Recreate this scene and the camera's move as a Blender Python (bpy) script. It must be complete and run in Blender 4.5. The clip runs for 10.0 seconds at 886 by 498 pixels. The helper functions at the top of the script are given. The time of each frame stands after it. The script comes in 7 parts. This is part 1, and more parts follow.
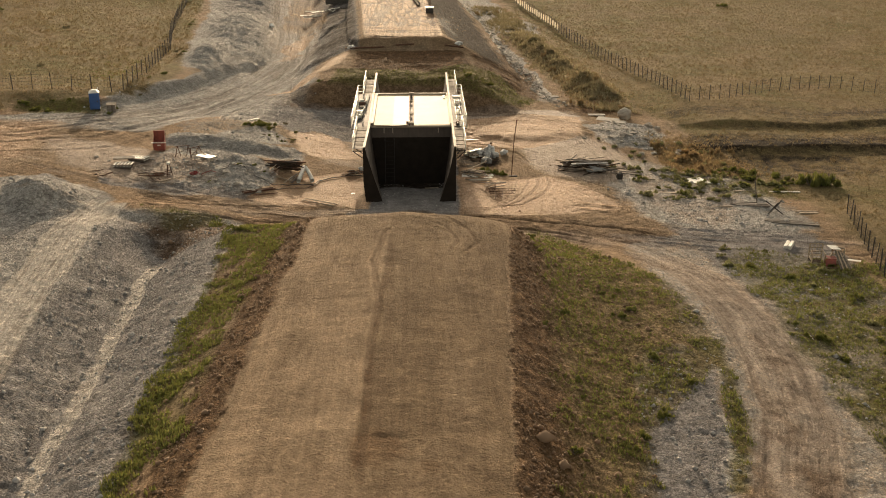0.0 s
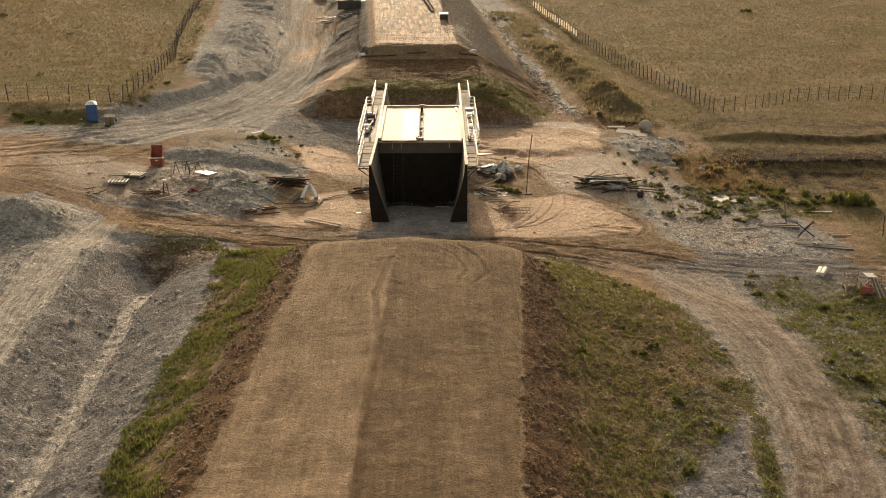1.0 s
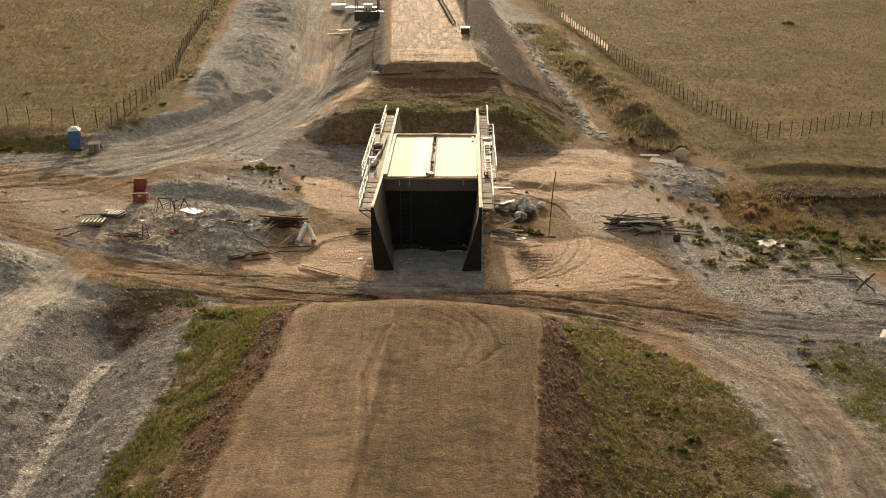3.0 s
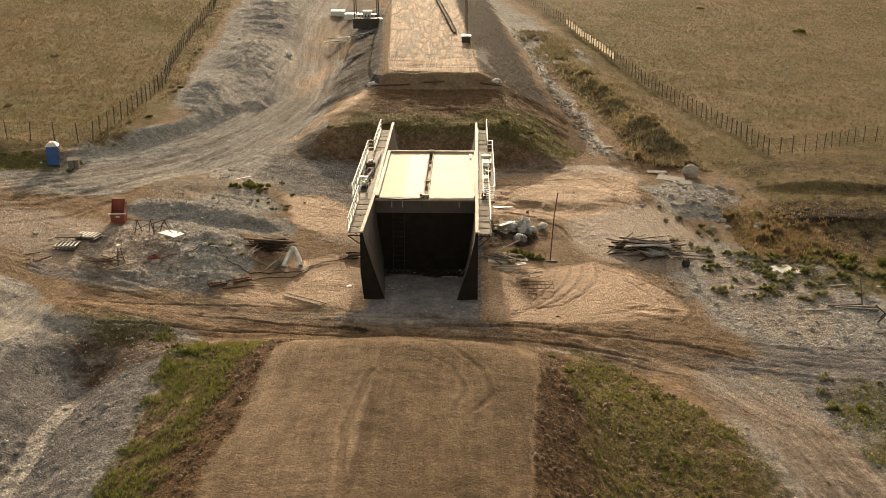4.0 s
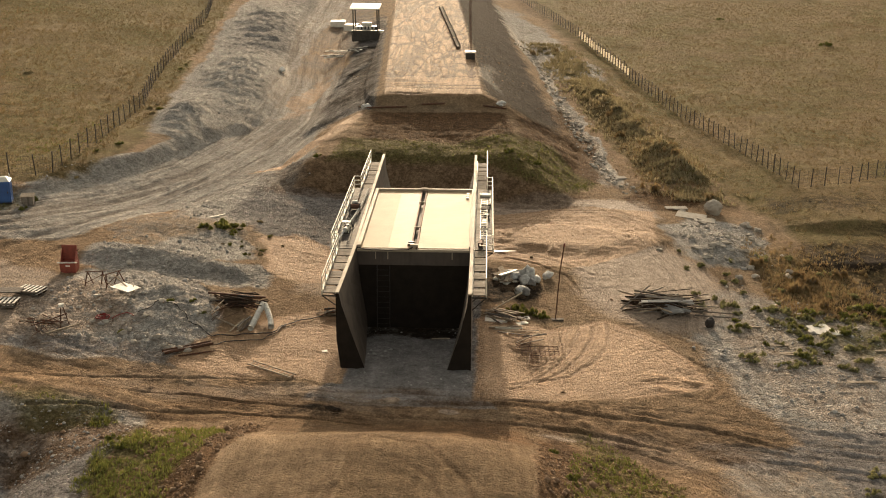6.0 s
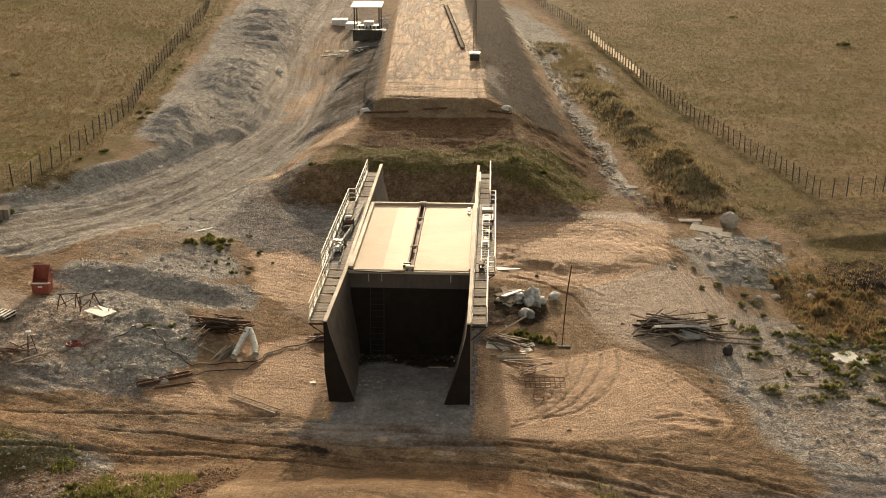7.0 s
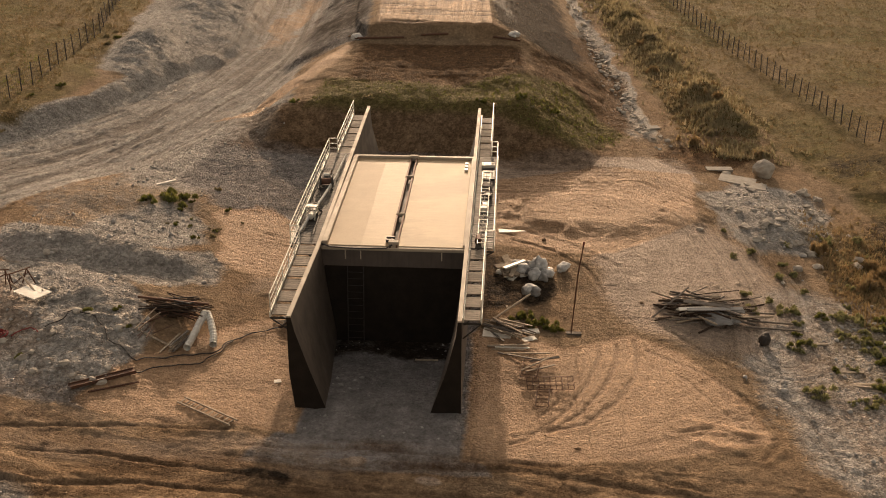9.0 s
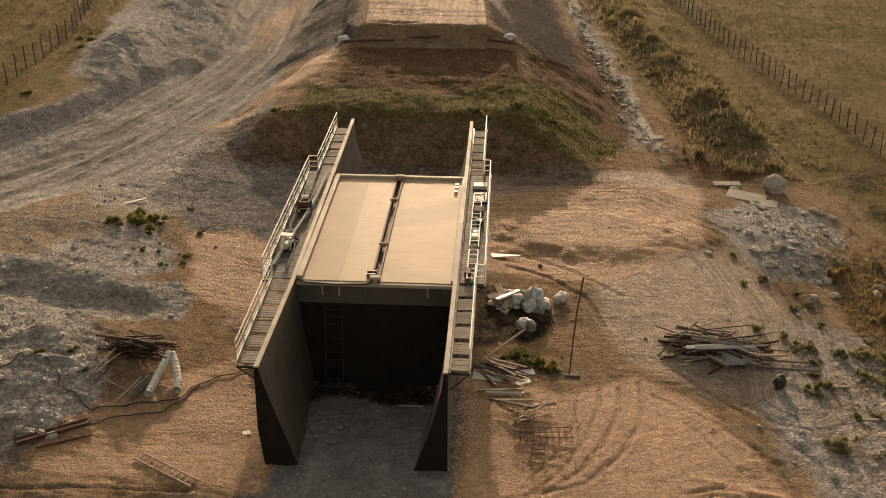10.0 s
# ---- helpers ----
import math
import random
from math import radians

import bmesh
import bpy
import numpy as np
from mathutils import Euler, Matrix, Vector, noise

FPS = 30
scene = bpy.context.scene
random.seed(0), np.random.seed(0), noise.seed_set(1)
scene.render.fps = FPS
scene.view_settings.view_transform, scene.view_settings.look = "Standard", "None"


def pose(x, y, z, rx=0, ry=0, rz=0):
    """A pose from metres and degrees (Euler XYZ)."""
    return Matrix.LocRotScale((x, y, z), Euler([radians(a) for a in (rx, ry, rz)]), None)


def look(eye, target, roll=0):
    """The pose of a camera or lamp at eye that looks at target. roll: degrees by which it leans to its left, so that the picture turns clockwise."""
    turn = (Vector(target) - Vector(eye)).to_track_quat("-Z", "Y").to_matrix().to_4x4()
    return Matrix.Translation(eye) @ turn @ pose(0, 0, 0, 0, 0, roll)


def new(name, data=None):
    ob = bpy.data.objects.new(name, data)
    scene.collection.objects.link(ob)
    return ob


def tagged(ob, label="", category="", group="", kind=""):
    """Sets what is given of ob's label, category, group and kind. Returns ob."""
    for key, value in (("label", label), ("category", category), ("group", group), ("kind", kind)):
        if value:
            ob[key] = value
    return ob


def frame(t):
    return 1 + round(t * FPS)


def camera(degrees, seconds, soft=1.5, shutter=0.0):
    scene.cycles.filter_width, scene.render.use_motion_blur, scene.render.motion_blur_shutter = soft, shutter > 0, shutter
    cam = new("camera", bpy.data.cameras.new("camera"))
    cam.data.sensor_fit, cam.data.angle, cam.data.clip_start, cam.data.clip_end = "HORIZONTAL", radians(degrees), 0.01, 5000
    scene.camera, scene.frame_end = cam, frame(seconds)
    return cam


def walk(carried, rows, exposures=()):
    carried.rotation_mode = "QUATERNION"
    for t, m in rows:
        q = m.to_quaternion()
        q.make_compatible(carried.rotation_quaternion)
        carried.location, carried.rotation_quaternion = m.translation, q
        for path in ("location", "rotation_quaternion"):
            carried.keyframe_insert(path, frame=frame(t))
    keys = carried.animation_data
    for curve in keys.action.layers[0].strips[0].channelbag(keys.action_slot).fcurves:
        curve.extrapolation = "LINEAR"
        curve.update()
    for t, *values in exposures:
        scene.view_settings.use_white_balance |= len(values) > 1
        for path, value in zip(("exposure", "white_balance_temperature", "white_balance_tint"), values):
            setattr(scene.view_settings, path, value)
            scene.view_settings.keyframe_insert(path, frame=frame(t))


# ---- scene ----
cam = camera(43.3, 10.0, 1.0)
PATH = [
    (0, (4.309, -0.412, 29.169), (4.353, 1.463, 28.475), -0.1),
    (0.5, (4.7, 2.308, 29.106), (4.731, 4.184, 28.413), -0.1),
    (1, (5.116, 5.079, 29.059), (5.127, 6.956, 28.367), -0.2),
    (1.5, (5.515, 7.827, 28.996), (5.503, 9.704, 28.306), -0.3),
    (2, (5.833, 10.573, 28.958), (5.806, 12.45, 28.27), -0.2),
    (2.5, (6.146, 13.268, 28.959), (6.111, 15.145, 28.271), -0.2),
    (4, (7.185, 21.171, 28.861), (7.134, 23.05, 28.178), -0.1),
    (4.5, (7.532, 23.824, 28.815), (7.475, 25.704, 28.134), -0.1),
    (5, (7.818, 26.45, 28.818), (7.756, 28.33, 28.138), -0.1),
    (5.5, (8.081, 29.093, 28.872), (8.013, 30.973, 28.192), -0.0),
    (6, (8.376, 31.8, 28.929), (8.301, 33.679, 28.248), -0.0),
    (6.2, (8.46, 32.882, 28.92), (8.382, 34.761, 28.239), -0.0),
    (7.3, (8.869, 38.816, 28.728), (8.776, 40.686, 28.023), 0.0),
    (7.5, (8.928, 39.921, 28.728), (8.833, 41.781, 28.001), 0.0),
    (8, (9.075, 42.64, 28.733), (8.975, 44.482, 27.958), 0.1),
    (8.5, (9.235, 45.363, 28.687), (9.131, 47.187, 27.872), 0.1),
    (9, (9.415, 48.16, 28.62), (9.307, 49.966, 27.768), 0.1),
    (9.5, (9.551, 50.938, 28.605), (9.444, 52.733, 27.73), 0.2),
    (10, (9.645, 53.694, 28.564), (9.541, 55.491, 27.691), 0.2),
]
walk(cam, [(t, look(eye, target, roll)) for t, eye, target, roll in PATH],
     [(0.0, 0.92, 6500, 10), (6.2, 0.93, 6500, 10), (7.3, 0.88, 6500, 11), (8.0, 0.81, 6900, 20), (9.0, 0.73, 6950, 20), (10.0, 0.64, 6800, 16)])

# ---- light ----
SUN_UP, SUN_SIDE = 11.8, 2.1   # degrees above the horizon; degrees west of north
world = bpy.data.worlds.new("world")
scene.world = world
world.use_nodes = True
wn = world.node_tree
sky = wn.nodes.new("ShaderNodeTexSky")
sky.sky_type, sky.sun_disc = "NISHITA", False
sky.sun_elevation, sky.sun_rotation = radians(SUN_UP), radians(-SUN_SIDE)
sky.dust_density, sky.air_density = 4.0, 1.2
haze = wn.nodes.new("ShaderNodeHueSaturation")   # dusty evening air takes the blue out of the sky
haze.inputs["Saturation"].default_value = 0.34
warm = wn.nodes.new("ShaderNodeMix")
warm.data_type, warm.blend_type = "RGBA", "MULTIPLY"
warm.inputs[0].default_value, warm.inputs[7].default_value = 1.0, (1.10, 1.0, 0.81, 1)
wn.links.new(sky.outputs[0], haze.inputs["Color"])
wn.links.new(haze.outputs[0], warm.inputs[6])
wn.links.new(warm.outputs[2], wn.nodes["Background"].inputs[0])
wn.nodes["Background"].inputs[1].default_value = 0.122
sun = new("sun", bpy.data.lights.new("sun", "SUN"))
sun.data.energy, sun.data.angle, sun.data.color = 2.75, radians(0.6), (1.0, 0.755, 0.485)
sun.matrix_world = look((-30 * math.sin(radians(SUN_SIDE)) * 3, 90, 90 * math.tan(radians(SUN_UP))), (0, 0, 0))


# ---- materials ----
def material(name):
    m = bpy.data.materials.new(name)
    m.use_nodes = True
    return m, m.node_tree, m.node_tree.nodes["Principled BSDF"]


def link(nt, a, b):
    nt.links.new(a, b)


def noise_node(nt, scale, detail=4, vector=None, rough=0.6):
    n = nt.nodes.new("ShaderNodeTexNoise")
    n.inputs["Scale"].default_value, n.inputs["Detail"].default_value = scale, detail
    n.inputs["Roughness"].default_value = rough
    if vector is not None:
        link(nt, vector, n.inputs["Vector"])
    return n.outputs[0]


def span(nt, value, a, b, c=0.0, d=1.0):
    n = nt.nodes.new("ShaderNodeMapRange")
    link(nt, value, n.inputs[0])
    for i, v in enumerate((a, b, c, d)):
        n.inputs[i + 1].default_value = v
    return n.outputs[0]


def mixed(nt, fac, a, b, blend="MIX"):
    n = nt.nodes.new("ShaderNodeMix")
    n.data_type, n.blend_type = "RGBA", blend
    for socket, v in ((n.inputs[0], fac), (n.inputs[6], a), (n.inputs[7], b)):
        if isinstance(v, (int, float)):
            socket.default_value = v
        elif isinstance(v, tuple):
            socket.default_value = (*v, 1)
        else:
            link(nt, v, socket)
    return n.outputs[2]


def sums(nt, op, a, b):
    n = nt.nodes.new("ShaderNodeMath")
    n.operation = op
    for socket, v in ((n.inputs[0], a), (n.inputs[1], b)):
        if isinstance(v, (int, float)):
            socket.default_value = v
        else:
            link(nt, v, socket)
    return n.outputs[0]


def bumped(nt, bsdf, height, strength, distance):
    n = nt.nodes.new("ShaderNodeBump")
    n.inputs["Strength"].default_value, n.inputs["Distance"].default_value = strength, distance
    link(nt, height, n.inputs["Height"])
    link(nt, n.outputs[0], bsdf.inputs["Normal"])


def place(nt, stretch=(1, 1, 1)):
    g = nt.nodes.new("ShaderNodeNewGeometry")
    m = nt.nodes.new("ShaderNodeMapping")
    m.inputs["Scale"].default_value = stretch
    link(nt, g.outputs["Position"], m.inputs[0])
    return m.outputs[0]


def simple(name, light, dark, rough=0.7, metal=0.0, scale=3.0, fine=25.0, bump=0.3, depth=0.01, spread=0.0):
    """A surface that varies between two colours at two scales, with fine relief; spread: difference from piece to piece."""
    m, nt, bsdf = material(name)
    where = place(nt)
    coarse, grain = noise_node(nt, scale, 5, where), noise_node(nt, fine, 3, where)
    c = mixed(nt, span(nt, coarse, 0.35, 0.65), dark, light)
    c = mixed(nt, span(nt, grain, 0.3, 0.7, 0.0, 0.35), c, dark)
    if spread:
        info = nt.nodes.new("ShaderNodeObjectInfo")
        hsv = nt.nodes.new("ShaderNodeHueSaturation")
        link(nt, span(nt, info.outputs["Random"], 0, 1, 1 - spread, 1 + spread), hsv.inputs["Value"])
        link(nt, c, hsv.inputs["Color"])
        c = hsv.outputs[0]
    link(nt, c, bsdf.inputs["Base Color"])
    link(nt, span(nt, grain, 0.3, 0.7, rough - 0.1, rough + 0.1), bsdf.inputs["Roughness"])
    bsdf.inputs["Metallic"].default_value = metal
    bumped(nt, bsdf, grain, bump, depth)
    return m


def stuff_material(name, colours, rough=0.9, thin=False):
    """Colours that change from piece to piece within one mesh."""
    m, nt, bsdf = material(name)
    g = nt.nodes.new("ShaderNodeNewGeometry")
    ramp = nt.nodes.new("ShaderNodeValToRGB")
    while len(ramp.color_ramp.elements) < len(colours):
        ramp.color_ramp.elements.new(0.5)
    for i, (el, c) in enumerate(zip(ramp.color_ramp.elements, colours)):
        el.position, el.color = i / (len(colours) - 1), (*c, 1)
    link(nt, g.outputs["Random Per Island"], ramp.inputs[0])
    patch = noise_node(nt, 0.25, 3, place(nt))
    c = mixed(nt, span(nt, patch, 0.35, 0.65, 0, 0.45), ramp.outputs[0], colours[0])
    link(nt, c, bsdf.inputs["Base Color"])
    bsdf.inputs["Roughness"].default_value = rough
    if thin:
        glow, both = nt.nodes.new("ShaderNodeBsdfTranslucent"), nt.nodes.new("ShaderNodeMixShader")
        link(nt, c, glow.inputs[0])
        both.inputs[0].default_value = 0.4
        link(nt, bsdf.outputs[0], both.inputs[1])
        link(nt, glow.outputs[0], both.inputs[2])
        link(nt, both.outputs[0], nt.nodes["Material Output"].inputs[0])
    return m


def ground_material():
    m, nt, bsdf = material("ground")

    def zone(name):
        a = nt.nodes.new("ShaderNodeAttribute")
        a.attribute_name = name
        return a.outputs["Fac"]

    where = place(nt)
    wide, mid = noise_node(nt, 0.12, 4, where), noise_node(nt, 0.9, 6, where, 0.65)
    fine, grit = noise_node(nt, 5.0, 5, where, 0.7), noise_node(nt, 22.0, 3, where, 0.7)

    def ragged(name, width=0.35):
        edge = sums(nt, "ADD", zone(name), sums(nt, "MULTIPLY", sums(nt, "SUBTRACT", sums(nt, "ADD", sums(nt, "MULTIPLY", mid, 0.6), sums(nt, "MULTIPLY", fine, 0.4)), 0.5), 1.1))
        return span(nt, edge, 0.5 - width / 2, 0.5 + width / 2)

    def tone(a, b, by, lo=0.35, hi=0.65):
        return mixed(nt, span(nt, by, lo, hi), a, b)

    # grain that follows the wheels: stretched along the way, fine across it
    flow = nt.nodes.new("ShaderNodeCombineXYZ")
    link(nt, sums(nt, "MULTIPLY", zone("flow_u"), 3.8), flow.inputs[0])
    link(nt, sums(nt, "MULTIPLY", zone("flow_v"), 0.16), flow.inputs[1])
    ruts = noise_node(nt, 1.0, 6, flow.outputs[0], 0.68)
    flow2 = nt.nodes.new("ShaderNodeCombineXYZ")
    link(nt, sums(nt, "MULTIPLY", zone("flow_u"), 7.5), flow2.inputs[0])
    link(nt, sums(nt, "MULTIPLY", zone("flow_v"), 1.3), flow2.inputs[1])
    tread = noise_node(nt, 1.0, 4, flow2.outputs[0], 0.65)
    t = zone("tracked")
    c = tone((0.34, 0.235, 0.148), (0.235, 0.16, 0.10), mid)
    c = mixed(nt, span(nt, wide, 0.42, 0.62, 0, 0.75), c, tone((0.325, 0.24, 0.163), (0.225, 0.168, 0.115), mid))
    grey = mixed(nt, span(nt, wide, 0.48, 0.62, 0, 0.45), tone((0.445, 0.42, 0.392), (0.335, 0.315, 0.293), mid), tone((0.40, 0.365, 0.33), (0.30, 0.272, 0.245), mid))
    c = mixed(nt, ragged("grey"), c, grey)
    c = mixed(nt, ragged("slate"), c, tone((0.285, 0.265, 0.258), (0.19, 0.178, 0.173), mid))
    c = mixed(nt, ragged("pale"), c, tone((0.42, 0.325, 0.255), (0.31, 0.238, 0.185), mid))
    c = mixed(nt, ragged("sand"), c, tone((0.46, 0.298, 0.182), (0.385, 0.245, 0.147), mid))
    dry = tone((0.25, 0.178, 0.10), (0.165, 0.124, 0.067), mid)
    dry = mixed(nt, span(nt, wide, 0.40, 0.58, 0, 0.9), dry, tone((0.165, 0.14, 0.055), (0.105, 0.092, 0.036), mid))
    tuft = noise_node(nt, 1.0, 6, place(nt, (0.30, 0.45, 1)), 0.7)
    dry = mixed(nt, span(nt, tuft, 0.50, 0.62, 0, 0.7), dry, tone((0.195, 0.132, 0.064), (0.12, 0.092, 0.042), mid))
    dry = mixed(nt, span(nt, tuft, 0.46, 0.36, 0, 0.6), dry, tone((0.29, 0.225, 0.125), (0.22, 0.175, 0.09), mid))
    dry = mixed(nt, span(nt, noise_node(nt, 0.035, 3, where), 0.45, 0.6, 0, 0.6), dry, tone((0.25, 0.185, 0.105), (0.18, 0.135, 0.075), mid))
    c = mixed(nt, ragged("dry", 0.5), c, dry)
    c = mixed(nt, ragged("silt"), c, tone((0.58, 0.53, 0.475), (0.44, 0.40, 0.355), mid))
    # rolled earth on the near embankment: a paler and a darker lane, hatched by the roller
    n = zone("near_top")
    hatch_x = noise_node(nt, 1.0, 5, place(nt, (1.6, 5.0, 1)), 0.75)
    hatch_y = noise_node(nt, 1.0, 5, place(nt, (4.2, 0.35, 1)), 0.72)
    patchy = noise_node(nt, 1.0, 6, place(nt, (0.45, 0.30, 1)), 0.68)
    rolled = mixed(nt, span(nt, zone("lane"), 0.25, 0.75), tone((0.205, 0.144, 0.089), (0.145, 0.101, 0.062), patchy, 0.38, 0.6), tone((0.325, 0.237, 0.158), (0.225, 0.161, 0.105), patchy, 0.4, 0.6))
    rolled = mixed(nt, span(nt, hatch_y, 0.5, 0.68, 0, 0.5), rolled, mixed(nt, 1.0, rolled, (0.62, 0.58, 0.54), "MULTIPLY"))
    rolled = mixed(nt, span(nt, hatch_y, 0.46, 0.32, 0, 0.5), rolled, mixed(nt, 1.0, rolled, (1.32, 1.3, 1.28), "MULTIPLY"))
    rolled = mixed(nt, span(nt, hatch_x, 0.52, 0.66, 0, 0.35), rolled, mixed(nt, 1.0, rolled, (0.66, 0.63, 0.60), "MULTIPLY"))
    c = mixed(nt, span(nt, n, 0.35, 0.65), c, rolled)
    c = mixed(nt, ragged("soil", 0.5), c, tone((0.178, 0.106, 0.056), (0.10, 0.061, 0.034), mid))
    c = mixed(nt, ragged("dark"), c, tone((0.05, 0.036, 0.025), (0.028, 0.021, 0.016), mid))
    c = mixed(nt, ragged("green", 0.6), c, tone((0.115, 0.116, 0.034), (0.15, 0.115, 0.05), mid))
    # wheel marks
    s = zone("streak")
    calm = span(nt, zone("calm"), 0.3, 0.8, 1.0, 0.75)
    c = mixed(nt, sums(nt, "MULTIPLY", span(nt, s, 0.03, 0.36, 0, 0.6), calm), c, mixed(nt, 0.6, c, (0.10, 0.06, 0.035)))
    c = mixed(nt, span(nt, s, -0.03, -0.4, 0, 0.5), c, mixed(nt, 1.0, c, (1.4, 1.36, 1.32), "MULTIPLY"))
    c = mixed(nt, sums(nt, "MULTIPLY", span(nt, ruts, 0.5, 0.64, 0, 0.7), t), c, mixed(nt, 1.0, c, (0.56, 0.52, 0.48), "MULTIPLY"))
    c = mixed(nt, sums(nt, "MULTIPLY", span(nt, ruts, 0.47, 0.34, 0, 0.5), t), c, mixed(nt, 1.0, c, (1.35, 1.33, 1.3), "MULTIPLY"))
    c = mixed(nt, sums(nt, "MULTIPLY", span(nt, tread, 0.52, 0.70, 0, 0.45), t), c, mixed(nt, 1.0, c, (0.60, 0.57, 0.54), "MULTIPLY"))
    # stones and clods: cells at two sizes, each with a tone of its own
    warp = nt.nodes.new("ShaderNodeVectorMath")
    warp.operation = "MULTIPLY_ADD"
    jit = nt.nodes.new("ShaderNodeTexNoise")
    jit.inputs["Scale"].default_value = 2.5
    link(nt, where, jit.inputs["Vector"])
    link(nt, jit.outputs["Color"], warp.inputs[0])
    warp.inputs[1].default_value = (0.35, 0.35, 0.35)
    link(nt, where, warp.inputs[2])

    def cells(scale):
        v = nt.nodes.new("ShaderNodeTexVoronoi")
        v.inputs["Scale"].default_value, v.inputs["Randomness"].default_value = scale, 1.0
        link(nt, warp.outputs[0], v.inputs["Vector"])
        return v.outputs["Distance"], v.outputs["Color"]

    big_d, big_c = cells(2.6)
    small_d, small_c = cells(7.5)
    rough = zone("rough")
    loose = span(nt, rough, 0.15, 0.75, 0.42, 1.0)
    light = sums(nt, "MULTIPLY", calm, span(nt, n, 0.3, 0.7, 1.0, 0.45))
    small, peb = noise_node(nt, 2.2, 6, where, 0.7), noise_node(nt, 11.0, 3, where, 0.7)
    for tone_by, amount in ((big_c, 0.30), (small_c, 0.55)):
        bw = nt.nodes.new("ShaderNodeRGBToBW")
        link(nt, tone_by, bw.inputs[0])
        up = sums(nt, "MULTIPLY", span(nt, bw.outputs[0], 0.5, 0.85, 0, amount), loose)
        down = sums(nt, "MULTIPLY", span(nt, bw.outputs[0], 0.5, 0.15, 0, amount), loose)
        c = mixed(nt, up, c, mixed(nt, 1.0, c, (1.5, 1.48, 1.45), "MULTIPLY"))
        c = mixed(nt, down, c, mixed(nt, 1.0, c, (0.5, 0.48, 0.46), "MULTIPLY"))
    # crevice shade between the big cells, painted into the colour
    c = mixed(nt, sums(nt, "MULTIPLY", span(nt, big_d, 0.5, 0.75, 0, 0.35), loose), c, mixed(nt, 1.0, c, (0.5, 0.47, 0.44), "MULTIPLY"))
    c = mixed(nt, sums(nt, "MULTIPLY", span(nt, small, 0.50, 0.66, 0, 0.55), light), c, mixed(nt, 1.0, c, (0.6, 0.58, 0.56), "MULTIPLY"))
    c = mixed(nt, sums(nt, "MULTIPLY", span(nt, fine, 0.50, 0.66, 0, 0.6), light), c, mixed(nt, 1.0, c, (0.6, 0.58, 0.56), "MULTIPLY"))
    c = mixed(nt, sums(nt, "MULTIPLY", span(nt, fine, 0.47, 0.36, 0, 0.6), light), c, mixed(nt, 1.0, c, (1.4, 1.38, 1.35), "MULTIPLY"))
    c = mixed(nt, sums(nt, "MULTIPLY", span(nt, peb, 0.50, 0.66, 0, 0.6), light), c, mixed(nt, 1.0, c, (0.55, 0.53, 0.51), "MULTIPLY"))
    c = mixed(nt, sums(nt, "MULTIPLY", span(nt, grit, 0.52, 0.70, 0, 0.6), light), c, mixed(nt, 1.0, c, (1.4, 1.38, 1.35), "MULTIPLY"))
    link(nt, c, bsdf.inputs["Base Color"])
    packed = sums(nt, "MAXIMUM", zone("sand"), zone("pale"))
    link(nt, span(nt, packed, 0.3, 0.8, 0.95, 0.8), bsdf.inputs["Roughness"])
    link(nt, span(nt, packed, 0.3, 0.8, 0.05, 0.28), bsdf.inputs["Specular IOR Level"])
    # relief in metres
    def times(v, k):
        return sums(nt, "MULTIPLY", v, k)

    soft = sums(nt, "ADD", times(fine, 0.11), sums(nt, "ADD", times(peb, 0.08), times(grit, 0.035)))
    heaps = sums(nt, "ADD", times(big_d, -0.045), times(small_d, -0.12))
    marks = times(sums(nt, "ADD", times(ruts, -0.19), times(tread, -0.09)), t)
    roller = times(sums(nt, "ADD", times(hatch_y, -0.045), times(hatch_x, -0.045)), n)
    height = sums(nt, "ADD", sums(nt, "ADD", times(soft, light), times(heaps, loose)), sums(nt, "ADD", marks, roller))
    bumped(nt, bsdf, height, 1.0, 1.0)
    return m


GROUND = ground_material()


def concrete(name, light, dark, rough, streaks=True):
    m, nt, bsdf = material(name)
    where, fall = place(nt), place(nt, (3.0, 3.0, 0.25))
    blot, grain, run = noise_node(nt, 0.8, 5, where), noise_node(nt, 18, 4, where), noise_node(nt, 1.3, 4, fall)
    c = mixed(nt, span(nt, blot, 0.3, 0.7), light, dark)
    if streaks:
        c = mixed(nt, span(nt, run, 0.5, 0.75, 0, 0.55), c, tuple(0.55 * v for v in dark))
    c = mixed(nt, span(nt, grain, 0.4, 0.75, 0, 0.25), c, dark)
    link(nt, c, bsdf.inputs["Base Color"])
    link(nt, span(nt, blot, 0.3, 0.7, rough - 0.08, rough + 0.08), bsdf.inputs["Roughness"])
    bumped(nt, bsdf, grain, 0.25, 0.01)
    return m


# shade on the wall sides is painted into this very dark concrete
CONCRETE_SHADED = concrete("shaded_concrete_wall", (0.105, 0.075, 0.053), (0.058, 0.042, 0.031), 0.8)
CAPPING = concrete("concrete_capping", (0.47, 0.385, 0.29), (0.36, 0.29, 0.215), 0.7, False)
# deck front: much darker than the deck top, with streaks running down
FASCIA = concrete("dark_streaked_deck_front", (0.115, 0.088, 0.072), (0.07, 0.054, 0.046), 0.75)


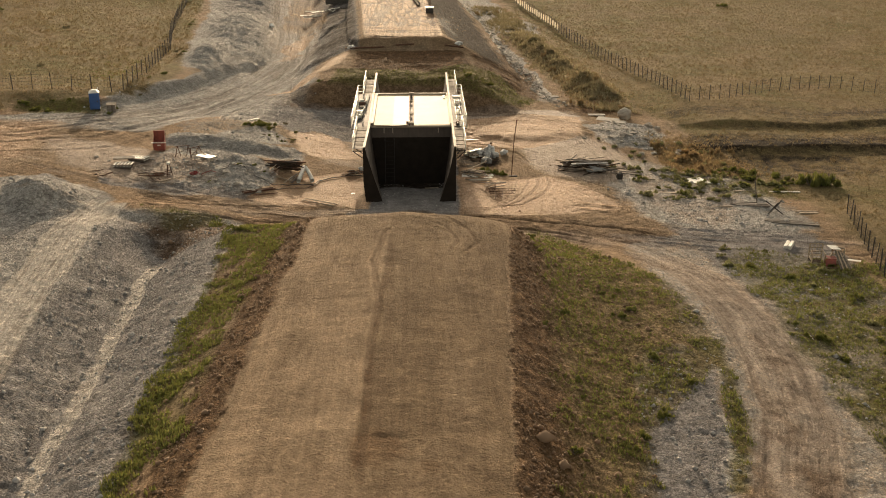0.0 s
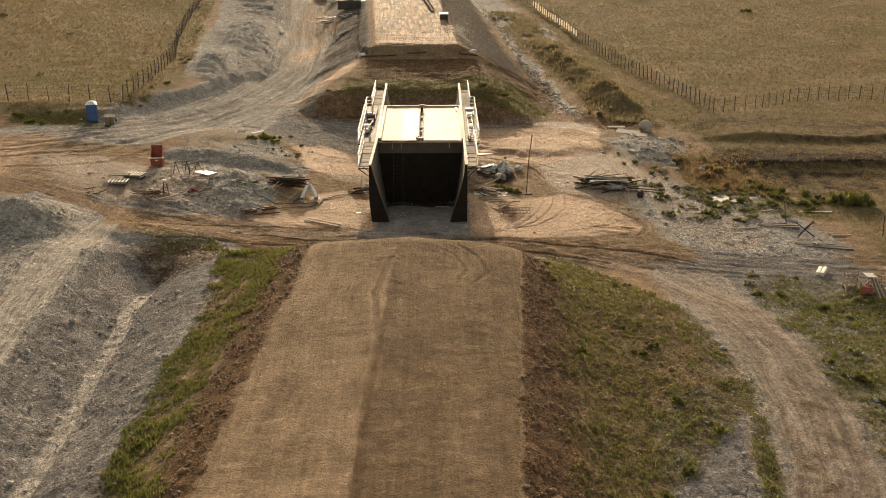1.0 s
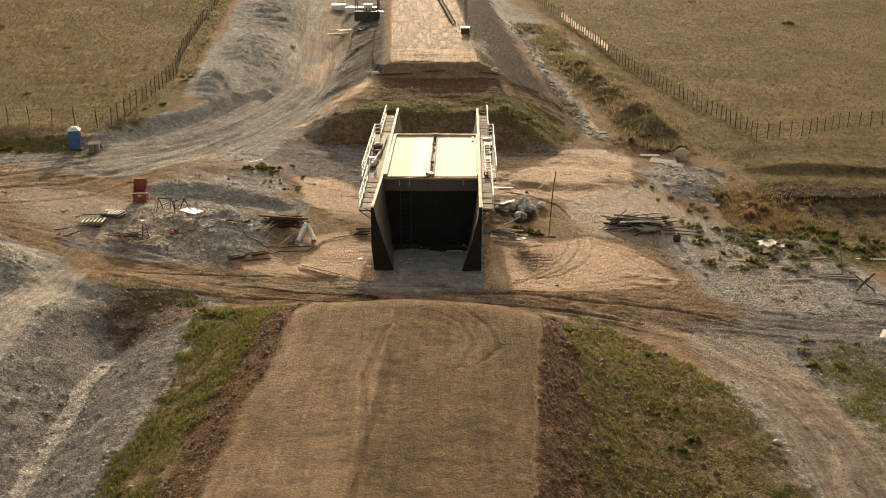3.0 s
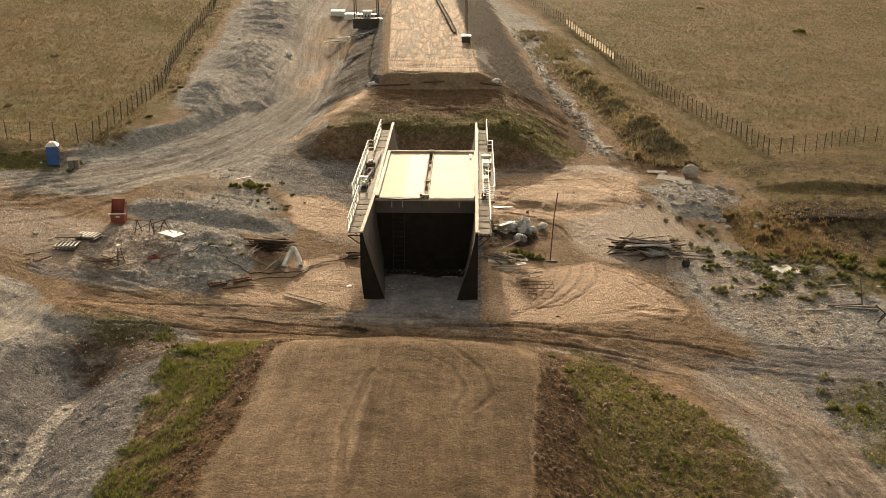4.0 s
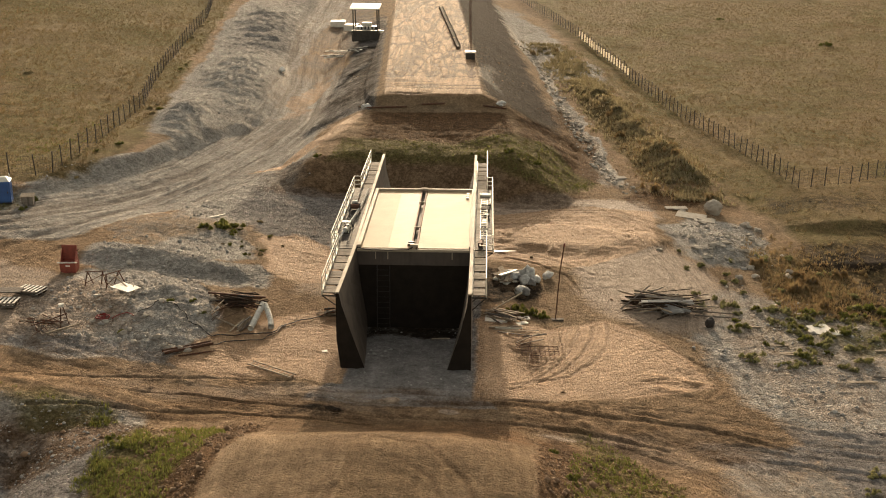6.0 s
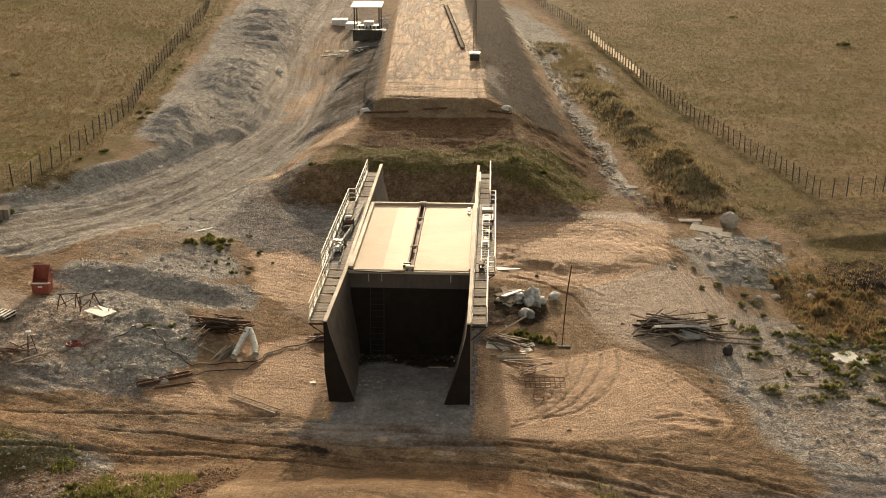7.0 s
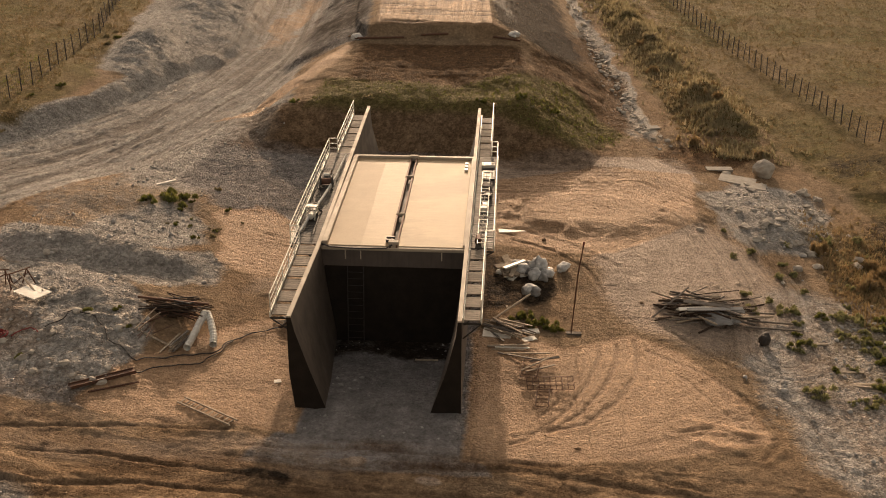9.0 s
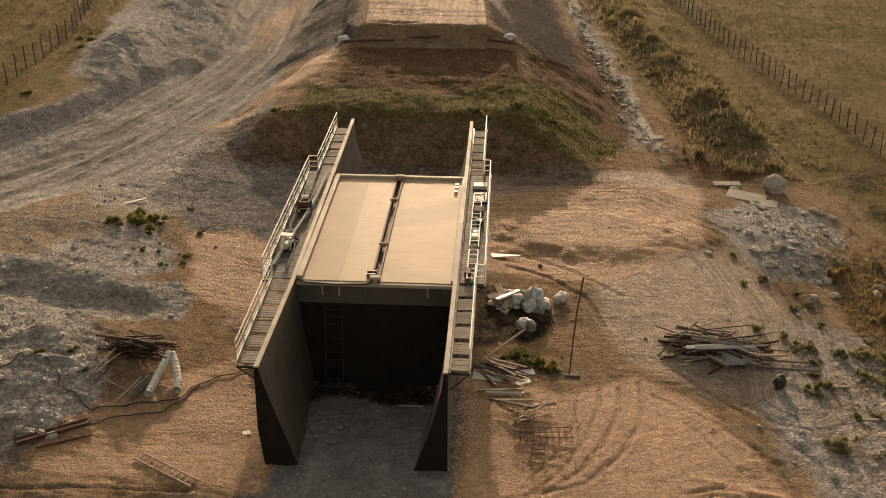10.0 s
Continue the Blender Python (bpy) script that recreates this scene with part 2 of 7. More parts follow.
def deck_material(name, light, dark, rough, brushing):
    """Screed, either floated smooth or brushed across."""
    m, nt, bsdf = material(name)
    where, brushed = place(nt), place(nt, (0.7, 6.0, 1))
    blot, grain, brush = noise_node(nt, 0.6, 5, where), noise_node(nt, 14, 4, where), noise_node(nt, 1.6, 5, brushed)
    c = mixed(nt, span(nt, blot, 0.35, 0.65), light, dark)
    c = mixed(nt, span(nt, brush, 0.4, 0.7, 0, brushing), c, tuple(1.3 * v for v in light))
    c = mixed(nt, span(nt, grain, 0.45, 0.8, 0, 0.35), c, tuple(0.6 * v for v in dark))
    link(nt, c, bsdf.inputs["Base Color"])
    link(nt, span(nt, grain, 0.3, 0.7, rough, rough + 0.06), bsdf.inputs["Roughness"])
    bsdf.inputs["Specular IOR Level"].default_value = 0.4
    bumped(nt, bsdf, brush, 0.25 * brushing, 0.02)
    return m


DECK = deck_material("floated_screed", (0.36, 0.255, 0.146), (0.30, 0.213, 0.121), 0.66, 0.15)
DECK_BRUSHED = deck_material("brushed_screed", (0.375, 0.266, 0.152), (0.325, 0.231, 0.132), 0.62, 0.4)
DECK_SHEEN = deck_material("sheen_patch_screed", (0.35, 0.248, 0.141), (0.29, 0.206, 0.118), 0.64, 0.35)
nt = DECK_SHEEN.node_tree
bsdf = nt.nodes["Principled BSDF"]
old = bsdf.inputs["Base Color"].links[0].from_socket
# sheen of the low sun painted into the screed as paler patches
patch = noise_node(nt, 0.16, 4, place(nt, (1.0, 1.6, 1.0)), 0.55)
link(nt, mixed(nt, span(nt, patch, 0.46, 0.52), old, mixed(nt, 1.0, old, (1.22, 1.22, 1.2), "MULTIPLY")), bsdf.inputs["Base Color"])
WHITE_PAINT = simple("white_paint", (0.82, 0.77, 0.67), (0.66, 0.59, 0.48), 0.5, 0, 6, 30, 0.1, 0.003)
PLANK = simple("walkway_plank", (0.31, 0.255, 0.20), (0.20, 0.165, 0.13), 0.8, 0, 4, 20, 0.3, 0.006, 0.18)
RUST = simple("rusty_steel", (0.17, 0.075, 0.04), (0.09, 0.045, 0.03), 0.75, 0.2, 5, 40, 0.3, 0.004, 0.15)
DARK_STEEL = simple("dark_steel", (0.09, 0.08, 0.07), (0.05, 0.045, 0.04), 0.55, 0.5, 4, 30, 0.2, 0.003)
TIMBER = simple("weathered_timber", (0.46, 0.37, 0.27), (0.26, 0.20, 0.145), 0.85, 0, 5, 30, 0.4, 0.006, 0.25)
GREY_TIMBER = simple("grey_timber", (0.215, 0.18, 0.148), (0.11, 0.09, 0.075), 0.85, 0, 5, 30, 0.4, 0.006, 0.35)
DARK_BEAM = simple("tarred_beam", (0.075, 0.05, 0.034), (0.045, 0.03, 0.022), 0.9, 0, 4, 25, 0.3, 0.01)
DARK_BEAM.node_tree.nodes["Principled BSDF"].inputs["Specular IOR Level"].default_value = 0.1
RED_STEEL = simple("red_oxide_paint", (0.30, 0.065, 0.04), (0.19, 0.045, 0.03), 0.6, 0, 4, 25, 0.2, 0.004)
BLUE = simple("blue_plastic", (0.045, 0.12, 0.34), (0.035, 0.09, 0.26), 0.45, 0, 3, 20, 0.05, 0.002)
WHITE_PLASTIC = simple("white_plastic", (0.74, 0.72, 0.66), (0.58, 0.55, 0.49), 0.5, 0, 3, 20, 0.1, 0.004)
BLACK_RUBBER = simple("black_rubber", (0.045, 0.035, 0.03), (0.025, 0.02, 0.018), 0.7, 0, 5, 30, 0.2, 0.003)
STONE = simple("stone", (0.46, 0.41, 0.345), (0.31, 0.27, 0.225), 0.9, 0, 2, 12, 0.5, 0.02, 0.2)
FENCE_STEEL = simple("fence_post_steel", (0.075, 0.065, 0.06), (0.045, 0.038, 0.035), 0.7, 0.3, 4, 20, 0.2, 0.003)
SHEET = simple("pale_sheet", (0.78, 0.74, 0.66), (0.66, 0.61, 0.53), 0.55, 0, 2, 12, 0.1, 0.004)
LEAF_DRY = stuff_material("dry_grass_blades", [(0.26, 0.178, 0.088), (0.195, 0.148, 0.07), (0.33, 0.235, 0.13), (0.155, 0.13, 0.058)], 0.8, True)
LEAF_GREEN = stuff_material("green_leaves", [(0.155, 0.17, 0.038), (0.21, 0.20, 0.055), (0.115, 0.13, 0.03), (0.28, 0.23, 0.08)], 0.8, True)
LEAF_RUST = stuff_material("rust_coloured_weeds", [(0.29, 0.19, 0.095), (0.34, 0.235, 0.125), (0.22, 0.16, 0.078), (0.27, 0.225, 0.105)], 0.8, True)
LEAF_SAGE = stuff_material("grey_green_leaves", [(0.27, 0.265, 0.12), (0.34, 0.31, 0.15), (0.21, 0.215, 0.09), (0.38, 0.33, 0.18)], 0.85, True)
LEAF_BRUSH = stuff_material("grey_brushwood", [(0.31, 0.25, 0.15), (0.24, 0.21, 0.11), (0.38, 0.30, 0.19), (0.20, 0.18, 0.085)], 0.85, True)
CLOD = stuff_material("brown_clods", [(0.22, 0.135, 0.08), (0.15, 0.09, 0.05), (0.28, 0.18, 0.11), (0.11, 0.07, 0.04)])
CHIP = stuff_material("grey_chippings", [(0.38, 0.36, 0.335), (0.28, 0.265, 0.245), (0.46, 0.43, 0.40), (0.22, 0.205, 0.19)])
# black of the bitumen wall ends, also the painted shade under the deck
BITUMEN_AND_SHADE = simple("bitumen_and_shade", (0.028, 0.021, 0.016), (0.018, 0.014, 0.011), 0.85, 0, 1.5, 15, 0.2, 0.006)
BITUMEN_AND_SHADE.node_tree.nodes["Principled BSDF"].inputs["Specular IOR Level"].default_value = 0.12
GRATING = simple("steel_grating", (0.12, 0.105, 0.09), (0.065, 0.055, 0.05), 0.7, 0.3, 4, 40, 0.3, 0.01, 0.2)
HOSE_RED = simple("red_hose", (0.30, 0.03, 0.025), (0.2, 0.025, 0.02), 0.5, 0, 5, 20, 0.1, 0.003)
PALE_BAG = simple("woven_bag", (0.74, 0.72, 0.68), (0.36, 0.35, 0.34), 0.8, 0, 4, 30, 0.5, 0.02, 0.12)
SHEETING, nt, bsdf = material("backlit_sheeting")
bsdf.inputs["Base Color"].default_value = (0.62, 0.52, 0.36, 1)
glow, both = nt.nodes.new("ShaderNodeBsdfTranslucent"), nt.nodes.new("ShaderNodeMixShader")
link(nt, mixed(nt, span(nt, noise_node(nt, 2.0, 4, place(nt)), 0.3, 0.7), (0.95, 0.90, 0.80), (0.85, 0.78, 0.66)), glow.inputs[0])
both.inputs[0].default_value = 0.75
link(nt, bsdf.outputs[0], both.inputs[1])
link(nt, glow.outputs[0], both.inputs[2])
link(nt, both.outputs[0], nt.nodes["Material Output"].inputs[0])
TARP = simple("grey_tarpaulin", (0.30, 0.29, 0.28), (0.20, 0.19, 0.18), 0.5, 0, 3, 15, 0.3, 0.02)


# ---- mesh helpers ----
def part(name, bm, mat, parent=None, label=""):
    """Links a bmesh as one mesh object."""
    me = bpy.data.meshes.new(name)
    bm.to_mesh(me)
    bm.free()
    me.materials.append(mat)
    ob = new(name, me)
    ob.parent = parent
    return tagged(ob, label)


def empty(name, m, label, category, group="", kind=""):
    ob = new(name)
    ob.matrix_world = m
    ob.empty_display_size = 0.3
    return tagged(ob, label, category, group, kind)


def box(bm, x0, y0, z0, x1, y1, z1, m=None, bevel=0.0):
    vs = [bm.verts.new(v) for v in ((x0, y0, z0), (x1, y0, z0), (x1, y1, z0), (x0, y1, z0), (x0, y0, z1), (x1, y0, z1), (x1, y1, z1), (x0, y1, z1))]
    fs = [bm.faces.new([vs[i] for i in f]) for f in ((3, 2, 1, 0), (4, 5, 6, 7), (0, 1, 5, 4), (1, 2, 6, 5), (2, 3, 7, 6), (3, 0, 4, 7))]
    if m is not None:
        for v in vs:
            v.co = m @ v.co
    if bevel:
        edges = {e for f in fs for e in f.edges}
        bmesh.ops.bevel(bm, geom=list(edges), offset=bevel, segments=1, affect="EDGES")
    return bm


def tube(bm, points, radius, sides=6, cap=True):
    """A round bar or hose through points."""
    rings, pts = [], [Vector(p) for p in points]
    for i, p in enumerate(pts):
        d = (pts[min(i + 1, len(pts) - 1)] - pts[max(i - 1, 0)]).normalized()
        u = d.orthogonal().normalized() if abs(d.z) > 0.95 else d.cross(Vector((0, 0, 1))).normalized()
        v = d.cross(u)
        rings.append([bm.verts.new(p + radius * (math.cos(a) * u + math.sin(a) * v)) for a in (math.tau * k / sides for k in range(sides))])
    for a, b in zip(rings, rings[1:]):
        for k in range(sides):
            bm.faces.new((a[k], a[(k + 1) % sides], b[(k + 1) % sides], b[k]))
    if cap:
        bm.faces.new(rings[0][::-1])
        bm.faces.new(rings[-1])
    return bm


def prism(bm, outline, y0, y1):
    """An outline of (x, z) pushed from y0 to y1."""
    a, b = [bm.verts.new((x, y0, z)) for x, z in outline], [bm.verts.new((x, y1, z)) for x, z in outline]
    n = len(outline)
    bm.faces.new(a)
    bm.faces.new(b[::-1])
    for i in range(n):
        bm.faces.new((a[i], b[i], b[(i + 1) % n], a[(i + 1) % n]))
    return bm


def lump(bm, centre, size, rng, rough=0.25, levels=2, flat=0.0):
    """An uneven stone or bundle."""
    made = bmesh.ops.create_icosphere(bm, subdivisions=levels, radius=1.0)["verts"]
    off = Vector((rng.uniform(0, 99), rng.uniform(0, 99), rng.uniform(0, 99)))
    for v in made:
        k = 1 + rough * 2 * (noise.noise(v.co * 1.3 + off)) + rough * 0.7 * noise.noise(v.co * 3.1 + off) + rough * 0.5 * noise.noise(v.co * 6.5 + off)
        v.co = Vector((v.co.x * size[0] * k, v.co.y * size[1] * k, max(v.co.z, -1 + flat) * size[2] * k)) + Vector(centre)
    return bm


# ---- shape of the ground ----
LATTICE = np.random.RandomState(7).rand(256, 256)


def value_noise(x, y):
    """Smooth noise between 0 and 1 on arrays of places."""
    xi, yi = np.floor(x), np.floor(y)
    fx, fy = x - xi, y - yi
    fx, fy = fx * fx * (3 - 2 * fx), fy * fy * (3 - 2 * fy)
    i, j = xi.astype(int) & 255, yi.astype(int) & 255
    i1, j1 = (i + 1) & 255, (j + 1) & 255
    a = LATTICE[i, j] * (1 - fx) + LATTICE[i1, j] * fx
    b = LATTICE[i, j1] * (1 - fx) + LATTICE[i1, j1] * fx
    return a * (1 - fy) + b * fy


def fbm(x, y, octaves=4):
    """Layered noise, about -0.5 to 0.5."""
    total, weight, gain = 0, 0, 1.0
    for k in range(octaves):
        total = total + gain * value_noise(x * 2 ** k + 17.3 * k, y * 2 ** k + 41.7 * k)
        weight += gain
        gain *= 0.55
    return total / weight - 0.5


def step(a, b, v):
    """0 at a, 1 at b, smooth between."""
    u = np.clip((v - a) / (b - a), 0, 1)
    return u * u * (3 - 2 * u)


def blob(x, y, cx, cy, rx, ry, turn=0.0, edge=0.5):
    """1 inside an ellipse, falling to 0 at its rim; edge: share of the radius over which it falls."""
    c, s = math.cos(radians(turn)), math.sin(radians(turn))
    u, v = (x - cx) * c + (y - cy) * s, -(x - cx) * s + (y - cy) * c
    return step(1, 1 - edge, np.hypot(u / rx, v / ry))


def area(x, y, points, soft=1.0):
    """1 inside an outline, 0 outside, smooth over soft metres across its edge."""
    inside, best = np.zeros(x.shape, bool), np.full(x.shape, 1e9)
    xs, ys = [p[0] for p in points], [p[1] for p in points]
    near = (x > min(xs) - soft) & (x < max(xs) + soft) & (y > min(ys) - soft) & (y < max(ys) + soft)
    out = np.zeros(x.shape)
    if not near.any():
        return out
    u, v = x[near], y[near]
    inside, best = np.zeros(u.shape, bool), np.full(u.shape, 1e9)
    for (ax, ay), (bx, by) in zip(points, points[1:] + points[:1]):
        k = np.clip(((u - ax) * (bx - ax) + (v - ay) * (by - ay)) / ((bx - ax) ** 2 + (by - ay) ** 2), 0, 1)
        best = np.minimum(best, np.hypot(u - ax - k * (bx - ax), v - ay - k * (by - ay)))
        if ay != by:
            inside ^= ((ay > v) != (by > v)) & (u < ax + (v - ay) * (bx - ax) / (by - ay))
    out[near] = step(-0.5 * soft, 0.5 * soft, np.where(inside, best, -best))
    return out


def mound(x, y, cx, cy, rx, ry, turn=0.0):
    """A heap with straight sides and a rounded top, 1 at its middle."""
    c, s = math.cos(radians(turn)), math.sin(radians(turn))
    u, v = (x - cx) * c + (y - cy) * s, -(x - cx) * s + (y - cy) * c
    r = np.hypot(u / rx, v / ry)
    return np.clip(1.1 - np.sqrt(r * r + 0.01), 0, 1)


def along(x, y, points):
    """Way along a line of points and signed distance to its left, for arrays of places."""
    best, way, side, start = np.full(x.shape, 1e9), np.zeros(x.shape), np.zeros(x.shape), 0.0
    for (ax, ay), (bx, by) in zip(points, points[1:]):
        length = math.hypot(bx - ax, by - ay)
        ux, uy = (bx - ax) / length, (by - ay) / length
        u = np.clip((x - ax) * ux + (y - ay) * uy, 0, length)
        dx, dy = x - ax - u * ux, y - ay - u * uy
        d = np.hypot(dx, dy)
        near = d < best
        best = np.where(near, d, best)
        way = np.where(near, start + u, way)
        side = np.where(near, np.where(ux * dy - uy * dx > 0, d, -d), side)
        start += length
    return way, side


CROSS_ROAD = [(-60, 99), (-40, 94.5), (-21, 89.6), (-10, 87.3), (0, 86.7), (10, 86.8), (19, 85), (40, 84)]
SIDE_TRACK = [(14, 86.5), (21, 82.5), (25, 75.5), (26.2, 68), (26.0, 60), (25.0, 53), (22.4, 45), (20, 25)]
HAUL_ROAD = [(-60, 98), (-34, 104), (-26, 110), (-20.7, 119), (-16.9, 129), (-14.4, 140), (-12.8, 152), (-13.6, 168), (-15.4, 182), (-17.0, 202), (-18.5, 260)]
CUT_BANK = [(-34, 111), (-30, 112.2), (-27, 114.7), (-25, 121.3), (-21.5, 128.5), (-18.9, 138.7), (-16.2, 146), (-15.4, 154), (-16.0, 168), (-19.6, 185), (-22, 205), (-24, 240)]
DITCH_TRACK = [(-20, 90), (-21.3, 77), (-20.7, 68), (-20, 57.5), (-19.2, 46), (-18, 30)]
# single wheel marks: way, half width, depth
WHEEL_MARKS = [
    ([(14.7, 99.6), (14.6, 98.5), (13.8, 95.6), (12.8, 93.6), (12.0, 92.3), (10.6, 90.6)], 0.12, 0.55), ([(15.6, 99.8), (15.5, 98.0), (14.6, 95.2), (13.4, 93.2), (11.6, 91.2), (9.9, 90.2)], 0.12, 0.6),
    ([(16.6, 100.4), (16.6, 98.6), (16.2, 96.4), (15.3, 94.3), (13.4, 92.1), (10.1, 90.8)], 0.14, 0.55), ([(17.2, 99.5), (20.1, 97.2), (21.9, 94.9), (22.6, 92.6), (22.2, 91.2), (21.4, 90.2)], 0.16, 0.5),
    ([(13.6, 99.0), (13.2, 96.4), (12.2, 94.0), (11.0, 92.2)], 0.10, 0.5), ([(18.6, 97.0), (19.6, 95.4), (20.6, 93.4)], 0.12, 0.4), ([(17.4, 92.0), (19.2, 92.6), (20.8, 92.2), (22.0, 92.0)], 0.12, 0.4),
    ([(17.5, 103), (20.5, 99.4), (22.5, 97.2), (24.2, 94.5), (25, 90)], 0.15, 0.4), ([(-16, 83.6), (-13.0, 84.2), (-9.3, 84.8), (-5.6, 85.6), (-1.3, 85.4), (2.4, 85.0)], 0.13, 1.2),
    ([(-14, 86.4), (-8, 87.2), (-2, 86.9), (4, 86.0)], 0.10, 0.8), ([(-19, 87.4), (-15.6, 87.4), (-10.7, 88.8), (-6.6, 89.6), (-3, 89.9)], 0.11, 0.8),
    ([(-2, 88.9), (3, 89.1), (8, 88.9), (12, 88.7)], 0.12, 0.6), ([(5, 87.9), (9.8, 88.2), (15.1, 87.6), (20.3, 86.8), (25, 85)], 0.18, 0.7), ([(4, 86.2), (9, 86.0), (14, 85.6), (18, 84.2)], 0.18, 0.8),
    ([(3.0, 77), (5.7, 76.1), (7.7, 72.9), (8.2, 70.2), (7.4, 68.6)], 0.14, 0.8), ([(4.5, 74.5), (6.2, 73), (6.9, 70.5), (6.4, 68.8)], 0.14, 0.5),
    ([(-40, 96), (-32, 99), (-26, 103), (-23, 110), (-20, 118), (-17, 128)], 0.3, 0.7), ([(-40, 99), (-33, 102), (-28, 107), (-24, 114), (-19.5, 124)], 0.3, 0.7),
    ([(-34, 95), (-28, 97), (-24, 101), (-22, 106)], 0.25, 0.6), 
    ([(10, 112.2), (12.5, 111.0), (14.5, 109.0), (15.2, 106)], 0.15, 0.9), ([(11.2, 113.6), (14, 112.0), (16.5, 109.5)], 0.2, 0.6),
    ([(1.8, 40), (1.7, 50), (2.1, 58), (1.6, 66), (2.2, 72)], 0.16, 0.9)]
PAD_TRACK = [(24, 100), (25, 108), (23.5, 118), (19, 123), (12, 122), (4, 120)]


def skew(x, y):
    """The near embankment runs a little askew between its feet."""
    return x - 0.068 * (np.minimum(y, 80) - 57) * step(-10.8, -5.5, x) * step(15.5, 11, x)


def ground_height(x, y):
    # natural fall of the land from west to east
    b = 0
    for s in (-1.5, 0, 1.5):
        b = b + np.interp(x + s, [-900, -130, -60, -36, -28, -20, -12, -5, 0, 8, 14, 22, 31, 51, 130, 900],
                          [22, 7.5, 4.8, 3.6, 2.9, 1.3, 0.4, -0.4, -0.65, -0.75, -1.1, -1.4, -2.2, -2.9, -3.2, 4]) / 3
    b = b + 1.2 * fbm(x * 0.02, y * 0.02, 3) * step(35, 70, abs(x)) + 0.5 * fbm(x * 0.12, y * 0.12, 3)
    b = b + step(150, 420, y) * 5 + step(450, 1200, y) * 25
    # haul road sits a little lower than the land beside it
    way, side = along(x, y, HAUL_ROAD)
    b = b - 0.5 * step(6, 2.5, abs(side)) * step(108, 122, y)
    # bank cut along its western side
    way, side = along(x, y, CUT_BANK)
    side = side + 0.8 * fbm(x * 0.5, y * 0.5, 3)
    b = b + 0.7 * step(0, 1.6, side) * step(12, 4, side) * step(110, 117, y) * step(190, 160, y)
    # near embankment, its ditch and its foot
    n = np.interp(skew(x, y), [-60, -30, -22, -19.1, -18.2, -15.3, -14.4, -12.4, -10.5, -8.8, -5.2, -3.8, 1.8, 8.5, 9.7, 11.2, 13.8, 16.2, 18, 20, 23, 27, 31, 51],
                  [4.6, 2.6, 2.05, 1.9, 1.55, 0.15, 0.15, 0.95, 1.55, 1.75, 3.3, 3.55, 3.95, 3.35, 3.1, 2.35, 0.8, 0.1, -0.1, -0.1, -0.6, -1.1, -1.8, -2.9])
    n = n - 0.5 * blob(x, y, -15.2, 77.5, 3.4, 5.0, 0, 0.8)
    wob = 1.2 * fbm(x * 0.25, y * 0.25, 2)
    mix6 = step(-9, -4, x)
    end_l, end_m = step(84 + wob, 78 + wob, y), step(86.3 + 0.4 * wob, 74.5, y)
    end_r = step(87 + wob - 0.3 * (x - 9), 73.5 - 0.3 * (x - 9), y)
    mix9 = step(7.5, 12, x)
    end = (end_l * (1 - mix6) + end_m * mix6) * (1 - mix9) + end_r * mix9
    z = b * (1 - end) + n * end
    # far embankment: crest, front steps, both flanks
    k = step(-2.5, -7.5, x)
    yf = y * (1 - k) + k * np.interp(y, [110, 117, 134, 140], [115, 123, 133, 140])
    front = np.interp(yf, [124.0, 126.6, 131.0, 132, 136, 145.4, 146.0, 146.5, 149, 200, 300, 420],
                      [-3, -0.9, 2.0, 2.3, 2.65, 3.25, 3.5, 4.55, 4.8, 5.2, 6.5, 8])
    front = front + 0.5 * step(5, -3, x) * step(127, 131.5, y) * step(146, 138, y)
    centre = np.interp(y, [146, 200, 300], [2.8, -0.5, -8])
    half = np.interp(y, [146, 200, 300], [5.1, 5.4, 5.8])
    crest = np.interp(y, [126, 132, 145, 147], [2.1, 2.4, 3.3, 4.7]) + np.interp(y, [147, 200, 300, 420], [0.1, 0.5, 1.8, 3.3])
    spread = np.interp(y, [126, 132, 145, 147], [2.8, 2.6, 1.9, 0])
    west = np.interp(y, [124, 129, 136, 145, 147], [2.0, 3.2, 3.0, 0.4, 0])
    out = np.maximum(0, abs(x - centre) - half - spread)
    flank = crest - np.where(x < centre, np.minimum(out, west) / 4.2 + np.maximum(0, out - west) / 1.8, out / 1.75)
    e = -np.logaddexp(-2.2 * front, -2.2 * flank) / 2.2
    e = e + 0.35 * step(4, 1, e) * fbm(x * 0.35, y * 0.35, 3) + 0.25 * fbm(x * 0.5, y * 0.5, 3) * step(147.5, 146, y)
    z = np.maximum(z, e)
    z = z + 0.35 * blob(x, y, -15, 85, 7, 3.2, -5, 0.7)
    # spoil heaps west of the bridge
    crag = fbm(x * 0.5, y * 0.5, 5)
    h1 = mound(x, y, -15.0, 98.6, 9.0, 9.0, 20) * 0.8 + mound(x, y, -11.0, 98.0, 4.0, 5.5, 0) * 0.75
    edge = y - np.interp(x, [-24, -18, -14, -10.5, -8], [104.6, 103.5, 103.2, 102.4, 104]) + 1.6 * fbm(x * 0.4, y * 0.4, 3)
    h2 = 0.75 * step(0, 2.4, edge) * step(-5.8, -11.5, x + 0.25 * (y - 107) + 1.5 * crag) * step(119, 111, y + 2 * crag) * step(-23, -17, x)
    h3 = blob(x, y, -22.6, 144, 3.6, 10, 4, 1.0) * 1.2 + blob(x, y, -22.0, 166, 6.0, 22, 3, 1.0) * 1.3 + blob(x, y, -25, 202, 8, 28, 8, 1.0) * 1.0
    h4 = blob(x, y, -25.5, 84.5, 5, 5, 10, 1.0) * 1.5
    heap = 0.72 * h1 + h3 + h4
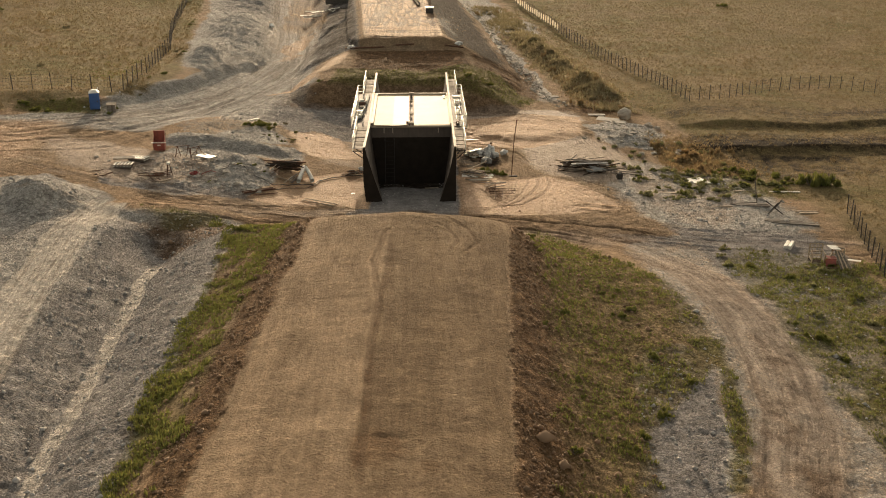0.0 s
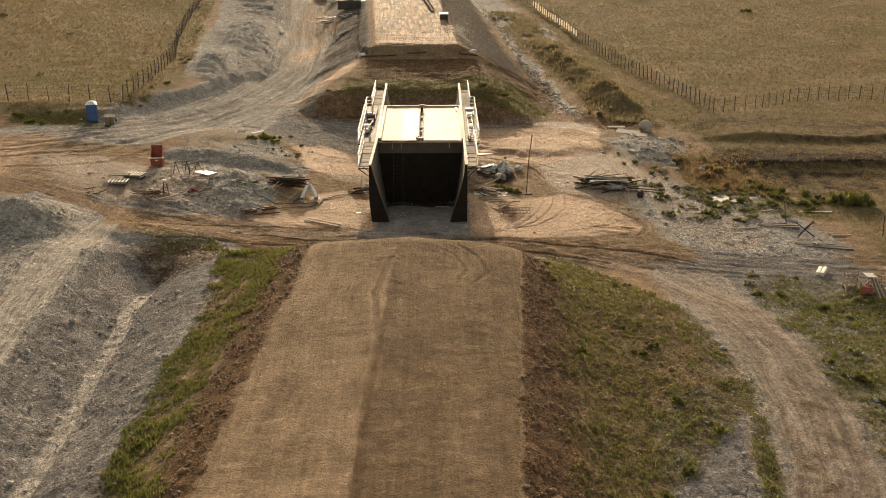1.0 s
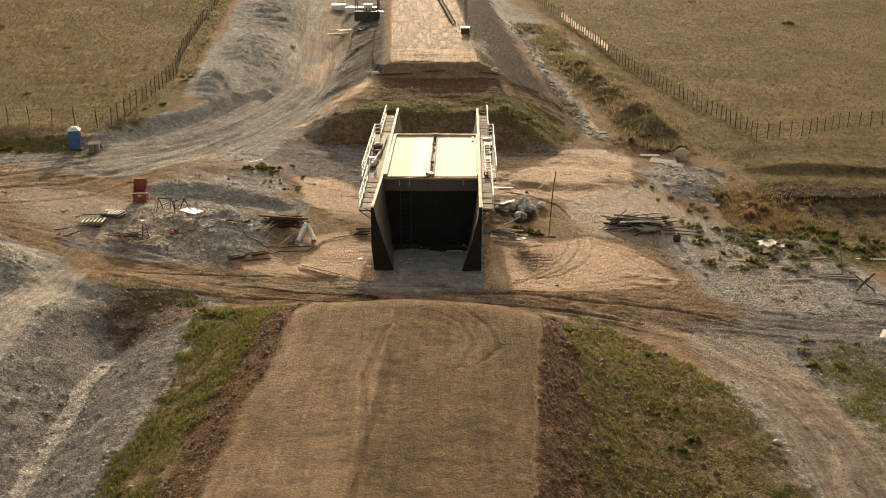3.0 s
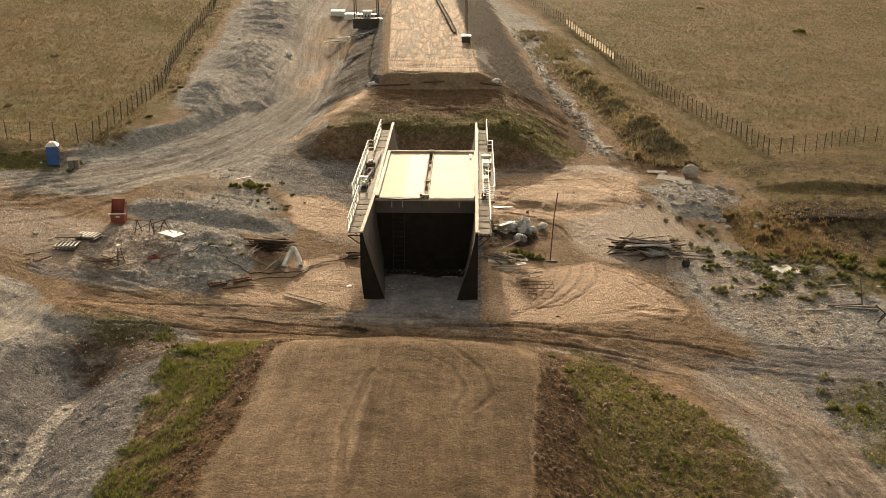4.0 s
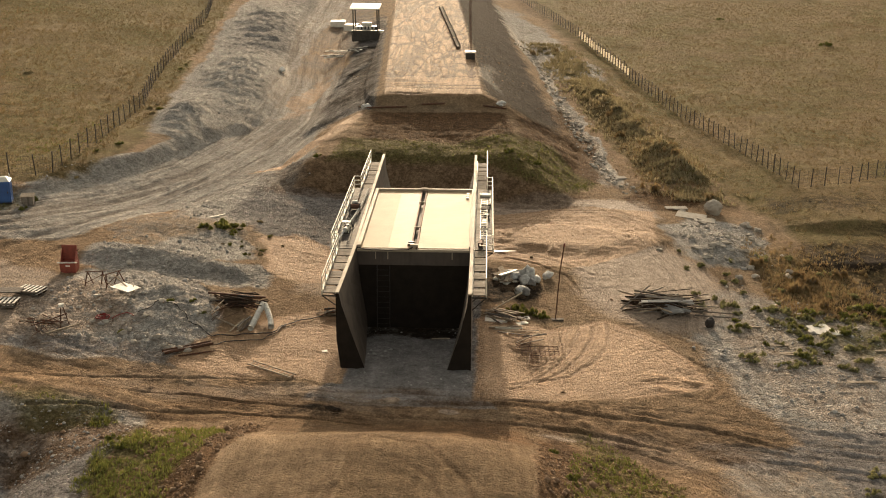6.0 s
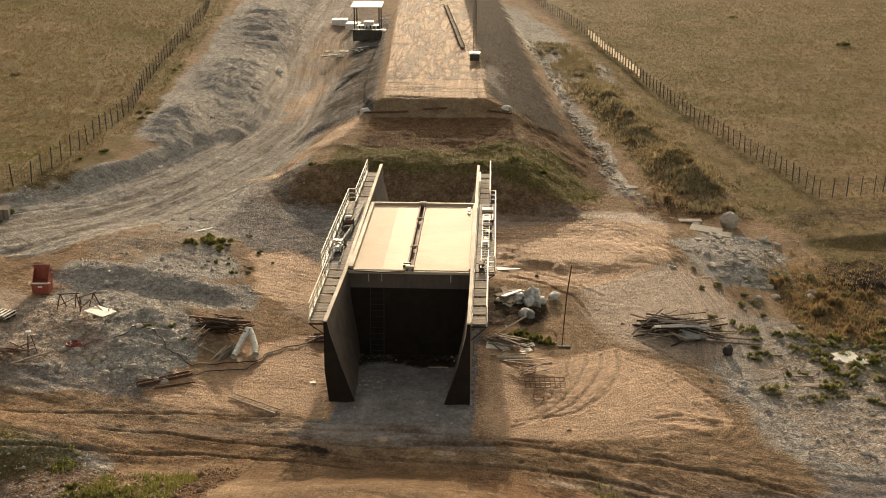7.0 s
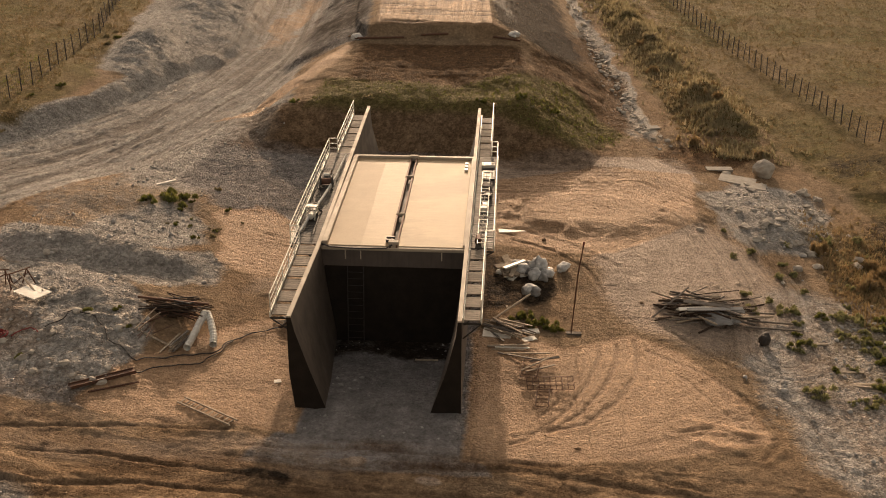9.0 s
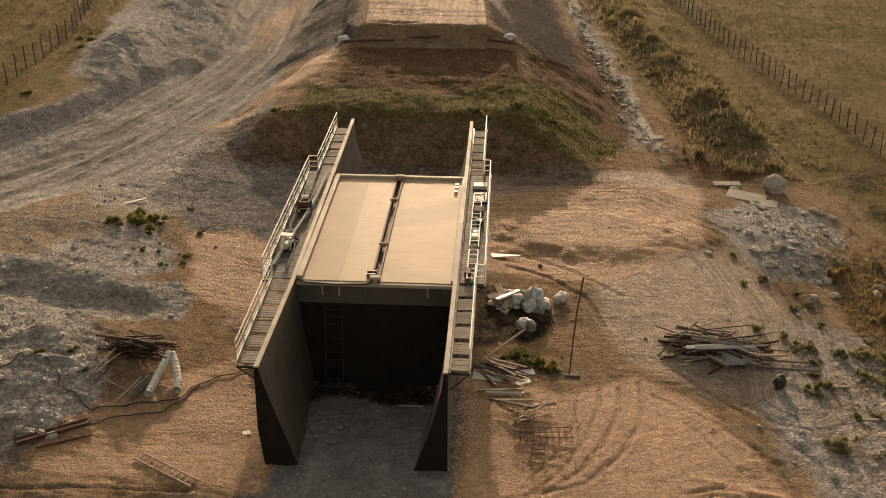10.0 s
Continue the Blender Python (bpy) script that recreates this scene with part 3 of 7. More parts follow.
    ridge = 1 - abs(2 * value_noise(x * 0.75 + 1.5 * crag, y * 0.75 + 2 * fbm(x * 0.4 + 9, y * 0.4, 3)) - 1)
    z = z + h2 * (1 + 0.35 * crag) + heap * (1 + 0.85 * crag) + 0.20 * np.clip(heap, 0, 1) * ridge ** 3 + 0.16 * np.clip(heap, 0, 1) * fbm(x * 3, y * 3, 3)
    # bank and stony drain east of the far embankment, sand pad behind the bridge
    z = z + blob(x, y, 26.8, 142, 3.8, 11, 8, 1.0) * 1.7 * (1 + 1.4 * crag) + blob(x, y, 23.0, 166, 3.0, 22, 8, 1.0) * 1.4 * (1 + 1.4 * crag) - blob(x, y, 18.4, 155, 1.5, 30, 5, 0.9) * 0.4
    z = z + blob(x + 5 * crag, y + 3 * crag, 15.5, 117.5, 8.5, 4.6, 8, 0.5) * (0.3 + 0.2 * crag) + blob(x, y, 27.5, 118, 4, 8, 0, 1.0) * 0.5 * (1 + 1.5 * crag)
    # old field terraces east
    z = z - blob(x, y, 43, 110, 10, 7, 5, 0.9) * 0.35 + step(31, 40, x) * 0.5 * step(112, 113.5, y - 0.05 * x + 2 * fbm(x * 0.08, y * 0.08, 2)) + step(31, 40, x) * 0.5 * step(121, 122.5, y - 0.05 * x + 2 * fbm(x * 0.08, y * 0.08 + 9, 2))
    # level ground under the bridge
    pad = step(-2.2, -0.6, x) * step(9.8, 8.2, x) * step(88.5, 90.5, y) * step(128, 124.5, y)
    floor_z = np.interp(y, [91, 93, 99.5, 113, 121, 126], [-0.72, -0.72, -1.45, -1.45, -0.72, -0.72])
    dip = step(0.0, 0.35, x) * step(7.5, 7.1, x)
    return z * (1 - pad) + (floor_z * dip - 0.72 * (1 - dip)) * pad


# ---- zones of the ground ----
def zones(x, y):
    """What covers the ground, 0 to 1, and the wheel marks, -1 to 1."""
    w = 1.6 * fbm(x * 0.3, y * 0.3, 3)
    z = {}
    # uneven outlines for all patches
    tx, ty = x, y
    px, py = x + 4.5 * fbm(x * 0.13, y * 0.13, 3) + 1.6 * fbm(x * 0.6, y * 0.6, 2), y + 4.5 * fbm(x * 0.13 + 50, y * 0.13, 3) + 1.6 * fbm(x * 0.6 + 50, y * 0.6, 2)
    e = skew(x, y)   # across the near embankment
    # wheel marks run along each road
    s = np.zeros(x.shape)
    cover = np.zeros(x.shape)
    fu, fv = y + 1.5 * fbm(x * 0.1, y * 0.1, 2), x
    for road, half, fade in ((CROSS_ROAD, 4.2, 2.0), (SIDE_TRACK, 2.9, 1.0), (HAUL_ROAD, 5.4, 2.0), (DITCH_TRACK, 1.9, 0.7), (PAD_TRACK, 3.2, 1.5)):
        way, side = along(x, y, road)
        k = step(half, half - fade, abs(side) + 0.6 * w)
        marks = (1.3 if road is CROSS_ROAD else 0.8 if road is DITCH_TRACK or road is PAD_TRACK else 2.0) * fbm(side * (2.9 if road is CROSS_ROAD else 1.7) + 0.8 * fbm(way * 0.07, side * 0.2, 2), way * 0.05, 4)
        s = s * (1 - k) + marks * k
        cover = np.maximum(cover, k)
        fu, fv = np.where(k > 0.3, side, fu), np.where(k > 0.3, way, fv)
        if road is CROSS_ROAD:
            z["cross"] = k
        if road is SIDE_TRACK:
            z["side"] = k * step(84, 78, y)
        if road is HAUL_ROAD:
            z["haul"] = k
        if road is DITCH_TRACK:
            z["dtrack"] = k * step(88, 84, y)
    crumb = 0.5 * fbm(x * 1.6, y * 1.6, 3)
    near_top = step(-5.0, -4.0, e - 0.6 * w - crumb) * step(9.75, 9.05, e + 0.25 * w + crumb) * step(87.2, 84.5, y + 0.5 * w)
    lanes = 0.9 * fbm(x * 1.1, y * 0.035, 4) + 0.5 * fbm(x * 4, y * 0.10, 2) + 0.5 * fbm(x * 0.5, y * 2.2, 4)
    lanes = lanes + (1.0 + 1.2 * fbm(x * 0.4, y * 0.5, 2)) * step(0.30, 0.08, abs(x - 1.75 - 0.035 * (y - 50) - 0.9 * fbm(y * 0.12, y * 0, 3))) * step(40, 42, y) * step(72, 66, y)
    s = s * (1 - near_top) + 0.8 * lanes * near_top
    fu, fv = np.where(near_top > 0.5, 1.1 * y + 2.0 * fbm(x * 0.15, y * 0.1, 2), fu), np.where(near_top > 0.5, 2.2 * x, fv)
    far_top = step(146.3, 147.2, y) * step(5.6, 4.8, abs(x - np.interp(y, [146, 200, 300], [2.8, -0.5, -8])))
    bend = fbm(x * 0.06, y * 0.02, 2) * 9
    s = s * (1 - far_top) + (3.0 * fbm(x * 0.7 + bend, y * 0.05, 4) * step(150, 158, y) + 2.4 * fbm(x * 0.12, y * 0.8, 4) * step(160, 152, y)) * far_top
    fu, fv = np.where(far_top > 0.5, 0.6 * (x + bend), fu), np.where(far_top > 0.5, 0.6 * y, fv)
    # turning marks on the sand
    r = np.hypot(x - 10, y - 108)
    sand_front = area(x + 0.5 * w, y + 0.5 * w, [(8.0, 100.4), (9.8, 100.9), (12.6, 98.8), (16.6, 101.2), (19.2, 99.3), (21.3, 96.2), (22.2, 91.6), (18.5, 90.3), (12.6, 88.8), (8.0, 88.8)], 1.2)
    s = s * (1 - sand_front) + 0.45 * fbm(r * 1.2, np.arctan2(y - 108, x - 10) * 1.3, 4) * sand_front
    fu, fv = np.where(sand_front > 0.4, r, fu), np.where(sand_front > 0.4, 14 * np.arctan2(y - 108, x - 10), fv)
    z["flow_u"], z["flow_v"] = fu, fv
    # single wheel marks, with the earth pushed up beside them
    wob = 0.5 * fbm(x * 0.12, y * 0.12, 2) + 0.12 * fbm(x * 0.9, y * 0.9, 2)
    for points, half, depth in WHEEL_MARKS:
        xs, ys = [a for a, b in points], [b for a, b in points]
        near = (x > min(xs) - 2) & (x < max(xs) + 2) & (y > min(ys) - 2) & (y < max(ys) + 2)
        if near.any():
            way, side = along(x[near], y[near], points)
            d = (side + wob[near]) / half
            s[near] = s[near] * (1 - 0.5 * np.exp(-(d / 2) ** 2)) + depth * (np.exp(-d ** 2) - 0.45 * np.exp(-((abs(d) - 1.9) / 0.7) ** 2))
    # churned earth where vehicles turn
    churn = 1.0 * blob(px, py, 20.5, 92.0, 2.4, 2.6, -20, 0.6) + 0.8 * blob(px, py, 17, 83.6, 3.6, 1.3, -20, 0.6) + 0.7 * blob(px, py, -11, 85.8, 5, 1.2, 5, 0.6)
    churn = churn + 0.5 * blob(px, py, 2.3, 43.6, 1.5, 3.0, 20, 0.6)
    s = s + churn * 2.6 * fbm(x * 0.8, y * 2.6, 4)
    z["streak"] = s
    z["cover"] = cover
    z["near_top"] = near_top
    sand = sand_front * 0.9
    sand = np.maximum(sand, area(x + 0.5 * w, y + 0.5 * w, [(-9.2, 93.8), (-5.0, 99.2), (-1.9, 100.8), (0.2, 101), (0.2, 90.2), (-7.0, 90.1), (-10.2, 90.8)], 1.2))
    sand = np.maximum(sand, area(x + w, y + w, [(7.6, 121.5), (16.7, 126.0), (23.4, 126.2), (22.0, 116.5), (15.8, 110.8), (11.8, 110.4), (7.6, 111.5)], 1.4))
    sand = np.maximum(sand, blob(px, py, -5.0, 110, 3.6, 6.5, 12, 0.4) * 0.9)
    sand = np.maximum(sand, far_top)
    sand = np.maximum(sand, 0.75 * area(x + w, y + w, [(-13.5, 130.6), (-9.4, 132.0), (-5.2, 138), (-3.8, 145.2), (-6.2, 143), (-9.5, 137)], 1.5))
    sand = np.maximum(sand, 0.7 * blob(px, py, 9.0, 158, 1.6, 12, 2, 0.6))
    sand = np.maximum(sand, 0.62 * blob(px, py, -12.6, 164, 2.0, 18, -3, 0.6))
    sand = np.maximum(sand, 0.62 * step(-27, -32, x + w) * step(112, 106, y - 0.35 * (x + 30)) * step(90, 94, y))
    z["sand"] = sand
    pale = np.maximum(0.40 * step(144, 158, y) * z["haul"], 0.52 * z["side"])
    pale = np.maximum(pale, z["cross"] * (0.32 + 0.9 * fbm(x * 0.12, y * 0.4, 3)))
    pale = np.maximum(pale, 0.42 * blob(px, py, -9, 91, 9, 3, 5, 0.5))
    pale = np.maximum(pale, 0.75 * blob(px, py, 20.5, 108, 8, 12, 0, 0.5))
    pale = np.maximum(pale, 0.8 * area(x + w, y + w, [(7.5, 119), (7.5, 126.5), (23, 129.5), (24, 124), (16, 126)], 1.5))
    pale = np.maximum(pale, 0.5 * area(x + w, y + w, [(-12, 112), (-7, 113), (-0.5, 112), (-0.5, 102), (-5, 103), (-7, 112)], 2.0))
    for cx, cy, rx in ((3.0, 88.1, 0.8), (6.4, 87.0, 0.9), (9.6, 85.6, 1.6), (0.6, 84.6, 1.0), (12.5, 84.8, 1.4)):
        pale = np.maximum(pale, 0.9 * blob(x + 0.6 * w, y + 0.3 * w, cx, cy, rx, 0.45, 0, 0.5))
    pale = np.maximum(pale, 0.62 * blob(px, py, -22, 97, 14, 6, -20, 0.5))
    pale = np.maximum(pale, 0.5 * blob(px, py, 29, 98, 7, 15, 0, 0.5))
    z["pale"] = pale * (1 - sand_front) * (1 - near_top) * (1 - far_top)
    z["calm"] = np.maximum(sand * (1 - far_top), 0.9 * step(-1.2, 0.2, x) * step(9.2, 8, x) * step(86, 89, y) * step(126, 124, y))
    z["lane"] = 0.30 - 0.3 * step(66, 80, y) - 0.25 * step(7.0, 9.0, e) + 0.45 * step(1.72, 1.52, x - 0.036 * (y - 50) + 0.25 * fbm(x * 0, y * 0.6, 3)) * step(86, 74, y) + 0.2 * step(5.4, 6.2, x) * step(60, 70, y) + 1.1 * fbm(x * 0.3, y * 0.11, 4)
    # grey broken stone and spoil
    grey = area(x + 0.8 * w, y + 0.8 * w, [(-20.8, 97.6), (-19.0, 102.4), (-12.4, 104), (-9.8, 100), (-8.3, 97.3), (-8.4, 94.6), (-10.1, 91.2), (-15, 89.9), (-21, 90.6)], 1.6)
    bank = y - np.interp(x, [-24, -18, -14, -10.5, -8], [104.6, 103.5, 103.2, 102.4, 104])
    grey = np.maximum(grey, 0.95 * step(-1.5, 0.0, bank + 0.6 * w) * step(4.0, 2.6, bank + 0.8 * w) * step(-21, -19, x) * step(-5.5, -8, x))
    grey = np.maximum(grey, 0.8 * blob(px, py, -11.5, 108.5, 4.0, 6.0, -10, 0.5))
    grey = np.maximum(grey, 0.45 * blob(px, py, -14.8, 112, 9.0, 8.0, -15, 0.5))
    grey = np.maximum(grey, area(x + w, y + w, [(-19.5, 134), (-26.2, 136.5), (-26.6, 153), (-28.5, 179), (-31, 200), (-33, 240), (-16, 240), (-18, 205), (-17, 180), (-14.5, 155)], 2.0))
    grey = np.maximum(grey, 0.85 * blob(px, py, -15, 138, 9, 30, 6, 0.4))
    grey = np.maximum(grey, 0.95 * step(-3.6, -2.6, along(x, y, CUT_BANK)[1]) * step(2.2, 1.4, along(x, y, CUT_BANK)[1] + 0.5 * w) * step(113, 118, y) * step(150, 140, y))
    grey = np.maximum(grey, 1.0 * z["haul"] * step(102, 109, y) * step(190, 160, y))
    grey = np.maximum(grey, blob(px, py, -26, 86.5, 6, 5, 10, 0.4))
    grey = np.maximum(grey, step(-8.8, -9.8, x + 0.5 * w) * step(86.5, 82, y + w) * step(-40, -30, x))
    grey = np.maximum(grey, blob(px, py, 18.0, 51, 3.0, 10, 0, 0.5))
    grey = np.maximum(grey, 0.95 * blob(px, py, 30, 96, 10, 17, 15, 0.5))
    grey = np.maximum(grey, blob(px, py, 28, 119, 5.5, 8, -20, 0.5))
    grey = np.maximum(grey, blob(px, py, 18.6, 152, 2.4, 26, 4, 0.6))
    grey = np.maximum(grey, 0.8 * blob(px, py, 17, 205, 6, 50, 10, 0.5))
    grey = np.maximum(grey, 0.56 * step(19, 22, x + w) * step(40, 34, x) * step(90, 82, y))
    under = step(-0.5, 0.5, x) * step(8, 7, x) * step(87, 90, y) * step(126, 124, y)
    grey = np.maximum(grey * (1 - under), 0.42 * under)
    z["grey"] = grey * (1 - 0.8 * near_top)
    # fields and grown-over slopes
    west = np.interp(y, [0, 60, 112, 117, 130, 147, 172, 200, 260, 900], [-50, -46, -36, -27, -23.2, -25.2, -28.6, -31.5, -38, -60])
    east = np.interp(y, [0, 76, 95, 110, 125, 135, 150, 165, 190, 235, 300, 900], [41, 41.5, 40, 36, 33, 30, 28, 26, 24, 17.5, 9, -20])
    dry = np.maximum(step(0.5, -1.5, x - west + w), step(-2.0, 3.0, x - east + 1.6 * w))
    dry = np.maximum(dry, 0.9 * area(x + w, y + w, [(18.6, 190), (24.2, 180), (28.3, 158), (31.6, 144), (29.6, 134.5), (24, 135.5), (21.4, 148.8), (19.9, 168)], 2.0))
    dry = np.maximum(dry, 0.75 * blob(px, py, 33, 112, 6, 11, 10, 0.6))
    z["dry"] = dry
    green = step(-10.4, -9.5, x + 0.7 * w) * step(-5.6, -7.4, e - 1.3 * w) * step(84.5, 81, y) * (0.50 + 1.2 * fbm(x * 0.5, y * 0.3, 3))
    slope = step(9.8, 12.6, e + 0.8 * w) * step(1.0, -0.5, x - np.interp(y, [40, 50, 60, 66, 73, 80, 87], [15, 16, 22.5, 23, 21.5, 18, 13.5])) * step(87.5, 84.5, y)
    green = np.maximum(green, slope * (0.22 + 0.30 * step(10.5, 14.5, e + w) + 0.5 * fbm(x * 0.4, y * 0.4, 3)))
    green = np.maximum(green, (0.58 + 0.9 * fbm(x * 0.35, y * 0.35, 3)) * step(26.5, 30, x + 2 * w) * step(86, 79, y + w))
    green = np.maximum(green, 0.68 * area(x + 0.8 * w, y + 0.6 * w, [(-6, 130), (-5.5, 135.5), (5, 134.6), (15, 141.5), (19, 133), (15, 127.6), (9, 130)], 1.6))
    green = np.maximum(green, 0.75 * area(x + 0.4 * w, y + 0.6 * w, [(20.6, 62.5), (23.4, 63), (22.0, 52), (19.8, 44.6), (18.8, 44.6), (20.6, 51.2), (22.0, 58.3)], 1.0))
    green = np.maximum(green, (0.66 + 0.8 * fbm(x * 0.5, y * 0.5, 3)) * step(27.6, 29.0, x + w) * step(64, 60, y + w))
    green = np.maximum(green, 0.62 * area(x + w, y + w, [(29, 103.5), (40, 103.5), (41, 97), (33, 98.5)], 2.0))
    green = np.maximum(green, 0.5 * blob(px, py, 14, 134, 6, 8, 30, 0.5))
    green = np.maximum(green, 0.6 * blob(px, py, -14.5, 84.3, 5, 2.0, -12, 0.6))
    green = np.maximum(green, 0.8 * blob(px, py, -31.5, 112, 6, 3.6, 20, 0.6))
    green = np.maximum(green, 0.36 * blob(px, py, 29.5, 103, 6, 9, 0, 0.8))
    green = np.maximum(green, dry * step(60, 100, y) * step(-24, -30, x) * (0.30 + 1.1 * fbm(x * 0.07, y * 0.07, 4)))
    z["green"] = green
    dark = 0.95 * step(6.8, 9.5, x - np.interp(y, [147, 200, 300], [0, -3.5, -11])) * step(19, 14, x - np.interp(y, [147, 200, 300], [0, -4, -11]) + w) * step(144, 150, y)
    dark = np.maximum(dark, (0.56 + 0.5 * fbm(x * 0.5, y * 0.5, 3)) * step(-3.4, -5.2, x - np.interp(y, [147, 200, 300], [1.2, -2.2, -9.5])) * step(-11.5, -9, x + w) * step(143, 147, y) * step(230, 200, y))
    dark = np.maximum(dark, (0.5 + 0.5 * fbm(x * 0.9, y * 0.9, 3)) * blob(px, py, 43, 110.5, 11, 6, 5, 0.4))
    # windrow between the lanes: a soil line with its shadow painted in
    row = step(0.22, 0.06, abs(x - 1.75 - 0.035 * (y - 50) - 0.7 * fbm(y * 0.12, y * 0, 3) - 0.35 * fbm(y * 0.9, y * 0 + 3, 3))) * step(40, 42, y) * step(72, 58, y) * (0.75 + 1.2 * fbm(x * 0.5, y * 0.5, 3))
    # turned red-brown soil on both flanks of the near embankment
    soil = (0.75 * step(9.0, 9.8, e + 0.3 * w) * step(13.2, 10.4, e + 1.2 * w) + 0.52 * slope) * step(87, 83, y)
    soil = np.maximum(soil, 0.8 * step(-7.9, -6.3, e + w) * step(-3.9, -4.6, e - 0.5 * w) * step(86, 82, y))
    soil = np.maximum(soil, 0.34 * step(-11, -9.5, x + w) * step(-5, -6.5, e) * step(84.5, 81, y))
    soil = np.maximum(soil, 0.6 * blob(px, py, -14.5, 82.6, 5.5, 3.0, 0, 0.6))
    soil = soil * (1 - near_top) + near_top * np.maximum(0.55 * step(74, 83, y) + 0.9 * fbm(x * 0.35, y * 0.35, 3) * step(70, 80, y), np.maximum(0.8 * row * (0.75 + 0.7 * fbm(x * 0.6, y * 0.6, 2)), 0.55 * blob(px, py, 2.4, 42.6, 1.6, 3.4, 10, 0.6)))
    soil = np.maximum(soil, 0.55 * blob(px, py, 17, 86, 4, 1.2, 0, 0.6))
    soil = np.maximum(soil, 0.55 * blob(px, py, -6, 85.2, 7, 0.8, 3, 0.6))
    soil = np.maximum(soil, z["side"] * (0.36 + 0.9 * fbm(x * 0.5, y * 0.3, 4)))
    soil = np.maximum(soil, 0.8 * step(133.5, 135.5, y + w) * step(145.3, 144, y) * step(-5, -3, x + 0.6 * w) * step(12.5, 10, x + w))
    soil = np.maximum(soil, 0.85 * area(x + 0.6 * w, y + 0.6 * w, [(20.5, 129.5), (22.5, 131.8), (26.1, 133.1), (28.8, 130.2), (25.5, 126.6), (22, 126.8)], 1.4))
    soil = np.maximum(soil, 0.75 * area(x + 0.8 * w, y + 0.8 * w, [(10.5, 132), (11.5, 147), (17.5, 168), (20, 150), (20, 136), (17, 130)], 2.0))
    soil = np.maximum(soil, 0.62 * blob(px, py, 14.6, 140, 3.4, 11, 20, 0.6))
    soil = np.maximum(soil, 0.62 * blob(px, py, -12.2, 80.5, 4.6, 4.6, 0, 0.5))
    # the steep front slope's own shade, painted in as darker soil
    soil = np.maximum(soil, 0.54 * step(123.5, 125.5, y + 0.5 * w) * step(132.6, 131, y + 0.6 * w) * step(17, 13, abs(x - 3 + w)))
    soil = soil * (1 - 0.8 * under)
    soil = np.maximum(soil, z["cross"] * step(-24, -15, x + w) * step(30, 22, x) * (0.40 + 0.9 * fbm(x * 0.2, y * 0.7, 4)))
    z["soil"] = soil
    slate = (0.62 + 0.06 * step(-15.0, -14.4, x) + 0.12 * step(66, 76, y) + 0.5 * fbm(x * 0.4, y * 0.4, 3)) * (0.6 + 0.4 * step(-19.3, -18.0, x + 0.6 * w)) * step(-8.8, -9.8, x + 0.5 * w) * step(85, 81, y + w)
    slate = np.maximum(slate, 0.85 * area(x + 0.7 * w, y + 0.7 * w, [(17.6, 60.4), (20.4, 61.5), (21.8, 58.3), (20.4, 51.2), (18.7, 44.6), (16.5, 30), (11.5, 30), (14.0, 43.4), (15.4, 49.1), (16.9, 53.3)], 1.2))
    slate = np.maximum(slate, 0.8 * area(x + w, y + w, [(25, 87.5), (33, 89), (39, 86), (39, 72), (30, 67), (27.6, 76)], 2.5))
    slate = np.maximum(slate, (0.5 + 0.8 * fbm(x * 0.3, y * 0.3, 3)) * step(26.5, 28.5, x + w) * step(40, 37, x) * step(66, 70, y + w) * step(92, 87, y + w))
    slate = np.maximum(slate, 0.8 * step(-3.4, -5.2, x - np.interp(y, [147, 200, 300], [1.2, -2.2, -9.5])) * step(-11.5, -9, x + w) * step(143, 147, y) * step(230, 200, y))
    slate = np.maximum(slate, 0.75 * area(x + 0.5 * w, y + 0.5 * w, [(-23, 90.2), (-9.5, 90.4), (-9.0, 92.0), (-14, 92.6), (-23, 92.4)], 1.2))
    slate = np.maximum(slate, 0.72 * blob(px, py, 23.2, 85.0, 4.6, 1.9, -18, 0.6))
    # grey mud west of the bridge, with the scrub bank's shadow painted in
    slate = np.maximum(slate, 0.72 * area(x + w, y + w, [(-13, 117), (-12, 127), (-0.2, 126.5), (-0.2, 112.5), (-3, 111.5), (-8, 113)], 2.0))
    slate = np.maximum(slate, (0.5 + 0.5 * fbm(x * 0.2, y * 0.1, 3)) * step(172, 185, y) * step(-30, -26, x + w) * step(-8, -11, x + w) * step(300, 260, y))
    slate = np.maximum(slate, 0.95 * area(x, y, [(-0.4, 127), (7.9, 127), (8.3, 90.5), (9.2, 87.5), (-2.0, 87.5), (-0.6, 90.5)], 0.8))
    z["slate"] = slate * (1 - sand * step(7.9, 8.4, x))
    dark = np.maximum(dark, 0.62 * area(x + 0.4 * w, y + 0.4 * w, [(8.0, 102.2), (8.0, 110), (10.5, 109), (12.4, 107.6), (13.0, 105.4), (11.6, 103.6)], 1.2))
    # shade under the deck painted into the floor colour
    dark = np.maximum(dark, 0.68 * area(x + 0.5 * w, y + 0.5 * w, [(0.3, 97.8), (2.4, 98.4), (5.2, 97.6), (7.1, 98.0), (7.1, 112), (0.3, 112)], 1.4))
    # shade in the head of the ditch painted darker
    dark = np.maximum(dark, 0.36 * blob(px, py, -15.6, 80.6, 3.0, 2.4, 0, 0.6))
    dark = np.maximum(dark, 0.62 * row * near_top)
    terrace = step(31, 35, x + 2 * w) * step(98, 104, y + w) * step(136, 131, y)
    dark = np.maximum(dark, terrace * (0.38 + 0.9 * fbm(x * 0.03, (y - 0.05 * x) * 0.22, 3)))
    dark = np.maximum(dark, 0.75 * blob(px, py, 0, 85.4, 5, 0.7, -4, 0.6))
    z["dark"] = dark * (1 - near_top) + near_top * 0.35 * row
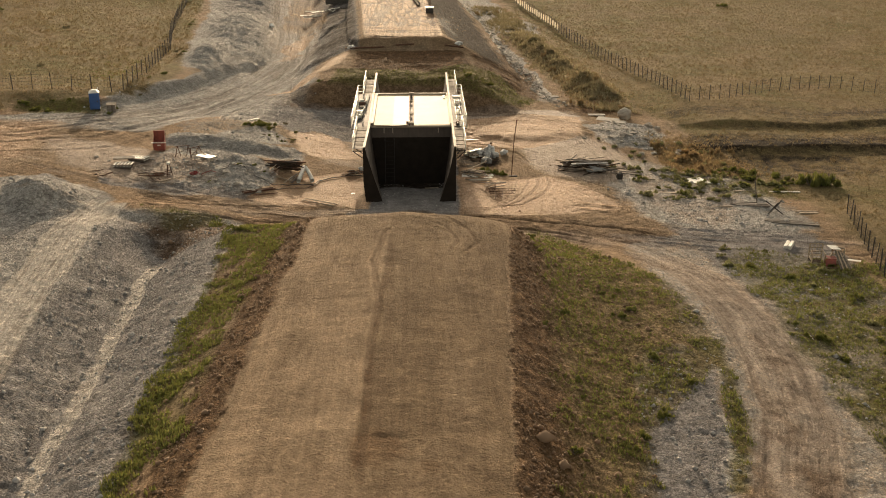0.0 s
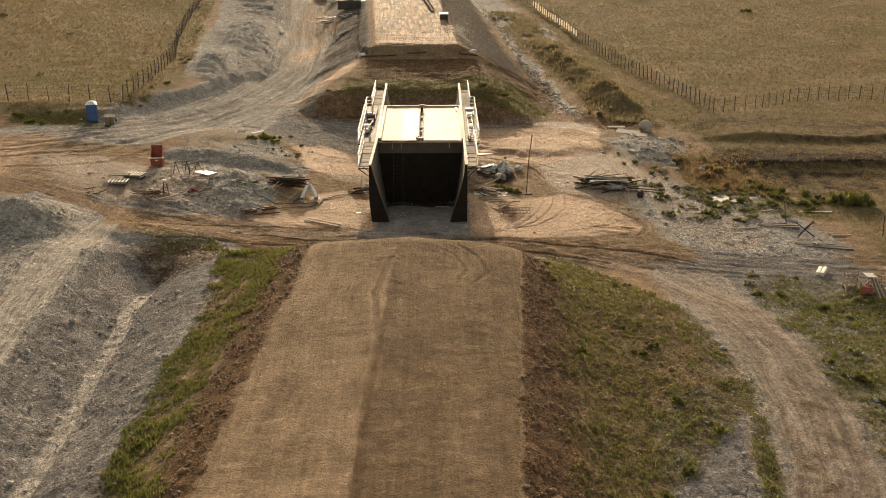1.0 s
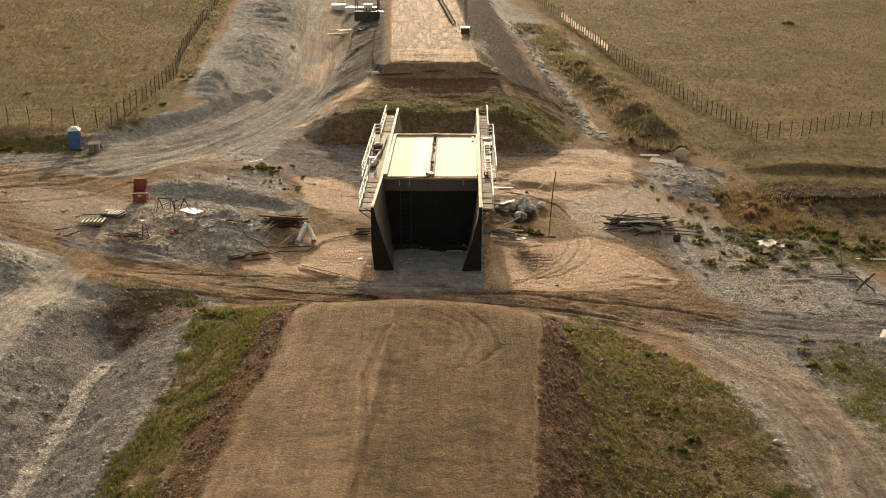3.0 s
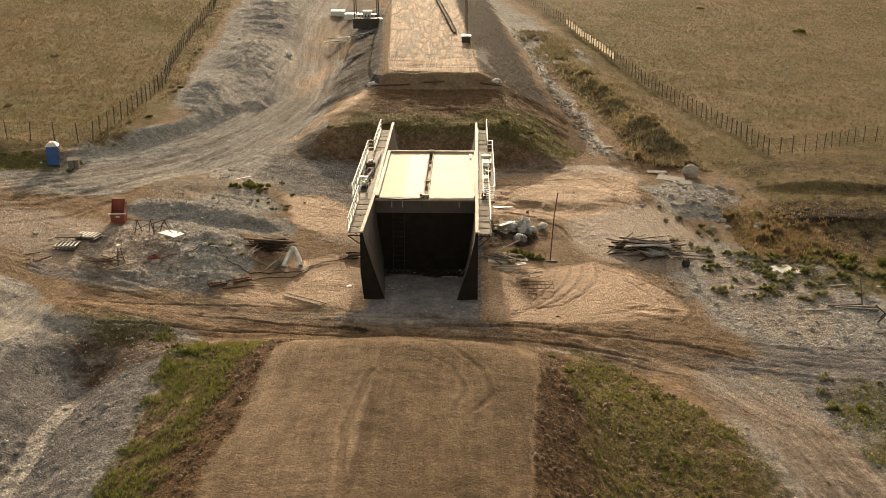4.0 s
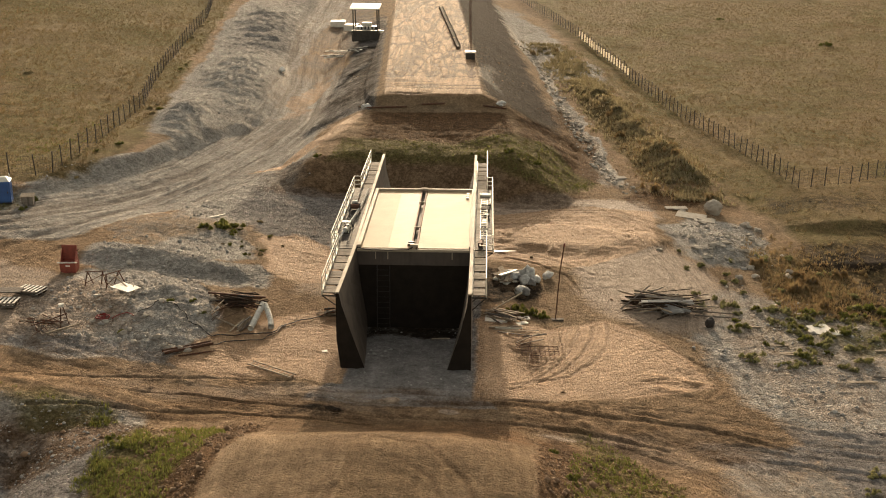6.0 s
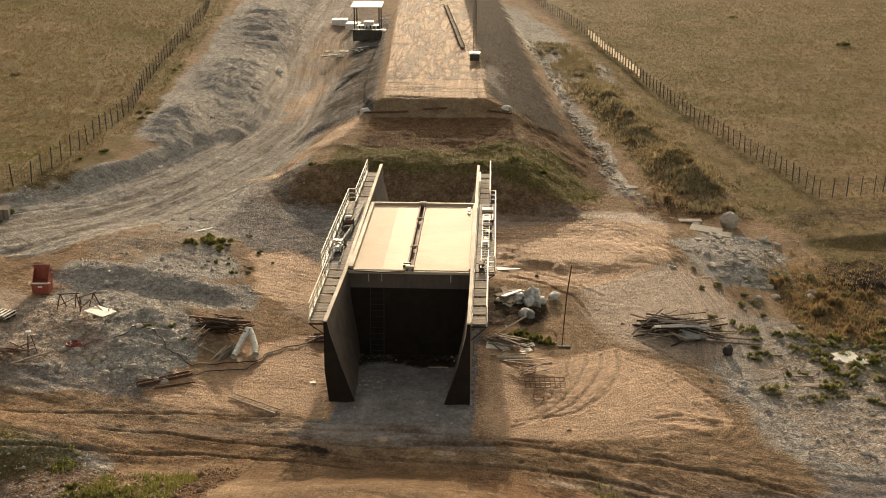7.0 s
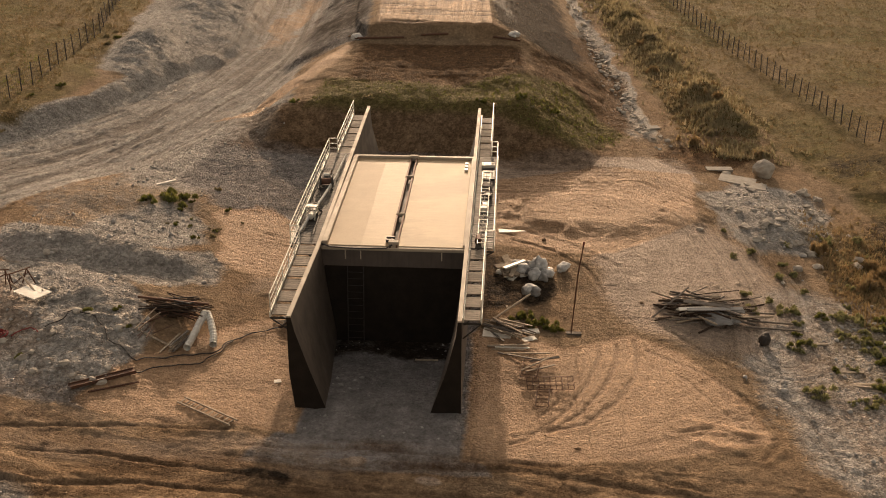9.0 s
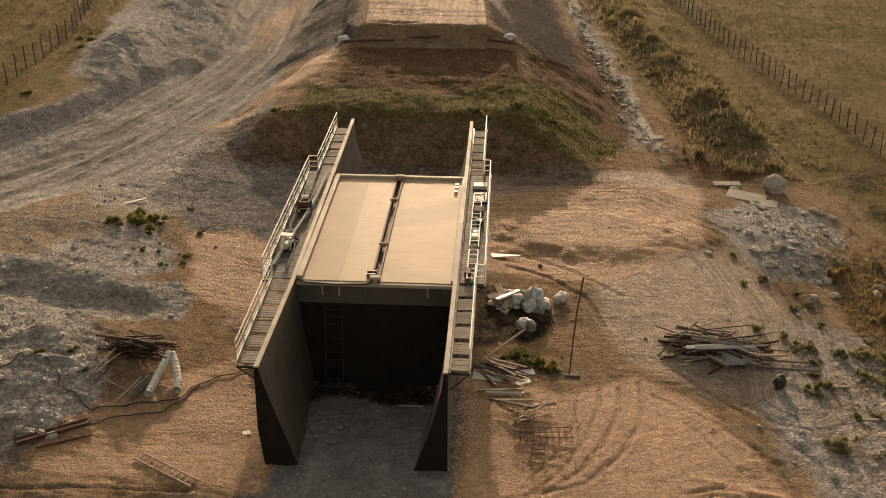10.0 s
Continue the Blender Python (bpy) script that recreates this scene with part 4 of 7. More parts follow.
    z["near_top"] = near_top
    z["tracked"] = np.clip(np.maximum(cover, np.maximum(np.maximum(far_top, 0.08 * sand_front), 0.14 * sand)) + 0.2, 0, 1) * (1 - 0.8 * dry) * (1 - 0.7 * under) * (1 - 0.8 * near_top) * (1 - 0.5 * z["cross"]) * (1 - 0.7 * sand_front)
    # pale silt along the ditch bottom and dust on the track beside it
    silt = np.maximum(0.8 * step(0.75, 0.35, abs(x + 14.75 - 0.02 * (73 - y) + 0.7 * fbm(y * 0.35, y * 0, 3) + 0.3 * fbm(x, y, 2))) * step(79, 74, y), 0.85 * z["dtrack"])
    # looping tracks on the crest: many thin lines, then scraper cuts across its front
    lines = np.zeros(x.shape)
    for k in range(7):
        lines = np.maximum(lines, step(0.030, 0.006, abs(fbm(x * (0.2 + 0.03 * k) + 40 * k, y * (0.035 + 0.008 * k) + 7 * k, 3))))
    cuts = np.maximum(step(0.05, 0.01, abs(fbm(x * 0.06 + 5, y * 0.42, 3))), step(0.05, 0.01, abs(fbm(x * 0.05 + 35, y * 0.6, 3))))
    lines = lines * step(152, 157, y) + cuts * step(160, 155, y)
    z["soil"] = np.maximum(z["soil"], far_top * (0.56 * lines + 0.3 * fbm(x * 0.4, y * 0.2, 3)))
    z["streak"] = z["streak"] * (1 - far_top) + far_top * (0.95 * lines - 0.22 + 0.4 * fbm(x, y * 0.3, 3))
    drain = np.interp(y, [128, 136, 150, 166, 193, 206, 231], [22.5, 20.5, 19.1, 17.5, 15.3, 12.7, 9.1])
    silt = np.maximum(silt, 0.8 * step(1.3, 0.5, abs(x - drain + 0.8 * w)) * step(130, 136, y) * step(235, 215, y))
    z["silt"] = silt
    z["streak"] = z["streak"] * (1 - 0.6 * silt)
    z["rough"] = np.clip(z["grey"] + slate + 0.6 * dark + 0.8 * soil + 0.4 * green, 0, 1) * (1 - 0.7 * cover) * (1 - 0.8 * under) * (1 - 0.8 * near_top)
    return z


def terrain_height(x, y, z):
    """The ground with its ruts, clods and small relief; z: its zones."""
    h = ground_height(x, y)
    h = h - 0.085 * np.clip(z["streak"], -0.9, 1.0)
    flat = 1 - 0.55 * z["sand"]
    h = h + flat * (0.09 + 0.05 * z["rough"]) * fbm(x * 0.8, y * 0.8, 3) + flat * (0.05 + 0.06 * z["rough"]) * fbm(x * 2.6, y * 2.6, 3) + 0.10 * z["green"] * fbm(x * 2.5, y * 2.5, 3)
    # small ridges pushed up along the way of the wheels
    ridge = 1 - abs(2 * value_noise(z["flow_u"] * 3.2 + 0.9 * fbm(x * 0.7, y * 0.7, 3), z["flow_v"] * 0.25) - 1)
    crumb = 1 - abs(2 * value_noise(z["flow_u"] * 4.2 + 0.8 * fbm(x, y, 2), z["flow_v"] * 1.3 + 0.8 * fbm(x + 9, y, 2)) - 1)
    h = h + (0.012 + 0.045 * z["tracked"]) * ridge ** 2 + (0.03 + 0.03 * z["tracked"]) * crumb ** 2 * (1 - 0.6 * z["dry"])
    return h


def spaced(bands, low, high, growth):
    """Places along one axis: bands of (from, to, spacing), then wider and wider outside."""
    core = [v for a, b, d in bands for v in np.arange(a, b - 0.5 * d, d)]
    up, d = [core[-1]], bands[-1][2]
    while up[-1] < high:
        d *= growth
        up.append(up[-1] + d)
    down, d = [core[0]], bands[0][2]
    while down[-1] > low:
        d *= growth
        down.append(down[-1] - d)
    return np.array(down[:0:-1] + core + up[1:])


gx = spaced([(-32, -24, 0.2), (-24, 26, 0.13), (26, 42, 0.2)], -1500, 1500, 1.05)
gy = spaced([(40, 83, 0.18), (83, 112, 0.13), (112, 148, 0.18), (148, 212, 0.34)], -600, 2500, 1.02)
X, Y = np.meshgrid(gx, gy)
X, Y = X.ravel(), Y.ravel()
ground_zones = zones(X, Y)
Z = terrain_height(X, Y, ground_zones)
nx, ny = len(gx), len(gy)
idx = (np.arange(ny - 1)[:, None] * nx + np.arange(nx - 1)[None, :]).ravel()
quads = np.stack([idx, idx + 1, idx + 1 + nx, idx + nx], 1)
me = bpy.data.meshes.new("ground")
me.vertices.add(len(X))
me.vertices.foreach_set("co", np.stack([X, Y, Z], 1).ravel())
me.loops.add(quads.size)
me.loops.foreach_set("vertex_index", quads.ravel())
me.polygons.add(len(quads))
me.polygons.foreach_set("loop_start", np.arange(0, quads.size, 4))
me.update(calc_edges=True)
me.shade_smooth()
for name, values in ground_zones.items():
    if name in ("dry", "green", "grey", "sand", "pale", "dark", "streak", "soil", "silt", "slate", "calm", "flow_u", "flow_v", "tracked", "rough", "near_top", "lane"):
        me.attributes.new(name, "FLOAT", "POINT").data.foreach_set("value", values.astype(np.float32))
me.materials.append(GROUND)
ground = tagged(new("ground", me), "bare earth, sand, gravel and dry grassland of a building site", "ground", kind="structure")
print("ground", len(X))


GRID = Z.reshape(ny, nx)


def surface(x, y):
    """Height of the built ground at arrays of places."""
    i, j = np.clip(np.searchsorted(gx, x) - 1, 0, nx - 2), np.clip(np.searchsorted(gy, y) - 1, 0, ny - 2)
    u, v = (x - gx[i]) / (gx[i + 1] - gx[i]), (y - gy[j]) / (gy[j + 1] - gy[j])
    return (GRID[j, i] * (1 - u) + GRID[j, i + 1] * u) * (1 - v) + (GRID[j + 1, i] * (1 - u) + GRID[j + 1, i + 1] * u) * v


def at(x, y, up=0.0):
    """Height of the ground at one place."""
    return float(surface(np.array([float(x)]), np.array([float(y)]))[0]) + up


# ---- the bridge ----
BASE = -0.95   # foot of the walls
def wall_top(y):
    return 4.17 + 0.0185 * (y - 92.3)


def bridge():
    root = empty("bridge", pose(0, 0, 0), "unfinished concrete underpass with a pale deck between dark flared side walls", "bridge")
    for side, name in ((-1, "side_wall"), (1, "side_wall")):
        outer, inner = (-0.18, 0.0) if side < 0 else (7.63, 7.45)
        s = 1 if side < 0 else -1
        bm = bmesh.new()
        rings = []
        for y in (92.3, 92.9, 96, 99.7, 105, 113.3, 118, 121.4):
            flare = np.interp(y, [92.3, 99.7, 113.3, 121.4], [1.0, 0.45, 0.45, 1.0])
            t = wall_top(y)
            lean = 0.18 * s * (1 if side < 0 else 0) * np.interp(y, [92.3, 99.7], [1, 0])
            outline = [(outer, BASE - 0.8), (outer, BASE), (outer - 1.2 * lean, 1.2), (outer - lean, t), (inner - lean, t), (inner - 0.6 * lean + s * 0.08 * flare, 3.4), (inner + s * 0.5 * flare, 1.6), (inner + s * 1.32 * flare, BASE), (inner + s * 1.32 * flare, BASE - 0.8)]
            rings.append([bm.verts.new((x, y, z)) for x, z in outline])
        for a, b in zip(rings, rings[1:]):
            for k in range(9):
                bm.faces.new((a[k], b[k], b[(k + 1) % 9], a[(k + 1) % 9]))
        bm.faces.new(rings[-1][::-1])
        bmesh.ops.recalc_face_normals(bm, faces=bm.faces)
        part(name, bm, CONCRETE_SHADED, root, "concrete wing wall flaring at its foot, its shade painted in dark")
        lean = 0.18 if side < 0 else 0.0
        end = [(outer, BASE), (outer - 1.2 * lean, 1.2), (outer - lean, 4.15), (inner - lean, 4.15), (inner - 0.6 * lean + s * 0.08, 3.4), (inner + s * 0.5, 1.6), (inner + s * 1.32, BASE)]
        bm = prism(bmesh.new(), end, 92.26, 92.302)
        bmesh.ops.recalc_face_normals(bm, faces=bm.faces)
        part("end_face", bm, BITUMEN_AND_SHADE, root, "wall end coated in black bitumen")
        bm = bmesh.new()
        a, b = min(outer, inner) - 0.012, max(outer, inner) + 0.012
        for y0, y1 in ((92.25, 99.6), (99.62, 106.3), (106.32, 113.4), (113.42, 121.45)):
            vs = [bm.verts.new((x - lean * np.interp(y, [92.3, 99.7], [1, 0]), y, wall_top(y) + dz)) for y in (y0, y1) for x in (a, b) for dz in (0.003, 0.07)]
            for f in ((0, 1, 3, 2), (4, 6, 7, 5), (1, 5, 7, 3), (0, 2, 6, 4), (0, 4, 5, 1), (2, 3, 7, 6)):
                bm.faces.new([vs[i] for i in f])
        bmesh.ops.recalc_face_normals(bm, faces=bm.faces)
        part("capping", bm, CAPPING, root, "pale worn concrete capping")
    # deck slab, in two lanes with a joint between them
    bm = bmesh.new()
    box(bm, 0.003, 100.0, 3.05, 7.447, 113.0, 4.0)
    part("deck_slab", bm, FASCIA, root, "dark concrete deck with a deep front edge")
    # shade under the deck painted onto both walls; the rear wall is unseen
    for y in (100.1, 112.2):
        part("cross_wall", box(bmesh.new(), 0.1, y, BASE - 0.8, 7.35, y + 0.35, 3.047), BITUMEN_AND_SHADE, root, "wall closing the space under the deck, its shade painted black")
    for x0, x1, y0, y1, mat in ((0.06, 2.05, 100.12, 112.86, DECK), (2.053, 3.52, 100.12, 112.86, DECK_BRUSHED), (3.98, 7.39, 100.12, 112.86, DECK_SHEEN)):
        part("deck_lane", box(bmesh.new(), x0, y0, 4.0, x1, y1, 4.2), mat, root, "pale concrete screed")
    part("deck_edge", box(bmesh.new(), 0.02, 99.9, 4.003, 7.43, 100.1, 4.17, None, 0.015), CAPPING, root)
    part("deck_edge", box(bmesh.new(), 0.02, 112.9, 4.003, 7.43, 113.15, 4.34, None, 0.02), CAPPING, root)
    for x0, x1, z1 in ((0.005, 0.30, 4.40), (7.33, 7.445, 4.34)):
        part("kerb", box(bmesh.new(), x0, 100.13, 4.203, x1, 112.88, z1, None, 0.02), CAPPING, root, "pale concrete kerb along the deck")
    bm = bmesh.new()
    for x in (3.58, 3.92):
        box(bm, x - 0.045, 99.95, 4.003, x + 0.045, 113.1, 4.30)
    part("joint_rail", bm, RUST, root, "rust-brown steel joint rails")
    for y in (104.1, 109.7):
        part("joint_clamp", box(bmesh.new(), 3.5, y - 0.07, 4.1, 4.0, y + 0.07, 4.34, None, 0.02), TIMBER, root)
    for y in (100.2, 112.9):
        part("joint_block", box(bmesh.new(), 3.48, y - 0.14, 4.1, 4.02, y + 0.14, 4.44, None, 0.03), CAPPING, root)
    for y in (100.6, 100.95):
        part("joint_clamp", box(bmesh.new(), 3.3, y - 0.07, 4.2, 3.75, y + 0.07, 4.36, None, 0.02), DARK_STEEL, root)
    for x in (1.25, 2.05, 6.25):
        part("drain_streak_pipe", tube(bmesh.new(), [(x, 99.96, 3.95), (x, 99.94, 3.5)], 0.035), CAPPING, root)
    return root


bridge()


def walkway(left):
    """Timber gangway on brackets along the outside of a wall, with its rail; wider along the deck."""
    root = empty("walkway", pose(0, 0, 0), "narrow plank gangway with white tubular handrails along the wall", "walkway", "gangways on both walls")
    s, wall = (-1, -0.19) if left else (1, 7.64)
    rng = random.Random(3 if left else 4)
    floor = 3.86
    wide = 1.61 if left else 1.28
    slim = 1.11 if left else 0.86
    spans = ((93.1, 100.9, slim), (100.9, 114.5, wide), (114.5, 122.4, slim))
    for y0, y1, reach in spans:
        n = round((y1 - y0) / 1.3)
        for i in range(n):
            a, b = y0 + (y1 - y0) * i / n, y0 + (y1 - y0) * (i + 1) / n - (0.36 if reach == slim else 0.08)
            tilt = rng.uniform(1.5, 4.0)
            tip = Matrix.Translation((0, (a + b) / 2, floor + rng.uniform(-0.02, 0.03))) @ Matrix.Rotation(radians(tilt), 4, "X")
            boards = 5
            for k in range(boards):
                v0, v1 = (k / boards - 0.5) * (b - a), ((k + 1) / boards - 0.5) * (b - a) - 0.025
                bm = box(bmesh.new(), wall + s * 0.07, v0, -0.03, wall + s * (reach - 0.06), v1, 0.02, tip)
                bmesh.ops.recalc_face_normals(bm, faces=bm.faces)
                part("floor_board", bm, PLANK if reach == slim else GRATING, root)
        for u in (0.03, reach):
            part("stringer", box(bmesh.new(), wall + s * u - 0.035, y0, floor - 0.16, wall + s * u + 0.035, y1, floor + 0.09), WHITE_PAINT, root, "white-painted edge board")
        for i in range(n + 1):
            y = y0 + (y1 - y0) * i / n
            bm = bmesh.new()
            box(bm, min(wall, wall + s * reach), y - 0.04, floor - 0.24, max(wall, wall + s * reach), y + 0.04, floor - 0.165)
            tube(bm, [(wall + s * reach * 0.95, y, floor - 0.24), (wall + s * 0.02, y, floor - 1.0)], 0.035)
            part("bracket", bm, DARK_STEEL, root)
        # handrail
        x = wall + s * (reach - 0.02)
        up = 1.0
        for z in (up, 0.66, 0.34):
            part("rail", tube(bmesh.new(), [(x, y0 + 0.05, floor + z), (x, y1 - 0.05, floor + z)], 0.032 if z == up else 0.022), WHITE_PAINT, root)
        posts = max(3, round((y1 - y0) / 1.7))
        for i in range(posts + 1):
            y = y0 + 0.06 + (y1 - y0 - 0.12) * i / posts
            part("post", tube(bmesh.new(), [(x, y, floor - 0.1), (x, y, floor + up)], 0.03), WHITE_PAINT, root)
    # cross rails where the gangway widens
    for y, r0, r1 in ((100.9, slim, wide), (114.5, slim, wide)):
        for z in (1.0, 0.66, 0.34):
            part("rail", tube(bmesh.new(), [(wall + s * (r0 - 0.02), y, floor + z), (wall + s * (r1 - 0.02), y, floor + z)], 0.028), WHITE_PAINT, root)
    return root


walkway(True)
walkway(False)


# ---- loose things ----
def thing(name, x, y, turn, label, category, group="", up=0.0):
    return empty(name, pose(x, y, at(x, y, up), 0, 0, turn), label, category, group)


def bar(bm, a, b, w=0.1, h=0.04, spin=0.0):
    """A squared timber or flat bar from a to b."""
    a, b = Vector(a), Vector(b)
    q = (b - a).to_track_quat("X", "Z").to_matrix().to_4x4()
    return box(bm, 0, -w / 2, -h / 2, (b - a).length, w / 2, h / 2, Matrix.Translation(a) @ q @ Matrix.Rotation(spin, 4, "X"))


def slab(x, y, turn, l, w, h, label, mat, name="concrete_slab", tilt=0.0):
    ob = part(name, box(bmesh.new(), -l / 2, -w / 2, -0.02, l / 2, w / 2, h, None, 0.012), mat)
    ob.matrix_world = pose(x, y, at(x, y), tilt, tilt / 2, turn)
    return tagged(ob, label, name.split("_")[-1])


def toilet(x, y, turn):
    t = thing("portable_toilet", x, y, turn, "blue plastic portable toilet with a white pitched roof", "toilet")
    t.scale = (0.86, 0.86, 0.86)
    part("body", box(bmesh.new(), -0.56, -0.56, 0.08, 0.56, 0.56, 2.02, None, 0.03), BLUE, t)
    part("base", box(bmesh.new(), -0.6, -0.6, -0.1, 0.6, 0.6, 0.08), DARK_STEEL, t)
    door = part("door", box(bmesh.new(), -0.42, -0.60, 0.14, 0.42, -0.563, 1.95, None, 0.012), BLUE, t)
    part("handle", box(bmesh.new(), 0.28, -0.64, 0.95, 0.36, -0.603, 1.12), DARK_STEEL, door)
    for s in (-1, 1):
        for k in (-0.25, 0.25):
            part("rib", box(bmesh.new(), s * 0.563 if s > 0 else -0.59, k - 0.05, 0.2, 0.59 if s > 0 else -0.563, k + 0.05, 1.9), BLUE, t)
    bm = bmesh.new()
    base = [bm.verts.new(v) for v in ((-0.62, -0.62, 2.02), (0.62, -0.62, 2.02), (0.62, 0.62, 2.02), (-0.62, 0.62, 2.02))]
    top = [bm.verts.new(v) for v in ((-0.25, -0.2, 2.36), (0.25, -0.2, 2.36), (0.25, 0.2, 2.36), (-0.25, 0.2, 2.36))]
    bm.faces.new(base[::-1]), bm.faces.new(top)
    for k in range(4):
        bm.faces.new((base[k], base[(k + 1) % 4], top[(k + 1) % 4], top[k]))
    part("roof", bm, WHITE_PLASTIC, t, "white translucent roof")
    part("vent_pipe", tube(bmesh.new(), [(0.45, 0.45, 2.0), (0.45, 0.45, 2.5)], 0.05), WHITE_PLASTIC, t)


toilet(-28.7, 112.9, 14)


def small_shed(x, y, turn):
    t = thing("tool_shed", x, y, turn, "low weathered grey wooden tool shed beside the toilet", "shed")
    t.scale = (0.62, 0.62, 0.72)
    for i in range(6):
        part("wall_board", box(bmesh.new(), -0.7 + i * 0.235, -0.5, -0.05, -0.7 + i * 0.235 + 0.22, -0.46, 0.95), GREY_TIMBER, t)
    part("body", box(bmesh.new(), -0.69, -0.455, -0.05, 0.7, 0.5, 0.94), GREY_TIMBER, t)
    bm = box(bmesh.new(), -0.82, -0.62, -0.03, 0.82, 0.62, 0.03, pose(0, 0, 1.05, 7, 0, 0))
    part("roof", bm, TIMBER, t, "pale tilted board roof")


small_shed(-27.2, 113.4, 10)


def skip(x, y, turn):
    t = thing("steel_hopper", x, y, turn, "red oxide painted steel hopper with an upright back plate", "hopper")
    t.scale = (0.8, 0.8, 0.84)
    bm = bmesh.new()
    prism(bm, [(-0.62, 0.0), (0.62, 0.0), (0.68, 0.85), (-0.68, 0.85)], -0.55, 0.55)
    bmesh.ops.recalc_face_normals(bm, faces=bm.faces)
    part("bin", bm, RED_STEEL, t)
    part("rim", box(bmesh.new(), -0.85, -0.62, 0.85, 0.85, -0.5, 0.93), SHEET, t, "pale rim bar across the front")
    part("back_plate", box(bmesh.new(), -0.66, 0.45, 0.85, 0.62, 0.55, 2.05, None, 0.01), RED_STEEL, t)
    for s in (-0.62, 0.58):
        bm = bmesh.new()
        vs = [(s, -0.45, 0.86), (s, 0.45, 0.86), (s, 0.45, 1.95)]
        a, b = [bm.verts.new(v) for v in vs], [bm.verts.new((v[0] + 0.04, v[1], v[2])) for v in vs]
        bm.faces.new(a), bm.faces.new(b[::-1])
        for k in range(3):
            bm.faces.new((a[k], b[k], b[(k + 1) % 3], a[(k + 1) % 3]))
        part("cheek_plate", bm, RED_STEEL, t)
    part("hook_plate", box(bmesh.new(), -0.15, -0.6, 0.55, 0.2, -0.56, 0.66), SHEET, t)
    part("lifting_pin", tube(bmesh.new(), [(0.62, 0.3, 1.6), (0.85, 0.25, 1.75)], 0.04), RUST, t)
    part("skid", box(bmesh.new(), -0.6, -0.5, -0.12, -0.45, 0.5, 0.0), RUST, t)
    part("skid", box(bmesh.new(), 0.45, -0.5, -0.12, 0.6, 0.5, 0.0), RUST, t)


skip(-19.9, 101.9, 3)


def pallet_at(x, y, turn, up, label):
    t = thing("pallet", x, y, turn, label, "pallet", "pallets by the heap", up)
    t.scale = (1.05, 1.15, 1.0)
    # dark sheet added below the slats to give the shade in their gaps
    part("gap_shade", box(bmesh.new(), -0.72, -0.44, -0.03, 0.72, 0.44, 0.02), DARK_BEAM, t)
    for j in (-0.45, 0.0, 0.45):
        part("runner", box(bmesh.new(), -0.75, j - 0.05, 0.0, 0.75, j + 0.05, 0.1), GREY_TIMBER, t)
    # sunlight on the slats is painted in by the pale sheet colour
    for i in range(6):
        part("board", box(bmesh.new(), -0.75 + i * 0.275, -0.5, 0.103, -0.62 + i * 0.275, 0.5, 0.13, pose(0, 0, 0.02, -3, 0, 0)), SHEET, t)


for k, (px, py, turn, up) in enumerate(((-21.7, 95.3, 5, 0.02), (-21.65, 95.35, 2, 0.17), (-20.8, 97.5, -14, 0.02), (-20.85, 97.5, -12, 0.17))):
    pallet_at(px, py, turn, up, "weathered timber pallet, sunlight on its slats put into their pale colour")
gt = thing("timber_stack", -21.9, 96.5, 4, "dark timbers laid on the pallets", "timber", "", 0.34)
for k in range(5):
    part("timber", box(bmesh.new(), -0.9, -0.3 + k * 0.16, 0, 0.85 + 0.1 * (k % 2), -0.18 + k * 0.16, 0.09), GREY_TIMBER, gt)


def trestle(x, y, turn, label, height=1.3, up=0.0):
    t = thing("steel_trestle", x, y, turn, label, "trestle", "", up)
    for i, (a, b) in enumerate((((-0.7, -0.3, -0.05), (-0.45, 0, height)), ((-0.2, 0.35, -0.05), (-0.45, 0, height)), ((0.75, -0.3, -0.05), (0.5, 0, height)), ((0.3, 0.35, -0.05), (0.5, 0, height)))):
        part("leg", tube(bmesh.new(), [a, b], 0.035), RUST, t)
    part("cross_bar", tube(bmesh.new(), [(-0.6, 0, height), (0.7, 0, height)], 0.035), RUST, t)
    part("brace", tube(bmesh.new(), [(-0.62, -0.22, 0.3), (0.55, -0.08, height * 0.8)], 0.025), RUST, t)


trestle(-17.2, 99.2, 10, "rusty bent steel trestle standing on the spoil heap", 1.0)
trestle(-16.2, 99.6, 50, "rusty bent steel trestle leaning by the white board", 0.9)
bt = thing("white_board", -14.9, 98.2, -25, "white square board tilted on two pale battens", "board")
part("board", box(bmesh.new(), -0.75, -0.6, -0.02, 0.75, 0.6, 0.02, pose(0, 0, 0.45, -5, 4, 0)), SHEET, bt)
part("batten", bar(bmesh.new(), (-1.7, 0.8, 0.75), (0.1, 0.1, 0.42), 0.08, 0.05), TIMBER, bt)
part("batten", bar(bmesh.new(), (-1.9, 0.2, 0.45), (0.1, -0.3, 0.36), 0.08, 0.05), TIMBER, bt)
part("leg", bar(bmesh.new(), (0.3, 0.4, -0.2), (0.3, 0.4, 0.5), 0.06, 0.06), TIMBER, bt)


def tripod(x, y, turn):
    t = thing("steel_stand", x, y, turn, "rusty steel stand with a white cap among rods", "stand")
    for a in range(3):
        c, s = math.cos(a * 2.1), math.sin(a * 2.1)
        part("leg", tube(bmesh.new(), [(0.35 * c, 0.35 * s, -0.1), (0.08 * c, 0.08 * s, 1.25)], 0.03), RUST, t)
    part("cap", tube(bmesh.new(), [(0, 0, 1.2), (0, 0, 1.38)], 0.16, 10), WHITE_PLASTIC, t)
    part("ring", tube(bmesh.new(), [(0.28 * math.cos(k), 0.28 * math.sin(k), 0.35) for k in np.linspace(0, math.tau, 10)], 0.02, 4), RUST, t)


tripod(-17.3, 93.4, 20)
